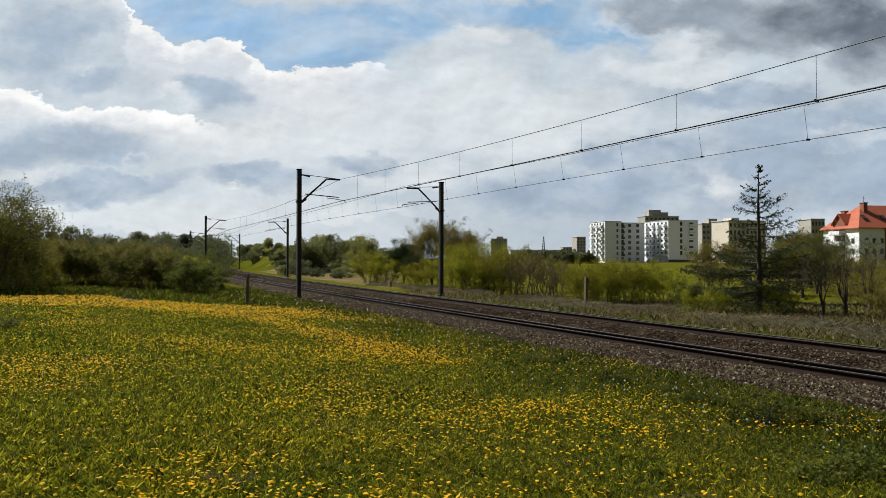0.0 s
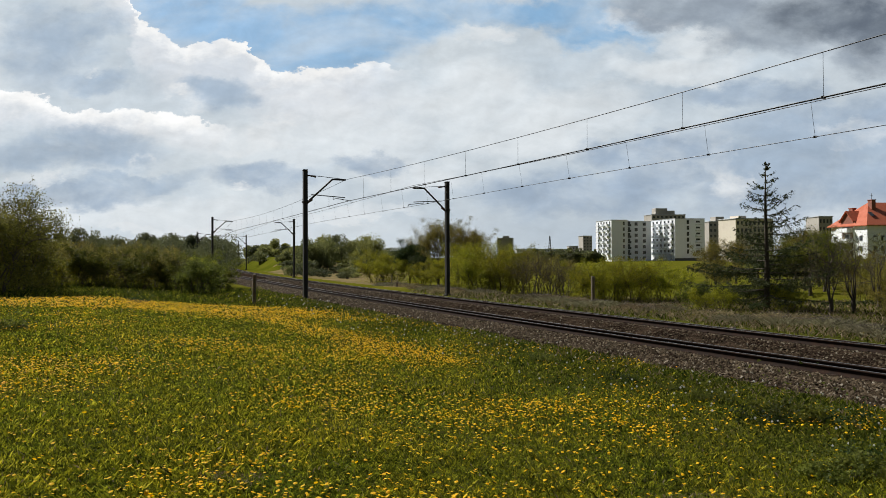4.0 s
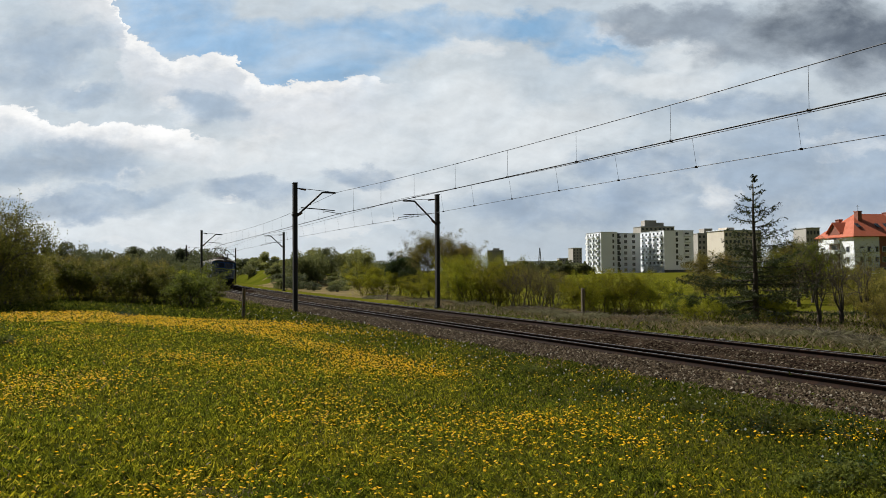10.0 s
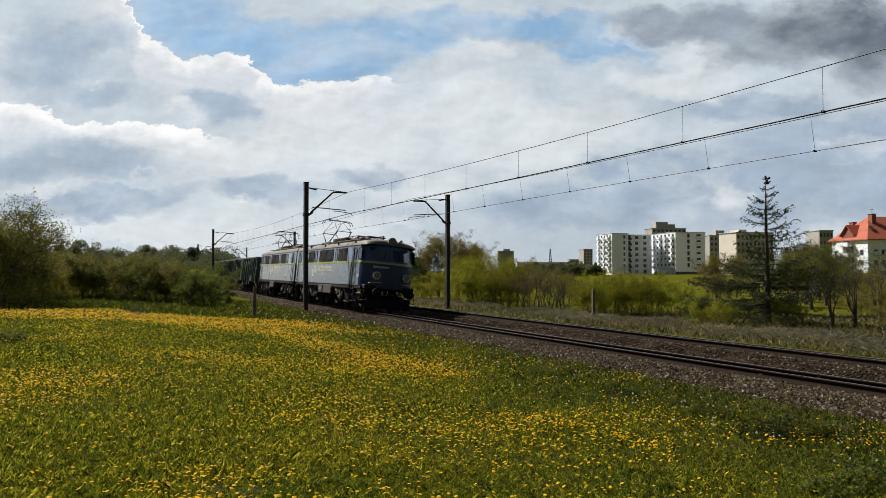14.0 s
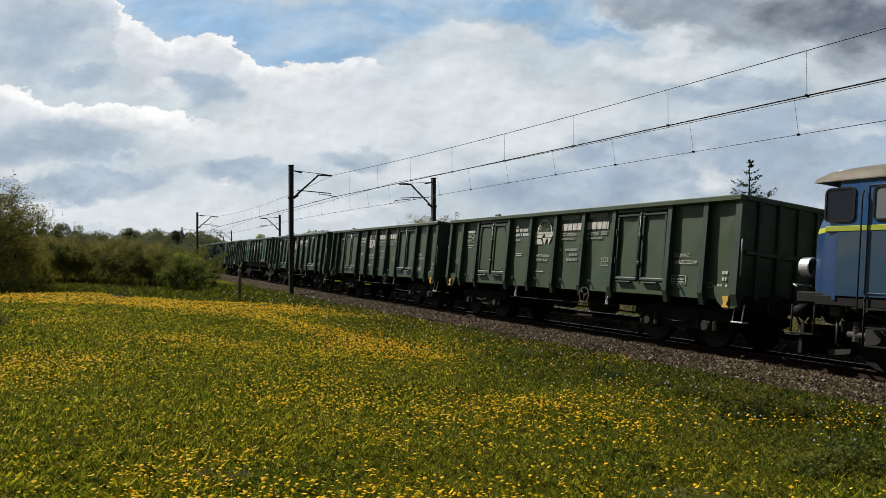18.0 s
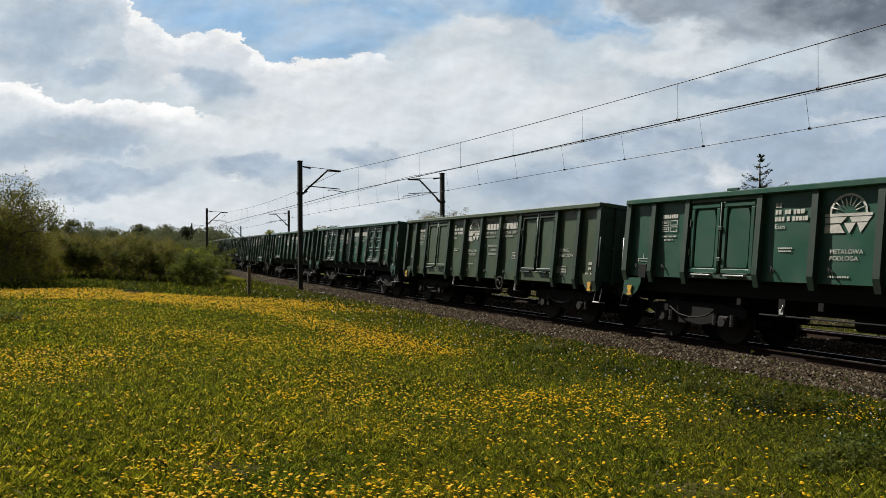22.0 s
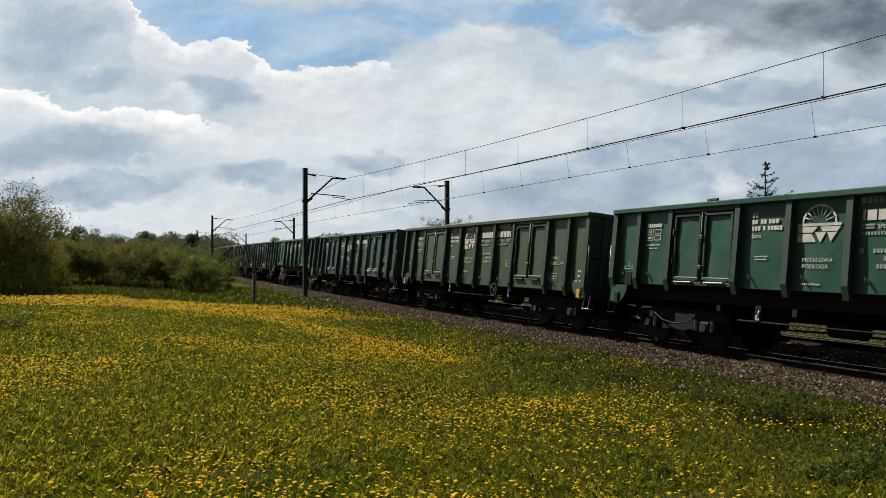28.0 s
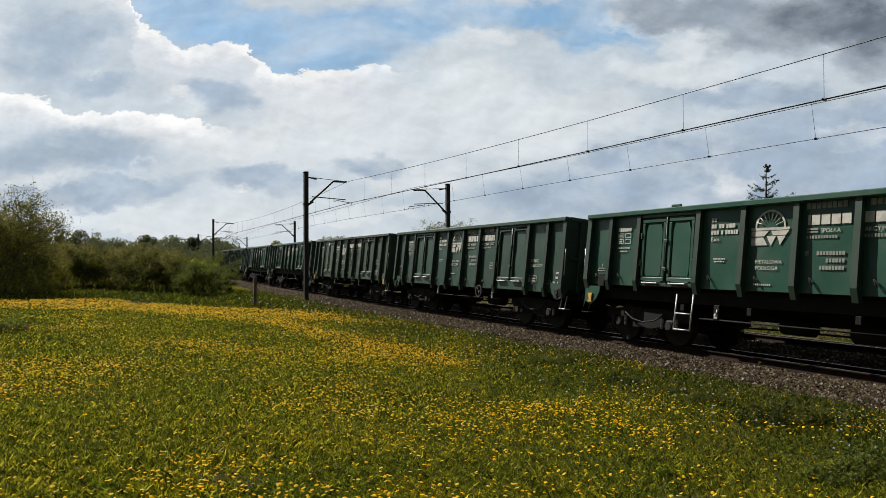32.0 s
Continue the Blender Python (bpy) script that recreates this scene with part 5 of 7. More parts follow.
    # windows, louvres, doors on both sides
    def frame_win(c0, c1, z0, z1, s, pane, label=""):
        cx, zz = C((c0 + c1) / 2), (z0 + z1) / 2
        f = part("window", round_frame(cx, zz, c1 - c0, z1 - z0, s * y, s, 0.035, 0.022, 0.10), BLACK, w, label)
        part("pane", round_plate(cx, zz, c1 - c0 - 0.05, z1 - z0 - 0.05, s * (y - 0.004), s * (y + 0.008), 0.08), pane, f)
    for s in (-1, 1):
        # the two sides carry their panes and louvres in opposite order
        panes = ((2.41, 2.93), (4.87, 5.37), (9.28, 9.78), (11.89, 12.39), (13.62, 14.12)) if s > 0 else ((5.15, 5.61), (9.61, 10.08), (12.01, 12.50), (13.72, 14.22))
        vents = ((3.23, 4.66), (5.85, 7.31), (7.45, 8.89), (10.0, 11.6)) if s > 0 else ((3.35, 4.93), (6.02, 7.46), (7.60, 9.05), (10.32, 11.70))
        for c0, c1 in panes:
            frame_win(c0, c1, WAIST + 0.09, WAIST + 0.77, s, PANE_GREY, "narrow grey-paned window")
        for c0, c1 in vents:
            cx = C((c0 + c1) / 2)
            gr = part("louvre", round_frame(cx, WAIST + 0.43, c1 - c0, 0.70, s * y, s, 0.03, 0.028, 0.07), BLACK, w, "black louvred air intake")
            part("louvre_back", round_plate(cx, WAIST + 0.43, c1 - c0 - 0.03, 0.67, s * (y - 0.004), s * (y + 0.006), 0.06), GRILLE, gr)
            sl = Shape()
            for k in range(15):
                sl.box((cx, s * (y + 0.012), WAIST + 0.15 + 0.040 * k), (c1 - c0 - 0.07, 0.016, 0.014), 0, pose(0, 0, 0, s * 35))
            for k in (-0.5, 0.5):
                sl.box((cx + k * (c1 - c0) * 0.5, s * (y + 0.016), WAIST + 0.43), (0.014, 0.014, 0.60))
            part("slats", sl, GRILLE, gr)
            for k in (-1, 1):
                for z in (WAIST + 0.22, WAIST + 0.64):
                    part("catch", Shape().box((cx + k * ((c1 - c0) / 2 + 0.02), s * (y + 0.015), z), (0.05, 0.03, 0.07), 0.008), BLACK, gr)
        # cab side window, cab door, service door
        frame_win(0.72, 1.30, WAIST + 0.12, WAIST + 0.76, s, PANE_DARK, "cab side window")
        for c0, c1 in ((1.52, 2.12), (14.26, 14.62)):
            d = Shape()
            ring_frame(d, C(c1), C(c0), BOT + 0.05, EAVE - 0.12, s * (y + 0.004), 0.03, 0.02, 0.008)
            dd = part("door", d, NAVY, w, "inset side door")
            part("handrail", Shape().tube([(C(c0 - 0.06), s * (y + 0.03), 1.0), (C(c0 - 0.06), s * (y + 0.07), 1.1), (C(c0 - 0.06), s * (y + 0.07), 3.1), (C(c0 - 0.06), s * (y + 0.03), 3.2)], 0.014, 6), BLACK, dd)
            part("handrail", Shape().tube([(C(c1 + 0.06), s * (y + 0.03), 1.0), (C(c1 + 0.06), s * (y + 0.07), 1.1), (C(c1 + 0.06), s * (y + 0.07), 2.3), (C(c1 + 0.06), s * (y + 0.03), 2.4)], 0.014, 6), BLACK, dd)
            st = Shape()
            for k in range(3):
                st.box((C((c0 + c1) / 2), s * (y - 0.06), 0.45 + 0.32 * k), (0.46, 0.18, 0.03), 0.006)
            for c in (c0 + 0.02, c1 - 0.02):
                st.tube([(C(c), s * (y - 0.02), 0.42), (C(c), s * (y - 0.02), 1.3)], 0.016, 6)
            part("steps", st, BLACK, dd)
        frame_win(1.62, 2.02, WAIST + 0.12, WAIST + 0.74, s, PANE_GREY, "door window")
        # emblem and company bars
        e = s * (y + 0.004)
        em = Shape()
        d = 1 if s < 0 else -1          # words run towards the viewer's right on either side
        ec = C(10.08) if s < 0 else C(6.30)
        q1 = [(-0.21, 0.39), (0.24, 0.40), (0.40, 0.27), (0.63, 0.0), (0.40, -0.15), (0.14, -0.17), (0.31, 0.03), (0.12, 0.27), (-0.21, 0.35)]
        q2 = [(-a, -b) for a, b in q1]
        q3 = [(-0.18, 0.0), (-0.03, 0.20), (0.18, 0.0), (0.03, -0.20)]
        for q in (q1, q2, q3):
            em.slab([(ec + d * a, 2.05 + 0.86 * b) for a, b in (q if s < 0 else q[::-1])], 1, min(e, e + s * 0.004), max(e, e + s * 0.004))
        part("emblem", em, LOCO_LETTER, w, "pale swirl emblem")
        wr = Shape()
        x = ec + d * 1.02
        for wd, hh, ring in ((0.30, 0.36, 0), (0.31, 0.36, 0), (0.30, 0.36, 0), (0.38, 0.30, 1), (0.38, 0.30, 1), (0.26, 0.30, 1), (0.38, 0.30, 1), (0.40, 0.30, 1)):
            mid = x + d * wd / 2
            if ring:
                wr.v, wr.f, wr.sm = join(wr, round_frame(mid, 2.02 + hh / 2, wd, hh, e, s, 0.085, 0.004, 0.13))
            else:
                ring_frame(wr, mid - wd / 2, mid + wd / 2, 2.02, 2.02 + hh, e, 0.085, 0.006, 0)
            x += d * (wd + 0.05)
        part("company_writing", wr, LOCO_LETTER, w, "pale block letters, plain")["kind"] = "stuff"
        lo = Shape()
        x = ec + d * 1.0
        for k in range(9):
            lo.box((x + d * 0.05, e, 1.84), (0.085, 0.005, 0.10))
            x += d * 0.22
        part("sub_writing", lo, LOCO_LETTER, w)
        nm = Shape()
        x = C(12.0) if s > 0 else C(12.25)
        for k in range(16):
            if k not in (2, 5, 7, 11):
                nm.box((x + 0.098 * (k - 7.5), e, 1.70), (0.068, 0.005, 0.16))
        for k in range(7):
            nm.box((x + 0.07 * (k - 3), e, 1.52), (0.045, 0.005, 0.08))
        if s > 0:
            for k in range(10):
                if k not in (4, 8):
                    nm.box((C(3.2) + 0.16 * (k - 4.5), e, 1.80), (0.11, 0.005, 0.22))
        part("number_bars", nm, LOCO_LETTER, w)
        pl = Shape().box((C(7.4), e, 1.58), (0.22, 0.005, 0.09))
        if s < 0:
            pl.box((C(1.15), e, 1.80), (0.34, 0.005, 0.20))
        part("data_plate", pl, ALU, w)
    # roof gear
    zr = EAVE + 0.42
    walkway = Shape()
    for s in (-1, 1):
        walkway.box((-0.4, s * 0.95, zr - 0.02), (11.0, 0.22, 0.03), 0.004)
    part("roof_walkway", walkway, ROOF_TAN, w)
    for c in ((C(6.9), C(8.3)) if raised > 7 else (C(6.3), C(7.7))):
        vb = part("roof_vent", Shape().box((c, 0, zr + 0.12), (1.25, 1.5, 0.34), 0.04), ROOF_TAN, w, "louvred roof vent box")
        sl = Shape()
        for k in range(5):
            sl.box((c, 0, zr + 0.03 + 0.05 * k), (1.10, 1.53, 0.016))
        part("vent_slats", sl, GRILLE, vb)
    for c in (2.2, 5.4, 8.2, 11.6):
        lg = Shape()
        ring_frame(lg, C(c) - 0.11, C(c) + 0.11, EAVE + 0.12, EAVE + 0.24, -1.40, 0.025, 0.05, 0.006)
        part("lifting_eye", lg, BLACK, w)
    bus = Shape().tube([(C(2.6), 0.35, zr + 0.30), (C(12.6), 0.35, zr + 0.30)], 0.018, 6)
    for c in (2.8, 5.0, 9.9, 12.4):
        bus.tube([(C(c), 0.35, zr), (C(c), 0.35, zr + 0.30)], [0.06, 0.03], 8)
    part("busbar", bus, BLACK, w)
    for c in (5.2, 5.6, 10.0):
        ins = Shape()
        for k in range(5):
            ins.disc((C(c), -0.3, zr + 0.02 + 0.06 * k), (0, 0, 1), 0.09 - 0.01 * (k % 2), 0.04, 12)
        part("roof_insulator", ins, CERAMIC, w)
    build_pantograph(w, C(raised), zr, True)
    build_pantograph(w, C(folded), zr, False)
    # underneath: boxes, bogies with outside gear
    part("battery_box", Shape().box((C(6.85), -1.30, 0.98), (1.75, 0.3, 0.52), 0.03), BOX_GREY, w, "grey-brown battery box")
    part("battery_box", Shape().box((C(6.85), 1.30, 0.98), (1.75, 0.3, 0.52), 0.03), BOX_GREY, w)
    part("equipment_box", Shape().box((C(8.35), -1.30, 0.98), (0.9, 0.3, 0.5), 0.03), BOX_GREY, w)
    part("box_plate", Shape().box((C(8.3), -1.456, 1.02), (0.14, 0.012, 0.18), 0.004), ALU, w)
    for xb in (-4.25, 4.35):
        fr = Shape()
        for s in (-1, 1):
            fr.slab([(-2.2, 0.66), (-1.9, 0.54), (-1.1, 0.5), (-0.6, 0.42), (0.6, 0.42), (1.1, 0.5), (1.9, 0.54), (2.2, 0.66), (2.2, 0.86), (-2.2, 0.86)], 1, s * 1.08 - 0.06, s * 1.08 + 0.06)
        fr.box((0, 0, 0.75), (0.6, 2.1, 0.25), 0.03)
        b = part("bogie", fr, BLACK, w, "heavy steel bogie")
        b.matrix_basis = pose(xb, 0, 0)
        for ax in (-1.52, 1.52):
            wh = Shape()
            for s in (-1, 1):
                wh.disc((0, s * 0.755, 0), (0, 1, 0), 0.61, 0.13, 28)
                wh.disc((0, s * 0.68, 0), (0, 1, 0), 0.64, 0.03, 28)
            wh.tube([(0, -1, 0), (0, 1, 0)], 0.1, 8)
            wo = part("wheelset", wh, BLACK, b, "pair of driving wheels on an axle")
            wo.matrix_basis = pose(ax, 0, 0.61)
            for s in (-1, 1):
                ab = Shape().box((ax, s * 1.16, 0.62), (0.42, 0.16, 0.40), 0.05).disc((ax, s * 1.26, 0.62), (0, 1, 0), 0.15, 0.06, 14)
                ab.tube([(ax - 0.5, s * 1.2, 0.62), (ax + 0.5, s * 1.2, 0.62)], 0.06, 8)
                part("axle_box", ab, LOCO_GEAR, b)
                for dx in (-0.34, 0.34):
                    sp = Shape()
                    for k in range(6):
                        sp.disc((ax + dx, s * 1.16, 0.52 + 0.06 * k), (0, 0, 1), 0.10, 0.061 if k % 2 else 0.035, 10)
                    part("axle_spring", sp, LOCO_GEAR, b)
                sand = Shape().tube([(ax + 0.72, s * 1.2, 0.95), (ax + 0.72, s * 1.2, 0.45), (ax + 0.60, s * 0.85, 0.16)], 0.025, 6)
                sand.box((ax + 0.72, s * 1.2, 1.02), (0.22, 0.2, 0.22), 0.03)
                part("sand_pipe", sand, LOCO_GEAR, b)
                bk = Shape().tube([(ax - 0.75, s * 1.18, 0.78), (ax - 0.35, s * 1.18, 0.78)], 0.11, 10).box((ax - 0.68, s * 0.95, 0.5), (0.12, 0.16, 0.4), 0.02)
                part("brake_cylinder", bk, LOCO_GEAR, b)
        for s in (-1, 1):
            for dx in (-0.22, 0.0, 0.22):
                cs = Shape()
                for k in range(7):
                    cs.disc((dx, s * 1.24, 0.42 + 0.07 * k), (0, 0, 1), 0.095, 0.071 if k % 2 else 0.04, 12)
                part("coil_spring", cs, LOCO_GEAR, b)
            hg = Shape().box((0, s * 1.24, 0.38), (0.72, 0.24, 0.05), 0.01)
            for dx in (-0.42, 0.42):
                hg.tube([(dx, s * 1.3, 0.40), (dx * 0.9, s * 1.32, 1.15)], 0.022, 6)
            part("spring_hanger", hg, LOCO_GEAR, b)
            rod = Shape().tube([(-2.1, s * 1.33, 1.12), (2.1, s * 1.33, 1.12)], 0.018, 6)
            for dx in (-2.0, -1.1, 1.1, 2.0):
                rod.box((dx, s * 1.31, 1.10), (0.07, 0.05, 0.14), 0.01)
            part("brake_rod", rod, LOCO_GEAR, b, "long thin brake rod")
            for dx in (-1.05, 1.05):
                lever = Shape().slab([(dx - 0.06, 1.06), (dx + 0.06, 1.06), (dx + 0.11, 0.62), (dx + 0.03, 0.40), (dx - 0.05, 0.62)], 1, s * 1.30 - 0.02, s * 1.30 + 0.02)
                lever.disc((dx, s * 1.33, 0.98), (0, 1, 0), 0.045, 0.05, 10).disc((dx + 0.03, s * 1.33, 0.50), (0, 1, 0), 0.04, 0.05, 10)
                part("brake_lever", lever, LOCO_GEAR, b)
                guard = Shape().slab([(dx * 2.05 - 0.22, 0.36), (dx * 2.05 + 0.22, 0.30), (dx * 2.05 + 0.18, 0.20), (dx * 2.05 - 0.20, 0.27)], 1, s * 1.22 - 0.015, s * 1.22 + 0.015)
                part("axle_guard", guard, LOCO_GEAR, b)
                hose = Shape().tube([(dx - 0.35, s * 1.30, 0.95), (dx - 0.25, s * 1.34, 0.70), (dx, s * 1.34, 0.62), (dx + 0.25, s * 1.34, 0.72), (dx + 0.32, s * 1.30, 0.98)], 0.02, 6)
                part("air_hose", hose, RUBBER, b)
            part("cable", Shape().tube([(-1.9, s * 1.2, 1.05), (-1.2, s * 1.28, 0.9), (-0.8, s * 1.25, 1.1), (0.7, s * 1.25, 1.1), (1.0, s * 1.28, 0.85), (1.9, s * 1.2, 1.05)], 0.02, 6), RUBBER, b)
    return w


# ---- consist and movement ----
ROLL = ((0.0, 252.0), (6.0, 157.5), (10.0, 95.2), (12.0, 64.5), (14.0, 34.9), (16.5, -0.30), (18.0, -20.60), (20.0, -46.90), (21.0, -59.65), (22.0, -71.90), (23.0, -84.10), (24.0, -96.20), (25.0, -108.00), (28.0, -141.40),
        (30.0, -162.80), (32.0, -182.40), (34.0, -200.50))


def front_s(t):
    """Where the train's nose is along the line at t seconds; it slows down gently."""
    k = max(i for i in range(len(ROLL) - 1) if ROLL[i][0] <= t)
    (ta, a), (tb, b) = ROLL[k], ROLL[k + 1]
    pace = lambda i: (ROLL[min(i + 1, len(ROLL) - 1)][1] - ROLL[max(i - 1, 0)][1]) / (ROLL[min(i + 1, len(ROLL) - 1)][0] - ROLL[max(i - 1, 0)][0])
    h = tb - ta
    u = (t - ta) / h
    return a * (1 + 2 * u) * (1 - u) ** 2 + b * u * u * (3 - 2 * u) + h * u * (1 - u) * (pace(k) * (1 - u) - pace(k + 1) * u)


def on_track(s, turn=0.0, z=0.0):
    x, y = line(s)
    return pose(float(x), float(y), float(rise(s)) + z, math.degrees(math.atan(CANT)), 0, -math.degrees(heading(s))) @ pose(0, 0, 0, 0, 0, turn)


GREEN_OLD = worn("wagon_green_olive", (0.056, 0.076, 0.038), (0.027, 0.066, 0.042), 0.45, 0.0, 0.9, 0.85, 70, 0.10, 0.55, 0.5, 0.08)
GREEN_NEW = worn("wagon_green_new", (0.022, 0.080, 0.052), (0.034, 0.070, 0.048), 0.38, 0.0, 1.3, 0.6, 70, 0.08, 0.3, 0.5, 0.06)
GREEN_DULL = worn("wagon_green_dull", (0.028, 0.068, 0.048), (0.036, 0.052, 0.038), 0.45, 0.0, 1.8, 0.75, 70, 0.10, 0.55, 0.5, 0.08)
MODELS = {"old": build_wagon("old", GREEN_OLD, GREEN_SHADED, 1), "ribbed": build_wagon("ribbed", GREEN_NEW, GREEN_SHADED, 2),
          "fresh": build_wagon("fresh", GREEN_NEW, GREEN_SHADED, 3), "ladder": build_wagon("fresh", GREEN_NEW, GREEN_SHADED, 5, True), "flat": build_wagon("flat", GREEN_DULL, GREEN_SHADED, 4),
          "plain": build_wagon("plain", GREEN_NEW, GREEN_SHADED, 6)}
ORDER = ("old", "old", "flat", "fresh", "old", "ribbed", "plain", "flat", "plain", "old", "flat", "ladder", "flat", "old", "ribbed", "fresh", "flat", "old", "flat",
         "fresh", "flat", "old", "flat")
TRAIN = []          # (thing, metres behind the nose, turn)
TRAIN.append((build_loco(10.9, 4.6, "leading blue electric locomotive section with dirty lower side"), 6.75, 0.0))
TRAIN.append((build_loco(4.2, 10.7, "trailing blue electric locomotive section, cab facing the wagons"), 22.20, 180.0))
used = set()
for i, kind_ in enumerate(ORDER):
    if kind_ in used:
        wg = copy_thing(MODELS[kind_], Matrix.Identity(4))
    else:
        wg = MODELS[kind_]
        used.add(kind_)
    TRAIN.append((wg, 30.80 + 6.5 + 14.04 * i, 0.0))

# ---- meadow: grass and flowers ----
def lattice_noise(x, y, scale, seed):
    """Smooth value noise for arrays, 0 to 1."""
    r = np.random.default_rng(seed).random((256, 256))
    u, v = x * scale, y * scale
    i, j = np.floor(u).astype(int), np.floor(v).astype(int)
    fu, fv = u - i, v - j
    fu, fv = fu * fu * (3 - 2 * fu), fv * fv * (3 - 2 * fv)
    g = lambda a, b: r[a % 256, b % 256]
    return (g(i, j) * (1 - fu) + g(i + 1, j) * fu) * (1 - fv) + (g(i, j + 1) * (1 - fu) + g(i + 1, j + 1) * fu) * fv


def sector(n, rng, r0, r1, power, half=40.0):
    """Points before the camera's place, denser close by."""
    r = r0 * (r1 / r0) ** (rng.random(n) ** power)
    a = np.radians(rng.uniform(-half, half, n))
    return r * np.sin(a), r * np.cos(a), r


def blades(x, y, z, h, wd, rng, lean=0.45):
    """One bent three-cornered blade at each place, as two triangles sharing a width."""
    n = len(x)
    a = rng.uniform(0, 2 * math.pi, n)
    dx, dy = np.cos(a), np.sin(a)
    b = a + rng.uniform(0.8, 2.3, n)
    l = rng.uniform(0.1, 1.0, n) * lean * h
    base = np.stack([x, y, z], -1)
    side = np.stack([dx * wd / 2, dy * wd / 2, np.zeros(n)], -1)
    bend = np.stack([np.cos(b) * l, np.sin(b) * l, np.zeros(n)], -1)
    up = np.stack([np.zeros(n), np.zeros(n), h], -1)
    V = np.empty((n, 4, 3))
    V[:, 0] = base - side
    V[:, 1] = base + side
    V[:, 2] = base + side * 0.75 + up * 0.6 + bend * 0.35
    V[:, 3] = base + up + bend
    return V


def leaves_at(P, size, rng, up=0.3):
    """A three-cornered leaf at each place, turned at random."""
    n = len(P)
    d = rng.normal(0, 1, (n, 3))
    d /= np.linalg.norm(d, axis=1)[:, None]
    e = rng.normal(0, 1, (n, 3))
    e[:, 2] += up
    e -= (e * d).sum(1)[:, None] * d
    e /= np.linalg.norm(e, axis=1)[:, None]
    sz = size * rng.uniform(0.6, 1.35, n)[:, None]
    return np.stack([P - d * sz * 0.5 - e * sz * 0.15, P + e * sz * 0.36, P + d * sz * 0.5 - e * sz * 0.15], 1)


def build_grass():
    rng = np.random.default_rng(11)
    x, y, r = sector(440000, rng, 2.4, 52, 0.85)
    # the meadow goes on beside and behind the camera's place
    a2, r2 = np.radians(rng.uniform(0, 360, 120000)), 16 * np.sqrt(rng.random(120000))
    rest = (np.abs(np.degrees(np.arctan2(np.sin(a2), np.cos(a2)))) > 40) | (r2 < 2.4)
    x, y, r = np.concatenate([x, (r2 * np.sin(a2))[rest]]), np.concatenate([y, (r2 * np.cos(a2))[rest]]), np.concatenate([r, np.maximum(r2, 7.0)[rest]])
    off, s = offset_of(x, y)
    near = -off
    ok = (near > 2.35 + 0.5 * lattice_noise(x, y, 1.3, 3) + 0.75 * lattice_noise(x, y, 0.22, 17)) & (near < 45)
    ok |= (off > FAR + 2.6) & (off < FAR + 30) & (rng.random(len(x)) < 0.8)
    x, y, r, near, off = x[ok], y[ok], r[ok], near[ok], off[ok]
    bare = np.zeros(len(x), bool)
    for bx, by, br in ((2.0, 5.75, 0.20), (-1.68, 5.55, 0.20), (5.4, 11.6, 0.25), (-2.4, 34.0, 1.0)):
        d = np.hypot((x - bx) / 1.6, y - by) + 0.12 * lattice_noise(x, y, 6, 9)
        bare |= (d < br + 0.05) & (rng.random(len(x)) < 0.85)
    z = terrain(x, y) - 0.005
    tall = lattice_noise(x, y, 0.9, 5)
    h = (0.020 + 0.042 * tall * rng.random(len(x))) * (1 + r / 60) + 0.04 * (rng.random(len(x)) ** 8)
    unmown = smooth(29.5, 32.5, y + 2.5 * lattice_noise(x, y, 0.35, 71)) * (near > 6)
    h = h * (1 + 2.0 * unmown * (0.3 + lattice_noise(x, y, 0.8, 72)))
    rough_edge = np.clip(1 - np.abs(near - 4.0) / 2.6, 0, 1) * (lattice_noise(x, y, 0.7, 8) ** 1.5)
    h = h * (1 + 2.6 * rough_edge) + np.where(off > 0, 0.16 * rng.random(len(x)), 0)
    wd = 0.0072 * np.maximum(1, (r / 4.5) ** 0.85) * rng.uniform(0.5, 1.6, len(x))
    h = np.where(bare, 0.012 + 0.012 * rng.random(len(x)), h)
    V = blades(x, y, z, h, wd, rng, 1.25)
    dry = (off > 0) & (rng.random(len(x)) < 0.55) | (rng.random(len(x)) < 0.02 + 0.16 * smooth(6.0, 2.8, near)) | bare
    verge = ~dry & ((off > 0) | (rng.random(len(x)) < np.maximum(0.85 * unmown, smooth(11.5, 3.6, np.where(off > 0, 7.0, near) + 5.0 * lattice_noise(x, y, 0.5, 15) - 2.0))))
    lawn = ~dry & ~verge
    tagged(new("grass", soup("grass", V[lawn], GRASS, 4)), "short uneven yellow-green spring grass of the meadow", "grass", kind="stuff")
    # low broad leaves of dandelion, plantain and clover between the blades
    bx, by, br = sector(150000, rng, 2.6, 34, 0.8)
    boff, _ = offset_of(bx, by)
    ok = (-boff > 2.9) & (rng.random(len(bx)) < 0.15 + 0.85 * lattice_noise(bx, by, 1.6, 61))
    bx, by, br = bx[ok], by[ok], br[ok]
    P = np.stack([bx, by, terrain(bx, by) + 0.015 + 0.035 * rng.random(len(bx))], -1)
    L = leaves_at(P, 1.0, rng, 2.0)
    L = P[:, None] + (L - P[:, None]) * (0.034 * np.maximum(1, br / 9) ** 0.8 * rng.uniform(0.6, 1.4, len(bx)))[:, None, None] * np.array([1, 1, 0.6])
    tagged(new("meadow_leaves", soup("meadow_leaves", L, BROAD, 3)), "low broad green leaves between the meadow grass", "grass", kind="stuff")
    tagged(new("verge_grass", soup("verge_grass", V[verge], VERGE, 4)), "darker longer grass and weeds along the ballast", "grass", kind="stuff")
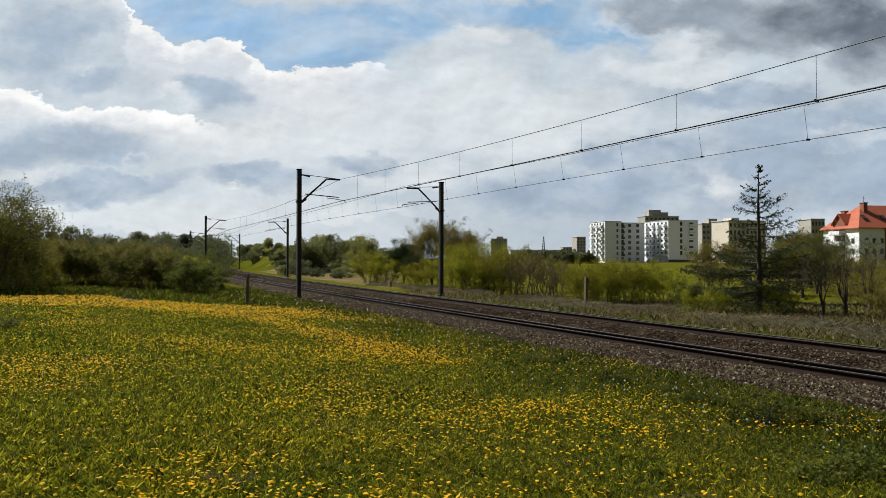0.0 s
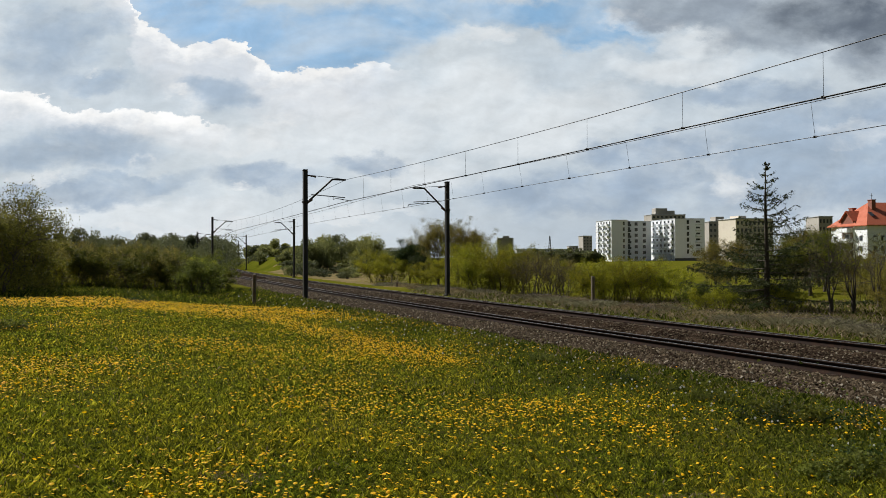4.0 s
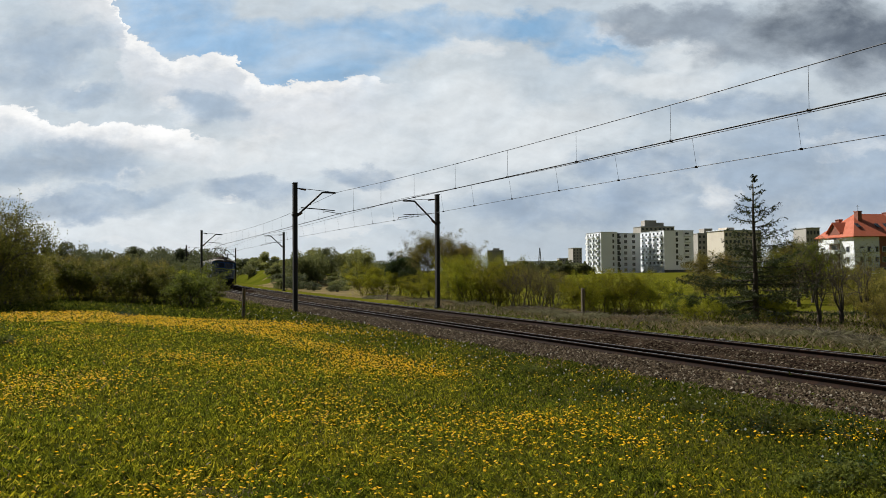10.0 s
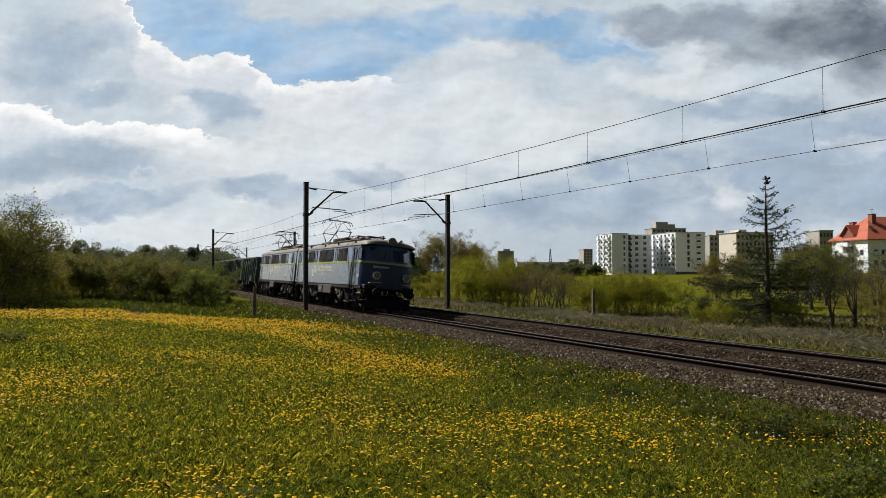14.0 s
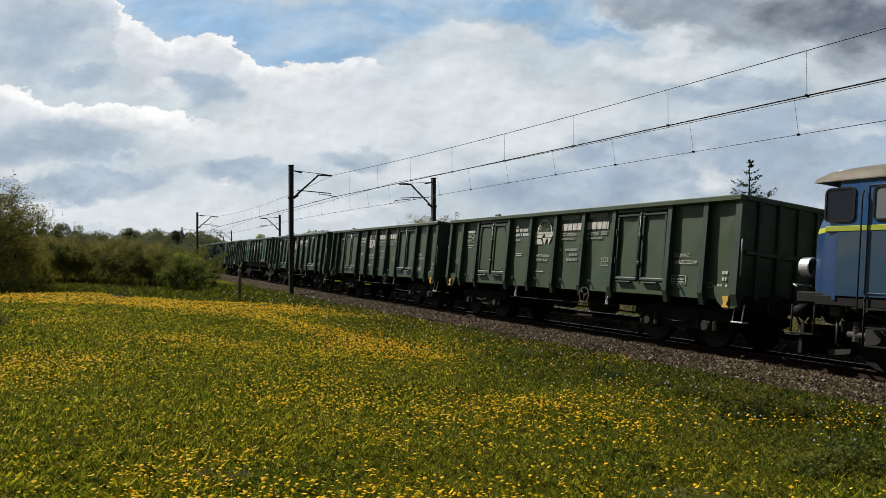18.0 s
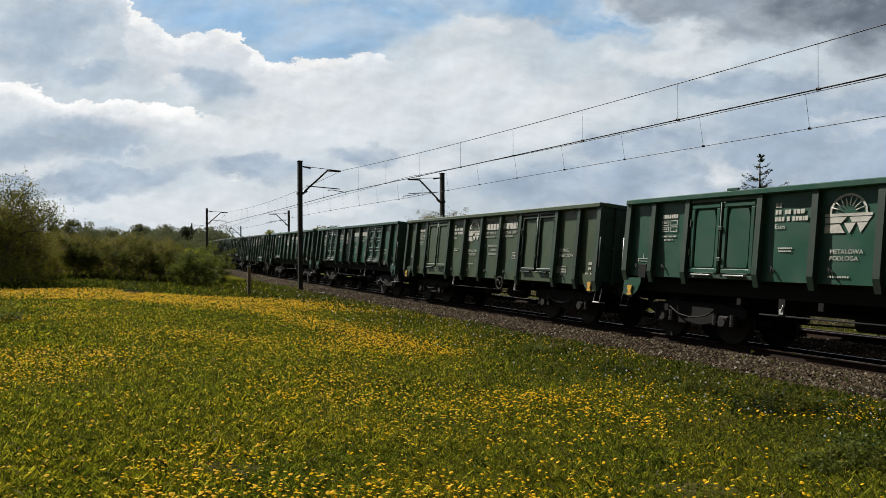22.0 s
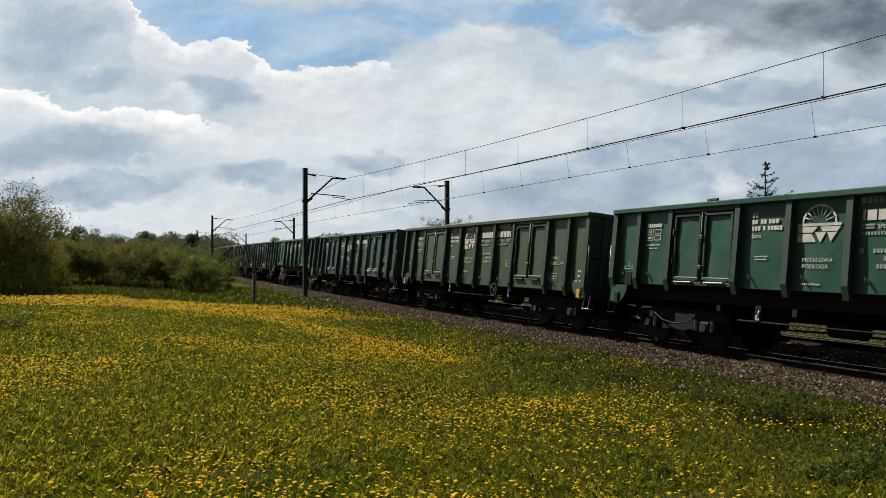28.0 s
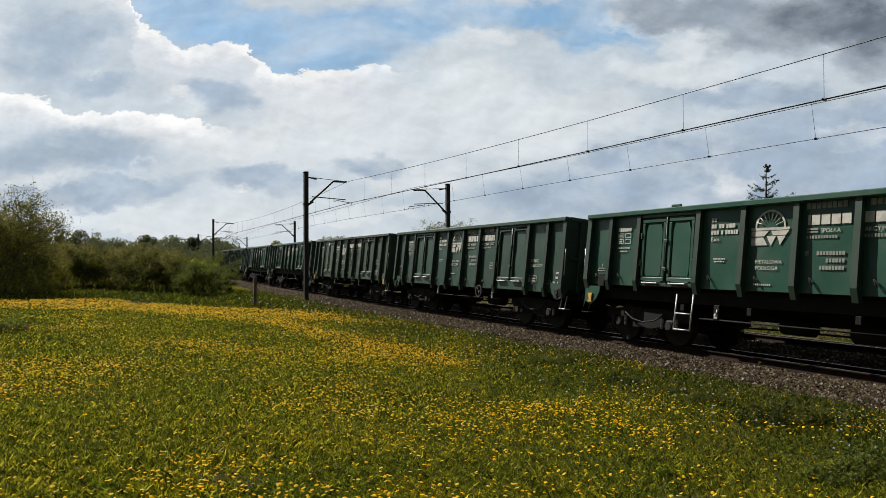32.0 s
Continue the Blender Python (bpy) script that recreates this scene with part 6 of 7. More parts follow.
    tagged(new("dry_grass", soup("dry_grass", V[dry], DRY, 4)), "straw-coloured last year's grass beside the railway", "grass", kind="stuff")


def flower_weight(x, y):
    r = np.hypot(x, y)
    a = lattice_noise(x, y, 0.55, 21)
    b = lattice_noise(x, y, 1.9, 22)
    w = 0.10 + 0.9 * np.clip(a - 0.5, 0, 1) + 2.6 * np.clip(a - 0.45, 0, 1) * b
    far = smooth(17, 27, y) * (1 - smooth(-1.0, 3.0, x + (y - 16) * 0.55))
    w = w * (1 + 0.8 * far) + 6.0 * far * smooth(22, 26, y) * (0.1 + b)

    def strip(x0, y0, x1, y1, wide, gain):
        dx, dy = x1 - x0, y1 - y0
        t = np.clip(((x - x0) * dx + (y - y0) * dy) / (dx * dx + dy * dy), 0, 1)
        d = np.hypot(x - x0 - t * dx, y - y0 - t * dy)
        return gain * np.exp(-(d / wide) ** 2)

    w = w + strip(-8.4, 28.5, -6.4, 23.7, 0.8, 3.0) + strip(-6.4, 23.7, 0.1, 13.4, 0.38, 6.0) + strip(1.3, 9.6, 2.3, 7.9, 0.22, 1.3) + strip(-1.5, 4.4, 2.0, 4.6, 0.7, 0.9) + strip(-4.5, 14, -1.0, 13, 1.2, 0.8)
    return w


def build_dandelions():
    rng = np.random.default_rng(23)
    x, y, r = sector(170000, rng, 2.6, 44, 0.75)
    off, s = offset_of(x, y)
    near = -off
    w = flower_weight(x, y) * smooth(2.8, 6.5, near) * (r / 8) ** 0.35
    w = w * (1 - 0.80 * smooth(1.5, 4.5, x) * smooth(14, 6, r)) * smooth(31.0, 28.0, y + 2.5 * lattice_noise(x, y, 0.35, 71))
    w = w * (1 - 0.75 * np.exp(-((x - 0.2) / 2.6) ** 2 - ((y - 12.0) / 3.6) ** 2)) + 1.2 * np.exp(-((x + 1.2 + 0.55 * (y - 14)) / 0.5) ** 2) * smooth(11, 14, y) * smooth(20, 17, y)
    ok = (rng.random(len(x)) < 0.34 * w) & (near < 42)
    x, y, r = x[ok], y[ok], r[ok]
    n = len(x)
    z = terrain(x, y) + 0.035 + 0.05 * rng.random(n) + 0.0009 * r
    R = rng.uniform(0.0105, 0.0180, n) * np.maximum(1, r / 19)
    a = np.linspace(0, 2 * math.pi, 8)[:-1]
    tx, ty = rng.normal(0, 0.28, n), rng.normal(-0.12, 0.28, n)
    V = np.empty((n, 7, 3, 3))
    for k in range(7):
        for c, ang in ((1, a[k]), (2, a[(k + 1) % 7])):
            V[:, k, c, 0] = x + R * np.cos(ang)
            V[:, k, c, 1] = y + R * np.sin(ang)
            V[:, k, c, 2] = z + R * (np.cos(ang) * tx + np.sin(ang) * ty)
        V[:, k, 0, 0], V[:, k, 0, 1], V[:, k, 0, 2] = x, y, z + np.where(r > 14, 0.7, 0.35) * R
    heads = V.reshape(-1, 3, 3)
    tagged(new("dandelions", soup("dandelions", heads, PETAL, 3)), "yellow dandelion heads scattered over the meadow", "flowers", kind="stuff")
    close = r < 14
    st = blades(x[close], y[close], z[close] - 0.09, np.full(close.sum(), 0.09), np.full(close.sum(), 0.004), rng, 0.02)
    tagged(new("dandelion_stalks", soup("dandelion_stalks", st, GRASS, 4)), "thin green dandelion stalks in the grass", "flowers", kind="stuff")
    # seed heads along the ballast
    x, y, r = sector(16000, rng, 5, 40, 0.8)
    off, s = offset_of(x, y)
    ok = (-off > 2.7) & (-off < 7.5) & (rng.random(len(x)) < 0.08 * (0.3 + lattice_noise(x, y, 0.8, 31)))
    x, y, r = x[ok], y[ok], r[ok]
    n = len(x)
    z = terrain(x, y) + 0.10 + 0.06 * rng.random(n)
    R = rng.uniform(0.013, 0.020, n) * np.maximum(1, r / 14) ** 0.7
    oct_ = np.array([(1, 0, 0), (0, 1, 0), (-1, 0, 0), (0, -1, 0), (0, 0, 1), (0, 0, -1)], float)
    tris = [(0, 1, 4), (1, 2, 4), (2, 3, 4), (3, 0, 4), (1, 0, 5), (2, 1, 5), (3, 2, 5), (0, 3, 5)]
    P = np.stack([x, y, z], -1)
    V = np.stack([np.stack([P + oct_[i] * R[:, None] for i in t], 1) for t in tris], 1).reshape(-1, 3, 3)
    tagged(new("dandelion_seed_heads", soup("dandelion_seed_heads", V, SEED, 3)), "white dandelion seed heads near the ballast edge", "flowers", kind="stuff")


build_grass()
build_dandelions()


# ---- shrubs and trees ----
def grow(rng, height, width, stems, levels, lean=0.5, trunk=0.0):
    """A skeleton of bent branches: (points, radii) lists, and the tips' places."""
    limbs, tips = [], []

    def limb(p, d, length, rad, lev):
        pts, rs = [p], [rad]
        k = 4
        for i in range(k):
            d = (d + Vector((rng.normal(0, 0.16), rng.normal(0, 0.16), rng.normal(0.06, 0.1)))).normalized()
            p = p + d * (length / k)
            pts.append(p)
            rs.append(rad * (1 - 0.75 * (i + 1) / k))
        limbs.append((pts, rs))
        if lev <= 0:
            tips.extend(pts[1:])
            return
        for i in range(int(rng.integers(3, 5))):
            q = pts[int(rng.integers(2, 5))]
            nd = (d + Vector((rng.normal(0, 0.65), rng.normal(0, 0.65), rng.normal(0.1, 0.4)))).normalized()
            limb(q, nd, length * rng.uniform(0.45, 0.75), rad * 0.5, lev - 1)

    if trunk > 0:
        limbs.append(([Vector((0, 0, -0.1)), Vector((0.03, 0.02, trunk * 0.5)), Vector((0.0, 0.05, trunk))], [0.10 + 0.012 * height, 0.08 + 0.009 * height, 0.07 + 0.006 * height]))
    for i in range(stems):
        a = 2 * math.pi * (i + rng.random()) / stems
        sp = rng.uniform(0.15, lean)
        d = Vector((math.cos(a) * sp, math.sin(a) * sp, 1)).normalized()
        r0 = 0.05 if trunk > 0 else width * 0.12
        limb(Vector((math.cos(a) * r0, math.sin(a) * r0, trunk * rng.uniform(0.75, 1.0))), d, (height - trunk) * rng.uniform(0.42, 0.62), 0.012 + 0.007 * height, levels)
    return limbs, tips


PLANTS = {}


def plant_meshes(key, seed, height, width, stems, levels, leaves, size, mat, lean=0.6, trunk=0.0, spread=0.115, seg=5):
    leaves = int(2.5 * leaves)
    rng = np.random.default_rng(seed)
    limbs, tips = grow(rng, height, width, stems, levels, lean, trunk)
    T = np.array([tuple(p) for p in tips])
    # bring the skeleton to the plant's size
    k = height / max(0.5, T[:, 2].max())
    kx = (width / 2) / max(0.3, np.percentile(np.hypot(T[:, 0], T[:, 1]), 95))
    sh = Shape()
    for pts, rs in limbs:
        sh.tube([(p.x * kx, p.y * kx, p.z * k) for p in pts], rs, seg, False)
    T = T * np.array([kx, kx, k])
    C = T[rng.choice(len(T), min(len(T), 45 + leaves // 170), replace=False)]          # leaf clumps round some of the twigs
    if trunk <= 0:          # foliage down to the ground
        k3 = len(C) // 2
        a, rr = rng.uniform(0, 6.283, k3), width / 2 * np.sqrt(rng.uniform(0.15, 1.0, k3)) * (0.75 + 0.25 * np.sin(3 * rng.uniform(0, 6.283, k3)))
        C = np.concatenate([C, np.stack([np.cos(a) * rr, np.sin(a) * rr, height * 0.6 * rng.random(k3) ** 1.1], 1)])
    i = rng.integers(0, len(C), leaves)
    P = C[i] + rng.normal(0, 1, (leaves, 3)) * (rng.uniform(0.7, 1.6, len(C))[i] * spread * min(1.7, height / 2.6))[:, None] * np.array([1, 1, 0.7])
    few = leaves // 5
    P[:few] = T[rng.integers(0, len(T), few)] + rng.normal(0, spread * 0.7, (few, 3))
    P = P[P[:, 2] > 0.04]
    PLANTS[key] = (sh.mesh("stem", BARK), soup("foliage", leaves_at(P, 0.72 * size, rng), mat, 3))


def plant(key, name, label, category, x, y, scale=1.0, turn=0.0, zs=None, group=""):
    m = pose(x, y, ground_z(x, y) - 0.03, 0, 0, turn) @ Matrix.Diagonal((scale, scale, zs or scale, 1))
    t = thing(name, label, category, m, group)
    b, f = PLANTS[key]
    st = part("stem" if category != "tree" else "trunk", b, None, t)
    if category in ("brush", "weeds"):
        st["kind"] = "stuff"
    part("crown" if category == "tree" else "foliage", f, None, t)
    return t


plant_meshes("haw_a", 1, 2.4, 3.4, 9, 2, 6500, 0.115, LEAF["hawthorn"])
plant_meshes("haw_b", 2, 3.0, 4.2, 10, 2, 6500, 0.13, LEAF["hawthorn"])
plant_meshes("mix_a", 3, 3.2, 4.4, 10, 2, 5500, 0.12, LEAF["olive"])
plant_meshes("mix_b", 4, 3.0, 4.0, 9, 2, 5500, 0.12, LEAF["fresh"])
plant_meshes("tall_a", 5, 4.8, 5.0, 8, 3, 8500, 0.12, LEAF["sallow"], 0.5)
plant_meshes("sallow_a", 17, 6.6, 4.6, 8, 3, 10000, 0.12, LEAF["hawthorn"], 0.4, 0.6, 0.17)
plant_meshes("fresh_a", 6, 3.4, 4.4, 11, 2, 10000, 0.095, LEAF["fresh"])
plant_meshes("dark_a", 7, 4.6, 4.0, 7, 3, 9000, 0.13, LEAF["dark"], 0.55, 0.9)
plant_meshes("willow_a", 8, 6.8, 5.2, 9, 3, 11000, 0.115, LEAF["olive"], 0.35, 0.5, 0.13)
plant_meshes("bare_a", 9, 3.4, 3.6, 10, 3, 900, 0.07, LEAF["olive"], 0.5, 0, 0.10)
plant_meshes("bare_b", 10, 5.0, 3.8, 5, 3, 500, 0.07, LEAF["fresh"], 0.5, 0.8, 0.12)


def scrub_mesh(key, seed, n, mat):
    rng = np.random.default_rng(seed)
    a, rr = rng.uniform(0, 6.283, n), 1.1 * np.sqrt(rng.random(n))
    V = blades(np.cos(a) * rr, np.sin(a) * rr, np.zeros(n), rng.uniform(0.1, 0.55, n) * (1.05 - 0.5 * rr), rng.uniform(0.006, 0.016, n), rng, 1.8)
    twig = Shape()
    for i in range(14):
        b, q = rng.uniform(0, 6.283), rng.uniform(0, 0.7)
        p = Vector((math.cos(b) * q, math.sin(b) * q, 0))
        twig.tube([p, p + Vector((rng.normal(0, 0.15), rng.normal(0, 0.15), 0.45)), p + Vector((rng.normal(0, 0.35), rng.normal(0, 0.35), rng.uniform(0.4, 0.75)))], [0.012, 0.008, 0.003], 4, False)
    PLANTS[key] = (twig.mesh("stem", BARK), soup("foliage", V, mat, 4))


scrub_mesh("scrub_a", 13, 1900, LEAF["twig"])
scrub_mesh("scrub_b", 14, 1500, DRY)

R_P = random.Random(77)


def at_col(px, d):
    """Place in the plan d metres ahead, on the bearing px (78.4 is straight ahead)."""
    return ((px - 78.4) / 126.4 * d, d)


# leafy weeds along the ballast and in the meadow
plant_meshes("weed_a", 15, 0.32, 0.9, 8, 1, 700, 0.065, LEAF["hawthorn"], 0.9, 0, 0.3)
plant_meshes("weed_b", 16, 0.22, 0.7, 7, 1, 420, 0.055, LEAF["dark"], 0.9, 0, 0.3)
for x, y, key, sc in ((2.9, 12.1, "weed_b", 1.0), (3.5, 11.4, "weed_a", 0.6), (3.8, 10.5, "weed_a", 0.8), (3.9, 9.0, "weed_b", 1.1), (4.4, 9.3, "weed_a", 1.2), (4.9, 9.1, "weed_b", 1.2), (3.9, 6.7, "weed_a", 0.9),
                      (3.4, 6.5, "weed_a", 0.7), (4.2, 7.4, "weed_b", 0.9), (-10.1, 16.3, "weed_a", 1.2), (-5.3, 13.9, "weed_b", 0.5), (-1.4, 8.4, "weed_b", 0.4), (1.9, 14.6, "weed_a", 0.8),
                      (0.9, 17.0, "weed_b", 0.9), (-12.5, 28.6, "weed_b", 1.8)):
    plant(key, "weed_clump", "low clump of leafy green weeds in the grass", "weeds", x, y, sc, R_P.uniform(0, 360), None, "weeds of the meadow")

# the hedge beyond the meadow
HEDGE = "shrubs of the hedge beyond the meadow"
for px, d, key, sc in ((34, 39.0, "haw_a", 0.97), (30.5, 41, "haw_b", 0.73), (37.5, 44, "haw_a", 0.77), (27, 42, "mix_a", 0.77), (23, 41, "haw_b", 0.82), (19, 43, "mix_a", 0.86),
                       (15, 41, "haw_b", 0.82), (11.5, 42, "mix_a", 0.86), (8, 40, "mix_b", 0.77), (24, 48, "mix_a", 0.85), (18, 50, "mix_b", 0.81), (12, 49, "mix_a", 0.89),
                       (29, 50, "haw_b", 0.85), (33, 50, "mix_b", 0.74), (36.5, 53, "haw_b", 0.78), (21, 56, "haw_b", 0.89), (27, 58, "mix_a", 0.89), (14, 57, "haw_b", 0.92),
                       (8, 55, "mix_a", 0.92), (32, 60, "haw_b", 0.89), (35, 66, "haw_b", 0.79)):
    x, y = at_col(px, d)
    k = {"haw_a": ("hawthorn", "rounded green hawthorn bush in young leaf at the meadow edge"), "haw_b": ("hawthorn", "dense green hawthorn shrub of the hedge"),
         "mix_a": ("shrub", "olive-brown budding shrub of the hedge"), "mix_b": ("shrub", "light green leafing shrub of the hedge")}[key]
    plant(key, k[0], k[1], "shrub", x, y, sc, R_P.uniform(0, 360), None, HEDGE)
for px, d, sc in ((0.4, 34, 1.06), (-3.5, 31, 1.05), (4.5, 38, 0.72), (-8, 33, 1.0), (2.5, 42, 0.9), (-1, 37, 0.9)):
    x, y = at_col(px, d)
    plant("tall_a", "hawthorn", "tall spreading olive-green hawthorn at the meadow edge", "shrub", x, y, sc, R_P.uniform(0, 360), None, HEDGE)

# beyond the tracks
for px, d, key, sc, name, lab, cat in (
        (65.5, 74, "fresh_a", 1.05, "willow_shrub", "round yellow-green willow shrub beyond the tracks", "shrub"),
        (68.2, 72, "mix_b", 1.15, "willow_shrub", "round yellow-green willow shrub beyond the tracks", "shrub"),
        (71.5, 73, "dark_a", 1.12, "cherry_tree", "small dark-green dense tree beyond the tracks", "tree"),
        (73.5, 69, "dark_a", 0.75, "cherry_tree", "small dark-green dense tree beyond the tracks", "tree"),
        (74, 62, "mix_b", 0.8, "willow_shrub", "low yellow-green shrub at the trackside", "shrub"),
        (76.5, 68, "willow_a", 1.0, "willow", "tall olive-brown budding willow beyond the tracks", "tree"),
        (80, 70, "willow_a", 0.95, "willow", "tall olive-brown budding willow beyond the tracks", "tree"),
        (83.0, 72, "willow_a", 0.85, "willow", "tall olive-brown budding willow beyond the tracks", "tree"),
        (80.0, 58, "fresh_a", 1.15, "willow_shrub", "bright yellow-green leafing shrub beyond the tracks", "shrub"),
        (83.8, 56, "fresh_a", 1.2, "willow_shrub", "bright yellow-green leafing shrub beyond the tracks", "shrub"),
        (87.5, 55, "fresh_a", 1.15, "willow_shrub", "bright yellow-green leafing shrub beyond the tracks", "shrub"),
        (90.0, 57, "mix_a", 1.1, "willow_shrub", "olive leafing shrub beyond the tracks", "shrub"),
        (92.5, 51, "bare_a", 1.05, "bare_shrub", "grey-brown shrub still almost bare", "shrub"),
        (95.5, 50, "bare_a", 1.1, "bare_shrub", "grey-brown shrub still almost bare", "shrub"),
        (98.5, 51, "bare_a", 1.0, "bare_shrub", "grey-brown shrub still almost bare", "shrub"),
        (97, 60, "mix_a", 1.0, "willow_shrub", "olive leafing shrub beyond the tracks", "shrub"),
        (103.5, 47, "fresh_a", 0.80, "willow_shrub", "low bright yellow-green shrub by the field", "shrub"),
        (107.0, 46, "fresh_a", 0.85, "willow_shrub", "low bright yellow-green shrub by the field", "shrub"),
        (110.5, 46, "fresh_a", 0.85, "willow_shrub", "low bright yellow-green shrub by the field", "shrub"),
        (114.5, 47, "fresh_a", 0.80, "willow_shrub", "low bright yellow-green shrub by the field", "shrub"),
        (118, 49, "mix_b", 0.75, "willow_shrub", "low bright yellow-green shrub by the field", "shrub"),
        (123, 39, "mix_b", 0.42, "willow_shrub", "low green shrub under the spruce", "shrub"),
        (127, 39, "fresh_a", 0.42, "willow_shrub", "low green shrub under the spruce", "shrub"),
        (121.5, 42, "haw_b", 0.50, "hawthorn", "low dark green shrub under the spruce", "shrub"),
        (129.5, 43, "haw_a", 0.62, "hawthorn", "low dark green shrub under the spruce", "shrub"),
        (135, 42, "haw_b", 0.55, "hawthorn", "low dark green shrub under the spruce", "shrub"),
        (138, 38, "mix_b", 0.5, "willow_shrub", "low green shrub beside the spruce", "shrub"),
        (142, 52, "bare_b", 1.1, "bare_tree", "slender tree with bare dark branches", "tree"),
        (139.5, 66, "willow_a", 0.72, "willow", "olive budding willow behind the spruce", "tree"),
        (143.5, 68, "willow_a", 0.66, "willow", "olive budding willow behind the spruce", "tree"),
        (126, 62, "mix_a", 0.9, "willow_shrub", "olive budding shrub behind the spruce", "shrub"),
        (125.5, 70, "willow_a", 0.72, "willow", "olive-brown budding willow before the flats", "tree"),
        (129, 76, "willow_a", 0.7, "willow", "olive-brown budding willow before the flats", "tree"),
        (141, 60, "willow_a", 0.8, "willow", "olive budding willow behind the spruce", "tree"),
        (146, 62, "willow_a", 0.62, "willow", "olive budding willow near the houses", "tree"),
        (141.5, 64, "sallow_a", 0.86, "sallow", "dense green leafing sallow tree before the flats", "tree"),
        (144.5, 58, "sallow_a", 0.80, "sallow", "dense green leafing sallow tree before the flats", "tree"),
        (138.5, 56, "sallow_a", 0.66, "sallow", "dense green leafing sallow tree behind the spruce", "tree"),
        (151.5, 60, "mix_a", 1.1, "willow_shrub", "olive-brown budding shrub near the houses", "shrub"),
        (155.5, 58, "mix_a", 1.0, "willow_shrub", "olive-brown budding shrub near the houses", "shrub"),
        (145.5, 36, "bare_b", 0.92, "bare_tree", "slender tree with bare dark branches", "tree"),
        (149.5, 37, "bare_b", 0.95, "bare_tree", "slender tree with bare dark branches", "tree"),
        (154, 39, "bare_b", 0.9, "bare_tree", "slender tree with bare dark branches", "tree"),
        (151, 44, "mix_a", 0.6, "willow_shrub", "olive-brown budding shrub near the houses", "shrub"),
        (157.5, 42, "mix_a", 0.9, "willow_shrub", "olive-brown budding shrub near the houses", "shrub"),
        (161, 38, "mix_a", 0.9, "willow_shrub", "olive-brown budding shrub near the houses", "shrub"),
        (158, 33, "mix_a", 0.55, "willow_shrub", "olive-brown budding shrub near the houses", "shrub")):
    x, y = at_col(px, d)
    plant(key, name, lab, cat, x, y, sc, R_P.uniform(0, 360))
for i in range(84):
    s = R_P.uniform(10, 62)
    off = FAR + R_P.uniform(4.2, 9.0)
    x, y = line(s, off)
    plant("scrub_a" if i % 2 else "scrub_b", "dead_brush", "low tangle of dry brown brush beside the track", "brush", float(x), float(y), R_P.uniform(0.6, 1.2), R_P.uniform(0, 360), R_P.uniform(0.4, 0.85), "dry brush along the track")


def build_spruce(x, y, height):
    """A sparse old spruce: whorls of drooping limbs with hanging needle sprays."""
    rng = np.random.default_rng(41)
    t = thing("spruce", "sparse dark green spruce with wide drooping lower limbs", "tree", pose(x, y, ground_z(x, y) - 0.05))
    part("trunk", Shape().tube([(0, 0, 0), (0.03, 0, height * 0.3), (-0.02, 0.02, height * 0.7), (0, 0, height)], [0.17, 0.13, 0.07, 0.012], 8), BARK, t)
    z = 0.9
    while z < height - 0.12:
        u = z / height
        reach = (6.8 * (1 - u / 0.42) + 2.5 * (u / 0.42) if u < 0.42 else 2.5 * ((1 - u) / 0.58) ** 0.9) + 0.12
        for k in range(int(rng.integers(4, 6) if u < 0.6 else rng.integers(3, 6))):
            a = rng.uniform(0, 6.283)
            L = reach * rng.uniform(0.45, 1.15)
            droop = rng.uniform(0.08, 0.26) * (1 - u)
            pts = []
            for i in range(7):
                w = i / 6
                pts.append(np.array([math.cos(a) * L * w, math.sin(a) * L * w, z + L * (0.22 * u * w - droop * w + 0.22 * w ** 3 * (0.5 + 0.8 * u))]))
            thick = 0.030 * (1 - u) + 0.010
            lb = part("limb", Shape().tube([tuple(p) for p in pts], [thick * (1 - 0.85 * i / 6) for i in range(7)], 5, False), BARK, t)
            sprays = []
            for i in range(max(6, int((17 if u < 0.35 else 10) * L))):          # side twigs, hanging a little
                w = rng.uniform(0.12, 1.0)
                q = min(5, int(w * 6))
                p = pts[q] * (1 - (w * 6 - q)) + pts[q + 1] * (w * 6 - q)
                b = a + rng.choice([-1, 1]) * rng.uniform(0.5, 1.2)
                tl = min(0.75, 0.10 + 0.28 * L) * rng.uniform(0.4, 1.0) * (1.15 - 0.7 * w)
                d = np.array([math.cos(b), math.sin(b), rng.uniform(-0.9, 0.0) if u < 0.8 else rng.uniform(-0.5, 0.4)])
                m = max(5, int(34 * tl))
                sprays.append(p + d * tl * rng.random((m, 1)) + rng.normal(0, 0.018, (m, 3)))
            m = int(26 * L) + 6
            w = rng.uniform(0.2, 1.0, m) * 5.99
            q = w.astype(int)
            A = np.array(pts)
            sprays.append(A[q] * (1 - (w - q))[:, None] + A[q + 1] * (w - q)[:, None] + rng.normal(0, 0.03, (m, 3)))
            part("needles", soup("needles", leaves_at(np.concatenate(sprays), 0.085, rng, 0.0), LEAF["needle"], 3), None, lb)
        z += rng.uniform(0.20, 0.34) if u < 0.45 else rng.uniform(0.22, 0.40)


build_spruce(16.9, 38.2, 8.0)


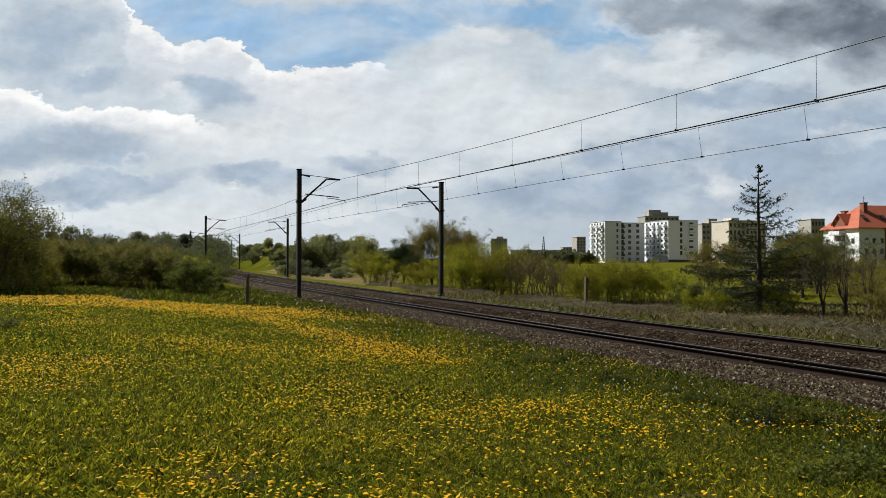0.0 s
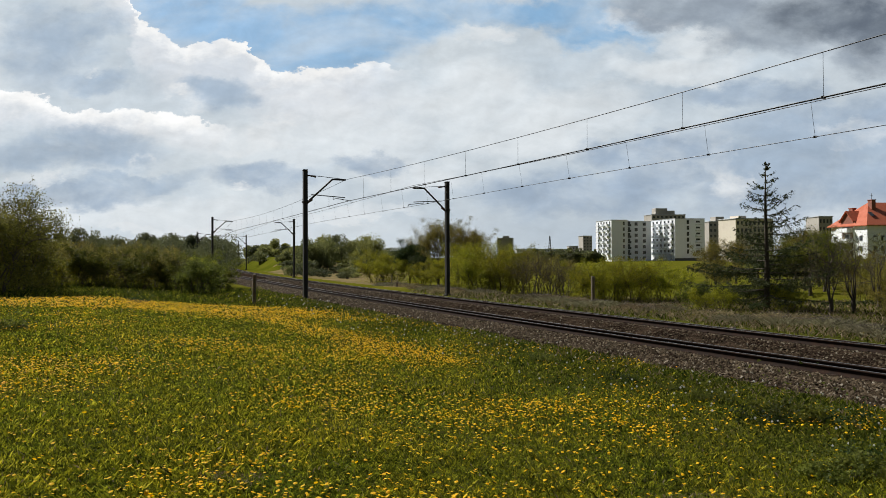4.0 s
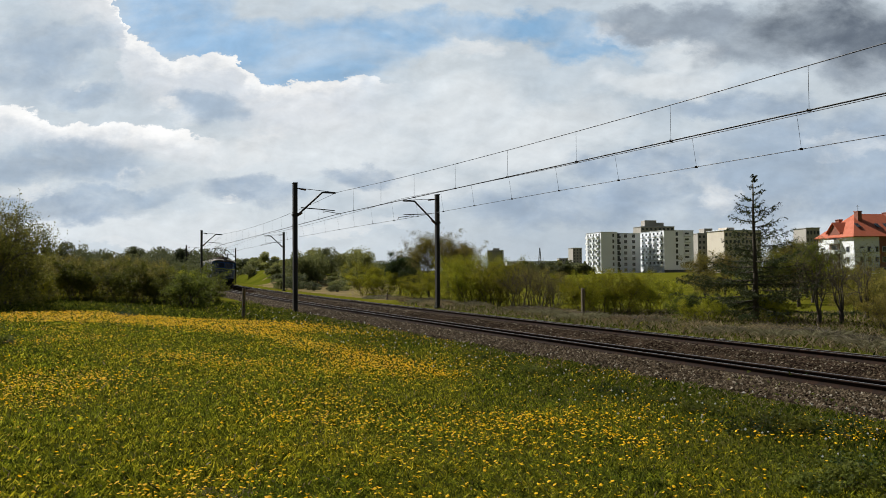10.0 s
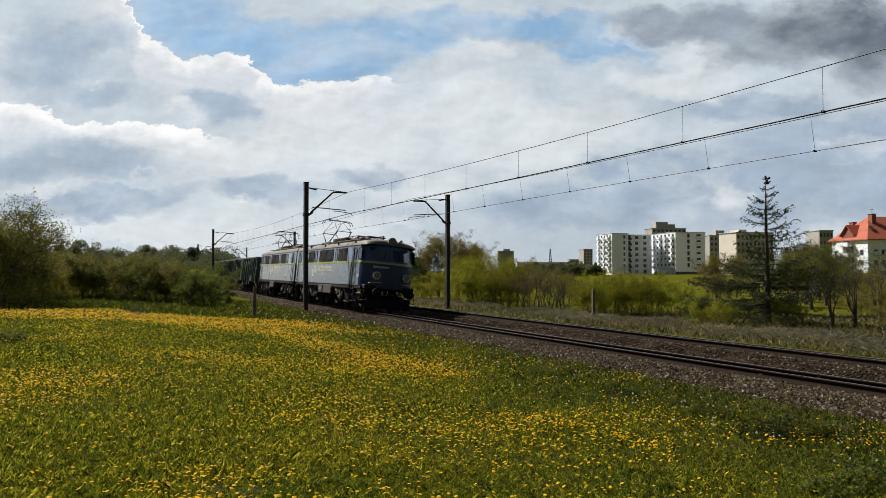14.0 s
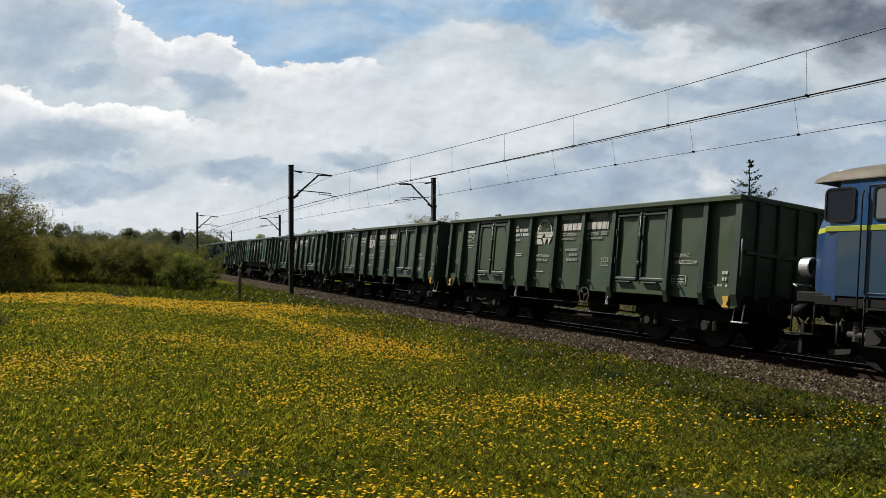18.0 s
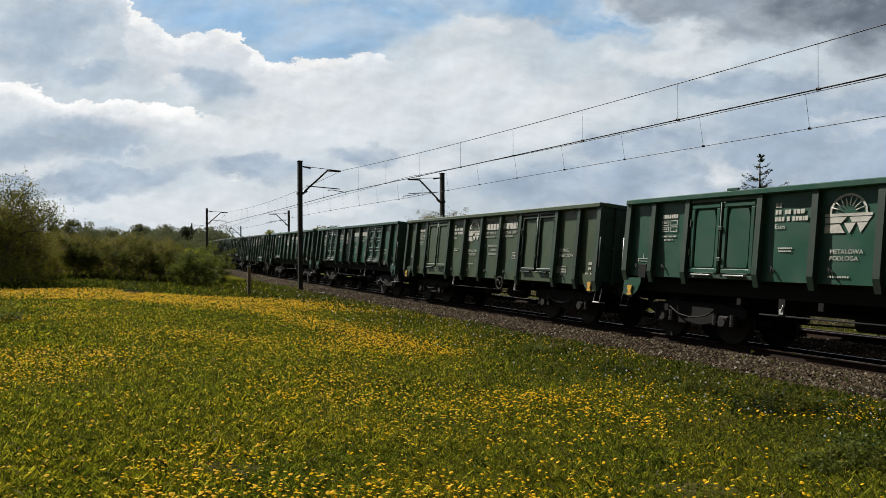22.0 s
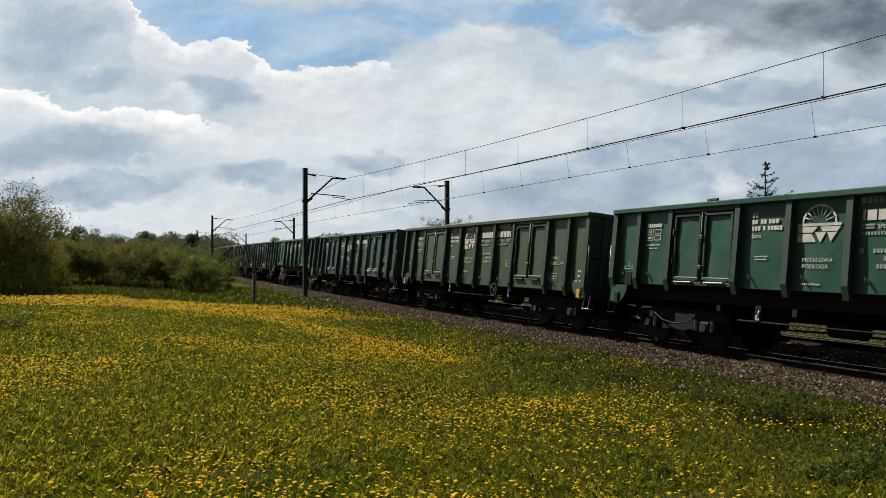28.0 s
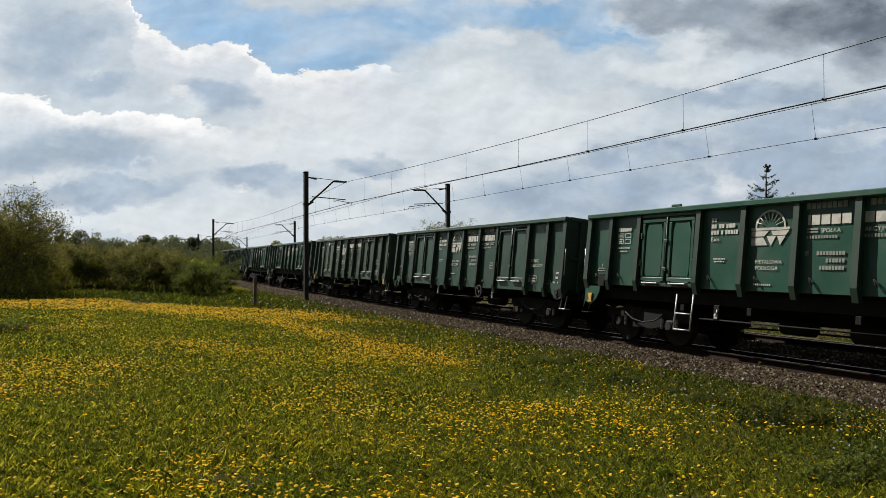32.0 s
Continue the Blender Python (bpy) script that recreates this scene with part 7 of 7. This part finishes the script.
def far_woods():
    """The treeline of the distance, joined: crowns of clumps over short trunks."""
    rng = np.random.default_rng(51)
    leaves, trunks = {"far": [], "birch": []}, Shape()

    def tree(px, d, ztop, wide, mat="far", n=900):
        x, y = at_col(px, d)
        zg = ground_z(x, y)
        h = ztop - zg
        k = 11
        a = rng.uniform(0, 6.283, k)
        up = np.sort(rng.uniform(0.14, 0.86, k))
        out = wide * 0.34 * np.sqrt(np.clip(1.05 - ((up - 0.45) / 0.5) ** 2, 0.05, 1)) * rng.uniform(0.3, 1.0, k)
        c = np.stack([np.cos(a) * out, np.sin(a) * out, up * h], 1)
        i = rng.integers(0, k, int(1.7 * n))
        e = rng.normal(0, 1, (len(i), 3))
        e /= np.linalg.norm(e, axis=1)[:, None]
        rad = rng.uniform(0.8, 1.25, k)[i] * rng.uniform(0.55, 1.05, len(i))
        P = c[i] + e * rad[:, None] * np.array([wide * 0.20, wide * 0.20, min(h * 0.16, wide * 0.2)])
        P = P[P[:, 2] > 0.1] + np.array([x, y, zg])
        leaves[mat].append(leaves_at(P, max(0.14, 0.0024 * d), rng))
        trunks.tube([(x, y, zg - 0.2), (x + 0.1, y, zg + h * 0.7)], [0.16, 0.05], 5, False)

    ytop = lambda yy, d: 2.224 + (45.69 - yy) / 126.4 * d
    # left treeline
    for i in range(64):
        px = rng.uniform(-6, 40)
        d = rng.uniform(140, 240)
        tree(px, d, ytop(rng.uniform(40.8, 43.0), d), rng.uniform(6, 10), "far")
    for px, yy in ((11.0, 40.2), (12.6, 39.6), (14.6, 40.4), (9.4, 40.6), (23.8, 40.8), (25.0, 41.0), (33.0, 40.4), (31.8, 41.4)):
        tree(px, 170, ytop(yy, 170), 5.5, "far", 1300)
    for i in range(16):
        d = rng.uniform(90, 120)
        tree(rng.uniform(28, 38.2), d, ytop(rng.uniform(41.5, 44.0), d), 5.5, "far")
    # middle distance, both sides of the bank
    for i in range(60):
        px = rng.uniform(44, 74)
        d = rng.uniform(150, 260)
        tree(px, d, ytop(rng.uniform(43.0, 45.0), d), rng.uniform(5, 9), "birch" if rng.random() < 0.6 else "far")
    for px, yy, d in ((42.8, 43.2, 230), (45.6, 43.0, 200), (47.3, 42.2, 190), (49.0, 43.0, 190), (51.5, 43.2, 190), (53.5, 42.0, 120), (55.2, 41.4, 120), (56.8, 41.6, 125), (58.4, 43.0, 150),
                      (61.0, 42.6, 180), (62.2, 43.4, 170), (44.5, 43.4, 220)):
        tree(px, d, ytop(yy, d), 4.8, "birch", 1100)
    for i in range(26):
        px, d = rng.uniform(53, 66), rng.uniform(120, 165)
        tree(px, d, ytop(rng.uniform(41.0, 43.4), d), rng.uniform(3.5, 6), "birch" if i % 4 else "far", 800)
    for i in range(22):          # bushes on the bank and along its foot
        px, d = rng.uniform(48.8, 53.5), rng.uniform(110, 175)
        tree(px, d, ground_z(*at_col(px, d)) + rng.uniform(1.2, 3.6), rng.uniform(2.5, 4.5), "birch" if i % 3 else "far", 500)
    # right distance
    for i in range(46):
        px = rng.uniform(86, 106)
        d = rng.uniform(300, 520)
        tree(px, d, ytop(rng.uniform(44.0, 45.2), d), rng.uniform(5, 9), "far", 600)
    for i in range(26):
        px = rng.choice([rng.uniform(132, 145), rng.uniform(139, 145)])
        d = rng.uniform(75, 130)
        tree(px, d, ytop(rng.uniform(40.5, 44.5), d), rng.uniform(3, 5), "far", 500)
    for i in range(10):
        px = rng.uniform(100, 105)
        tree(px, 300, ytop(rng.uniform(44.4, 45.3), 300), 6, "far", 700)
    for i in range(40):          # heath bushes on the rough field
        px = rng.uniform(50, 68)
        d = rng.uniform(95, 140)
        tree(px, d, ground_z(*at_col(px, d)) + rng.uniform(0.8, 2.4), 3.2, "far" if i % 2 else "birch", 420)
    for key, q in leaves.items():
        tagged(new("far_woods", soup("far_woods", np.concatenate(q), LEAF[key], 3)), "distant mixed woods in early leaf along the horizon", "woods", kind="stuff")
    tagged(new("far_trunks", trunks.mesh("far_trunks", BARK)), "grey-brown trunks of the distant woods", "woods", kind="stuff")


far_woods()


def build_post(x, y, h, w, label, lean=0.0):
    m = pose(x, y, ground_z(x, y) - 0.1, lean, lean * 0.5, 20)
    solid("post", Shape().box((0, 0, h / 2 + 0.05), (w, w, h + 0.1), 0.012), POSTWOOD, label, "post", m)


build_post(-8.3, 30.3, 1.32, 0.13, "weathered square wooden stake in the meadow", 1.5)
build_post(8.3, 41.4, 1.6, 0.16, "weathered wooden post beside the far track")
build_post(2.05, 23.3, 0.42, 0.13, "short dark marker stub at the ballast edge")
build_post(9.6, 24.3, 0.36, 0.16, "short dark marker stub beyond the far track")
build_post(-4.4, 60.0, 0.4, 0.16, "short dark marker stub beyond the far track")

# ---- buildings of the distance ----
WHITE_WALL = worn("white_plaster", (0.88, 0.91, 0.95), (0.82, 0.85, 0.89), 0.85, 0.0, 0.25, 0.4, 4.0, 0.05, 0.15)
GREY_WALL = worn("grey_plaster", (0.07, 0.075, 0.08), (0.11, 0.11, 0.11), 0.85, 0.0, 0.25, 0.4, 4.0, 0.05)
BEIGE_WALL = worn("beige_panel_wall", (0.40, 0.375, 0.34), (0.32, 0.295, 0.265), 0.9, 0.0, 0.2, 0.5, 4.0, 0.05, 0.2)
BROWN_WALL = worn("brown_panel_wall", (0.30, 0.22, 0.18), (0.22, 0.17, 0.14), 0.9, 0.0, 0.2, 0.5, 4.0, 0.05)
RED_ROOF = worn("red_roof_tiles", (0.42, 0.10, 0.045), (0.30, 0.08, 0.04), 0.8, 0.0, 0.6, 0.5, 12.0, 0.3)
BRICK_RED = worn("red_brown_plaster", (0.26, 0.10, 0.07), (0.20, 0.08, 0.06), 0.85, 0.0, 0.5, 0.5, 8.0, 0.1)
PARAPET = worn("zinc_edge", (0.45, 0.46, 0.47), (0.3, 0.3, 0.3), 0.5, 0.5, 0.8, 0.4)
TOWN_GLASS = glass("window_glass", (0.02, 0.023, 0.03), 0.25)
CREAM_WALL = worn("cream_plaster", (0.72, 0.66, 0.56), (0.58, 0.50, 0.42), 0.9, 0.0, 0.2, 0.5, 4.0, 0.05, 0.2)
CONCRETE = worn("balcony_concrete", (0.60, 0.60, 0.58), (0.45, 0.44, 0.42), 0.85, 0.0, 0.6, 0.4, 6.0, 0.1)


def town_block(name, label, x, y, z, turn, parts_, wall_mat):
    """A house in its own frame: x along the face that looks right-front, y along the face that looks left-front, both from the near corner."""
    t = thing(name, label, "building", pose(x, y, z, 0, 0, turn))
    for bx, by, lx, ly, h, mat in parts_:
        part("wall", Shape().box((bx + lx / 2, by + ly / 2, h / 2), (lx, ly, h), 0.03), mat or wall_mat, t)
        part("parapet", Shape().box((bx + lx / 2, by + ly / 2, h + 0.12), (lx + 0.3, ly + 0.3, 0.28), 0.03), PARAPET, t)
    return t


def window_x(t, x, z, w, h, y0, frame_mat=PARAPET):
    """A window in a face that looks to -y."""
    fr = Shape()
    ring_frame(fr, x - w / 2, x + w / 2, z, z + h, y0 - 0.03, 0.10, 0.10, 0)
    f = part("window", fr, frame_mat, t)
    part("pane", Shape().box((x, y0 - 0.012, z + h / 2), (w - 0.15, 0.03, h - 0.15)), TOWN_GLASS, f)


def window_y(t, y, z, w, h, x0, frame_mat=PARAPET):
    """A window in a face that looks to -x."""
    fr = Shape()
    for zz in (z + 0.05, z + h - 0.05):
        fr.box((x0 - 0.03, y, zz), (0.10, w, 0.10))
    for yy in (y - w / 2 + 0.05, y + w / 2 - 0.05):
        fr.box((x0 - 0.03, yy, z + h / 2), (0.10, 0.10, h - 0.2))
    f = part("window", fr, frame_mat, t)
    part("pane", Shape().box((x0 - 0.012, y, z + h / 2), (0.03, w - 0.15, h - 0.15)), TOWN_GLASS, f)


def balcony(t, c, size, mat=CONCRETE):
    """A slab with a parapet on three sides."""
    sh = Shape().box((c[0], c[1], c[2]), (size[0], size[1], 0.18))
    b = part("balcony", sh, mat, t)
    rl = Shape()
    sx, sy = size[0] / 2, size[1] / 2
    rl.box((c[0], c[1] - sy + 0.04, c[2] + 0.55), (size[0], 0.08, 0.95)).box((c[0] - sx + 0.04, c[1], c[2] + 0.55), (0.08, size[1] - 0.16, 0.95))
    rl.box((c[0] + sx - 0.04, c[1] + 0.04, c[2] + 0.55), (0.08, size[1] - 0.1, 0.95))
    part("railing", rl, mat if mat is GREY_WALL else WHITE_WALL, b)


def white_flats():
    d = 352.0
    x0 = (1071 - 784) / 1264 * d
    t = town_block("apartment_building", "white seven-storey apartment building with balconies on a field edge", x0, d, -0.3, 14,
                   [(0, 0, 8.8, 17, 20.6, None), (8.8, 4.0, 15.0, 12, 20.2, WHITE_WALL)], WHITE_WALL)
    for f in range(7):
        z = 1.1 + 2.85 * f
        if f:
            for k in range(5):
                window_y(t, 2.0 + 3.1 * k, z, 1.3, 1.9, 0.0)
            for k in range(3):
                balcony(t, (-0.75, 3.4 + 5.0 * k, z - 0.35), (1.5, 2.6))
        window_x(t, 6.6, z, 0.9, 1.7, 0.0, GREY_WALL)
        part("loggia_wall", Shape().box((10.6, 3.97, z + 0.9), (3.2, 0.05, 2.3)), GREY_WALL, t)
        balcony(t, (10.6, 3.3, z - 0.35), (3.0, 1.3), GREY_WALL)
        window_x(t, 15.5, z, 1.6, 1.6, 4.0, GREY_WALL)
        window_x(t, 20.0, z, 1.6, 1.6, 4.0, GREY_WALL)
    d2 = 349.0
    t = town_block("apartment_building", "white seven-storey apartment building with stacked balconies and grey base", (1183 - 784) / 1264 * d2, d2, -0.3, 14,
                   [(0, 0, 16.3, 23, 21.0, None)], WHITE_WALL)
    part("base", Shape().box((8.0, -0.05, 0.9), (16.2, 0.10, 1.8)), GREY_WALL, t)
    for f in range(7):
        z = 1.1 + 2.9 * f
        if f:
            for k in range(6):
                window_y(t, 2.2 + 3.6 * k, z, 1.5, 1.9, 0.0)
            for k in range(4):
                balcony(t, (-0.75, 3.0 + 5.6 * k, z - 0.35), (1.5, 2.8))
            window_x(t, 7.0, z, 1.2, 2.0, 0.0, GREY_WALL)
            window_x(t, 12.6, z, 2.2, 1.6, 0.0, GREY_WALL)
            balcony(t, (12.6, -0.6, z - 0.35), (3.2, 1.2))
    for k in range(4):
        part("buttress", Shape().slab([(-3.2, 0.0), (-0.1, 0.0), (-0.1, 2.2)], 1, 2.0 + 5.2 * k, 2.5 + 5.2 * k), CONCRETE, t)


def slab_block(px0, px1, ytop, ybase, d, label, mat, rows, cols, turn=0.0, caps=()):
    """A panel-built block d metres off, between two bearings, with its windows."""
    x0, x1 = (px0 - 784) / 1264 * d, (px1 - 784) / 1264 * d
    zt = 2.224 + (456.9 - ytop) / 1264 * d
    zb = min(2.224 + (456.9 - ybase) / 1264 * d, ground_z((x0 + x1) / 2, d) - 0.2)
    w = x1 - x0
    t = thing("apartment_tower", label, "building", pose(x0, d, zb, 0, 0, turn))
    h = zt - zb
    part("wall", Shape().box((w / 2, 6, h / 2), (w, 12, h), 0.05), mat, t)
    part("parapet", Shape().box((w / 2, 6, h + 0.2), (w + 0.5, 12.5, 0.4), 0.05), PARAPET, t)
    for cx, cw, ch in caps:
        part("roof_house", Shape().box((w * cx, 6, h + ch / 2), (w * cw, 6, ch), 0.05), mat, t)
    ww, wh = w / cols * 0.5, h / rows * 0.48
    pane = Shape().box((0, 0, 0), (ww, 0.08, wh)).mesh("window", TOWN_GLASS)
    for r in range(rows):
        for c in range(cols):
            o = part("window", pane, None, t)
            o.matrix_basis = pose((c + 0.5) * w / cols, -0.02, (r + 0.45) * h / rows)
    return t


def red_house():
    d = 178.0
    x0 = (1521 - 784) / 1264 * d
    zb = 2.224 - (474 - 456.9) / 1264 * d
    t = town_block("tenement_house", "white four-storey house with red hipped roof and balconies", x0, d, zb, 8,
                   [(0, 0, 7.0, 13.5, 10.0, None), (7.0, 0.3, 12.0, 13.0, 10.0, BRICK_RED)], WHITE_WALL)
    # hipped roof over both wings
    e = 0.7
    xa, xb, ya, yb, z0, z1 = -e, 19 + e, -e, 13.5 + e, 10.1, 16.2
    r0, r1 = (5.6, 6.75, z1), (15.0, 6.75, z1)
    sh = Shape().poly([(xa, ya, z0), (xb, ya, z0), r1, r0]).poly([(xb, ya, z0), (xb, yb, z0), r1]).poly([(xb, yb, z0), (xa, yb, z0), r0, r1]).poly([(xa, yb, z0), (xa, ya, z0), r0])
    sh.poly([(xa, ya, z0 - 0.2), (xa, yb, z0 - 0.2), (xb, yb, z0 - 0.2), (xb, ya, z0 - 0.2)])
    for a, b in (((xa, ya), (xb, ya)), ((xb, ya), (xb, yb)), ((xb, yb), (xa, yb)), ((xa, yb), (xa, ya))):
        sh.poly([(*a, z0 - 0.2), (*b, z0 - 0.2), (*b, z0), (*a, z0)])
    roof = part("roof", sh, RED_ROOF, t, "red tiled hipped roof")
    for x, y, h in ((5.2, 5.0, 16.6), (4.0, 10.5, 14.8), (14.5, 6.5, 16.4)):
        part("chimney", Shape().box((x, y, h - 2.2), (1.1, 1.5, 4.4), 0.05).box((x, y, h + 0.1), (1.3, 1.7, 0.2), 0.03), BRICK_RED, roof)
    part("aerial", Shape().tube([(5.2, 5.0, 16.5), (5.2, 5.0, 18.4)], 0.05, 5).tube([(4.7, 5.0, 17.9), (5.7, 5.0, 17.9)], 0.04, 5), MAST, roof)
    for x in (3.0, 8.5, 11.0):
        part("skylight", Shape().box((x, 2.6 - 0.2, 12.95), (1.1, 1.6, 0.12), 0.02, pose(0, 0, 0, 40)), TOWN_GLASS, roof)
    # gabled dormer over the balcony stack, on the face that looks to -x
    gy0, gy1 = 4.6, 9.6
    dm = Shape().slab([(gy0 + 0.4, 9.9), (gy1 - 0.4, 9.9), (gy1 - 0.4, 11.6), ((gy0 + gy1) / 2, 13.6), (gy0 + 0.4, 11.6)], 0, -0.1, 3.4)
    part("dormer", dm, BRICK_RED, roof)
    rf = Shape()
    ym = (gy0 + gy1) / 2
    for ys in (gy0 - 0.2, gy1 + 0.2):
        rf.poly([(-0.6, ym, 14.0), (4.2, ym, 14.0), (4.2, ys, 11.2), (-0.6, ys, 11.2)]).poly([(-0.6, ym, 13.8), (-0.6, ys, 11.0), (4.2, ys, 11.0), (4.2, ym, 13.8)])
        rf.poly([(-0.6, ym, 13.8), (-0.6, ym, 14.0), (-0.6, ys, 11.2), (-0.6, ys, 11.0)])
    part("dormer_roof", rf, RED_ROOF, roof)
    part("recess", Shape().box((-0.03, ym, 5.0), (0.08, 4.0, 9.8)), BROWN_WALL, t, "brown recessed bay")
    for f in range(4):
        z = 0.9 + 2.6 * f
        if f < 3:
            window_y(t, 2.2, z, 1.2, 1.4, 0.0)
            window_y(t, 11.6, z, 1.5, 1.4, 0.0)
            for k in range(3):
                window_x(t, 2.0 + 2.1 * k, z, 1.0, 1.4, 0.0)
            for k in range(4):
                window_x(t, 8.6 + 2.8 * k, z, 1.2, 1.4, 0.3)
        if f:
            balcony(t, (-0.9, ym, z - 0.3), (1.8, 4.2))
        window_y(t, ym, z, 1.8, 1.9, -0.07)
    for k in (1.6, 4.2):
        balcony(t, (k + 0.6, -0.35, 6.0), (1.2, 0.7), PARAPET)


white_flats()
red_house()
slab_block(1142, 1205, 383, 462, 460, "beige panel-built tower block with rooftop boxes", BEIGE_WALL, 11, 8, 8, ((0.35, 0.35, 4.5), (0.62, 0.25, 3.0)))
slab_block(1243, 1288, 396, 462, 380, "beige panel-built apartment block", BEIGE_WALL, 7, 6, 6, ((0.55, 0.35, 3.0),))
slab_block(1290, 1366, 391, 462, 300, "cream apartment block behind the spruce", CREAM_WALL, 6, 9, 14, ((0.3, 0.2, 1.6),))
slab_block(1436, 1460, 388, 470, 330, "pale modern flats with a flat roof", BEIGE_WALL, 6, 4, 0)
slab_block(822, 842, 418, 446, 900, "distant brown high-rise block", BROWN_WALL, 11, 5, 10, ((0.4, 0.4, 2.5),))
slab_block(869, 896, 423, 447, 900, "distant beige high-rise block", BEIGE_WALL, 10, 6, -12, ((0.55, 0.4, 3.0),))
slab_block(903, 1000, 443, 462, 620, "long pale low apartment block", WHITE_WALL, 4, 18, 3)
slab_block(1021, 1037, 420, 462, 520, "narrow beige block at the field edge", BEIGE_WALL, 8, 3, 6)
slab_block(996, 1012, 438, 460, 640, "small pale block among trees", BEIGE_WALL, 4, 3, 0)


def lattice_tower(px, d, ytop):
    x = (px - 784) / 1264 * d
    h = 2.224 + (456.9 - ytop) / 1264 * d
    sh = Shape()
    for sx in (-1, 1):
        for sy in (-1, 1):
            sh.tube([(sx * 2.0, sy * 2.0, 0), (sx * 0.3, sy * 0.3, h)], 0.28, 4, False)
    for k in range(8):
        w0, w1 = 2.0 - 1.7 * k / 8, 2.0 - 1.7 * (k + 1) / 8
        sh.tube([(-w0, -w0, h * k / 8), (w1, -w1, h * (k + 1) / 8)], 0.16, 4, False).tube([(w0, -w0, h * k / 8), (-w1, -w1, h * (k + 1) / 8)], 0.16, 4, False)
    solid("radio_tower", sh, MAST, "distant slender lattice radio mast", "tower", pose(x, d, 0))


lattice_tower(962, 800, 419)


def motions():
    """The train rolls along its track; every vehicle follows the curve, and its wheels turn while it is near."""
    times = [0.5 * i for i in range(65)]
    for ob, back, turn in TRAIN:
        walk(ob, [(t, on_track(front_s(t) + back, turn)) for t in times])
        way = -1 if turn else 1
        for o in ob.children_recursive:
            if o.name.startswith("wheelset"):
                home = o.matrix_basis.copy()
                radius = home.translation.z
                rows, t = [(0.0, home)], 0.0
                while t < 32.0:
                    near = -8 < front_s(t) + back < 36 or -8 < front_s(min(32.0, t + 0.5)) + back < 36
                    t = min(32.0, t + (1 / 30 if near else 0.5))
                    if near:
                        angle = way * (front_s(0) - front_s(t)) / radius
                        if len(rows) == 1 and t > 0.5:
                            start = way * (front_s(0) - front_s(t - 1 / 30)) / radius
                            rows = [(0.0, home @ Matrix.Rotation(start, 4, "Y"))]
                        rows.append((t, home @ Matrix.Rotation(angle, 4, "Y")))
                if rows[-1][0] < 32.0:
                    rows.append((32.0, rows[-1][1]))
                walk(o, rows)


motions()
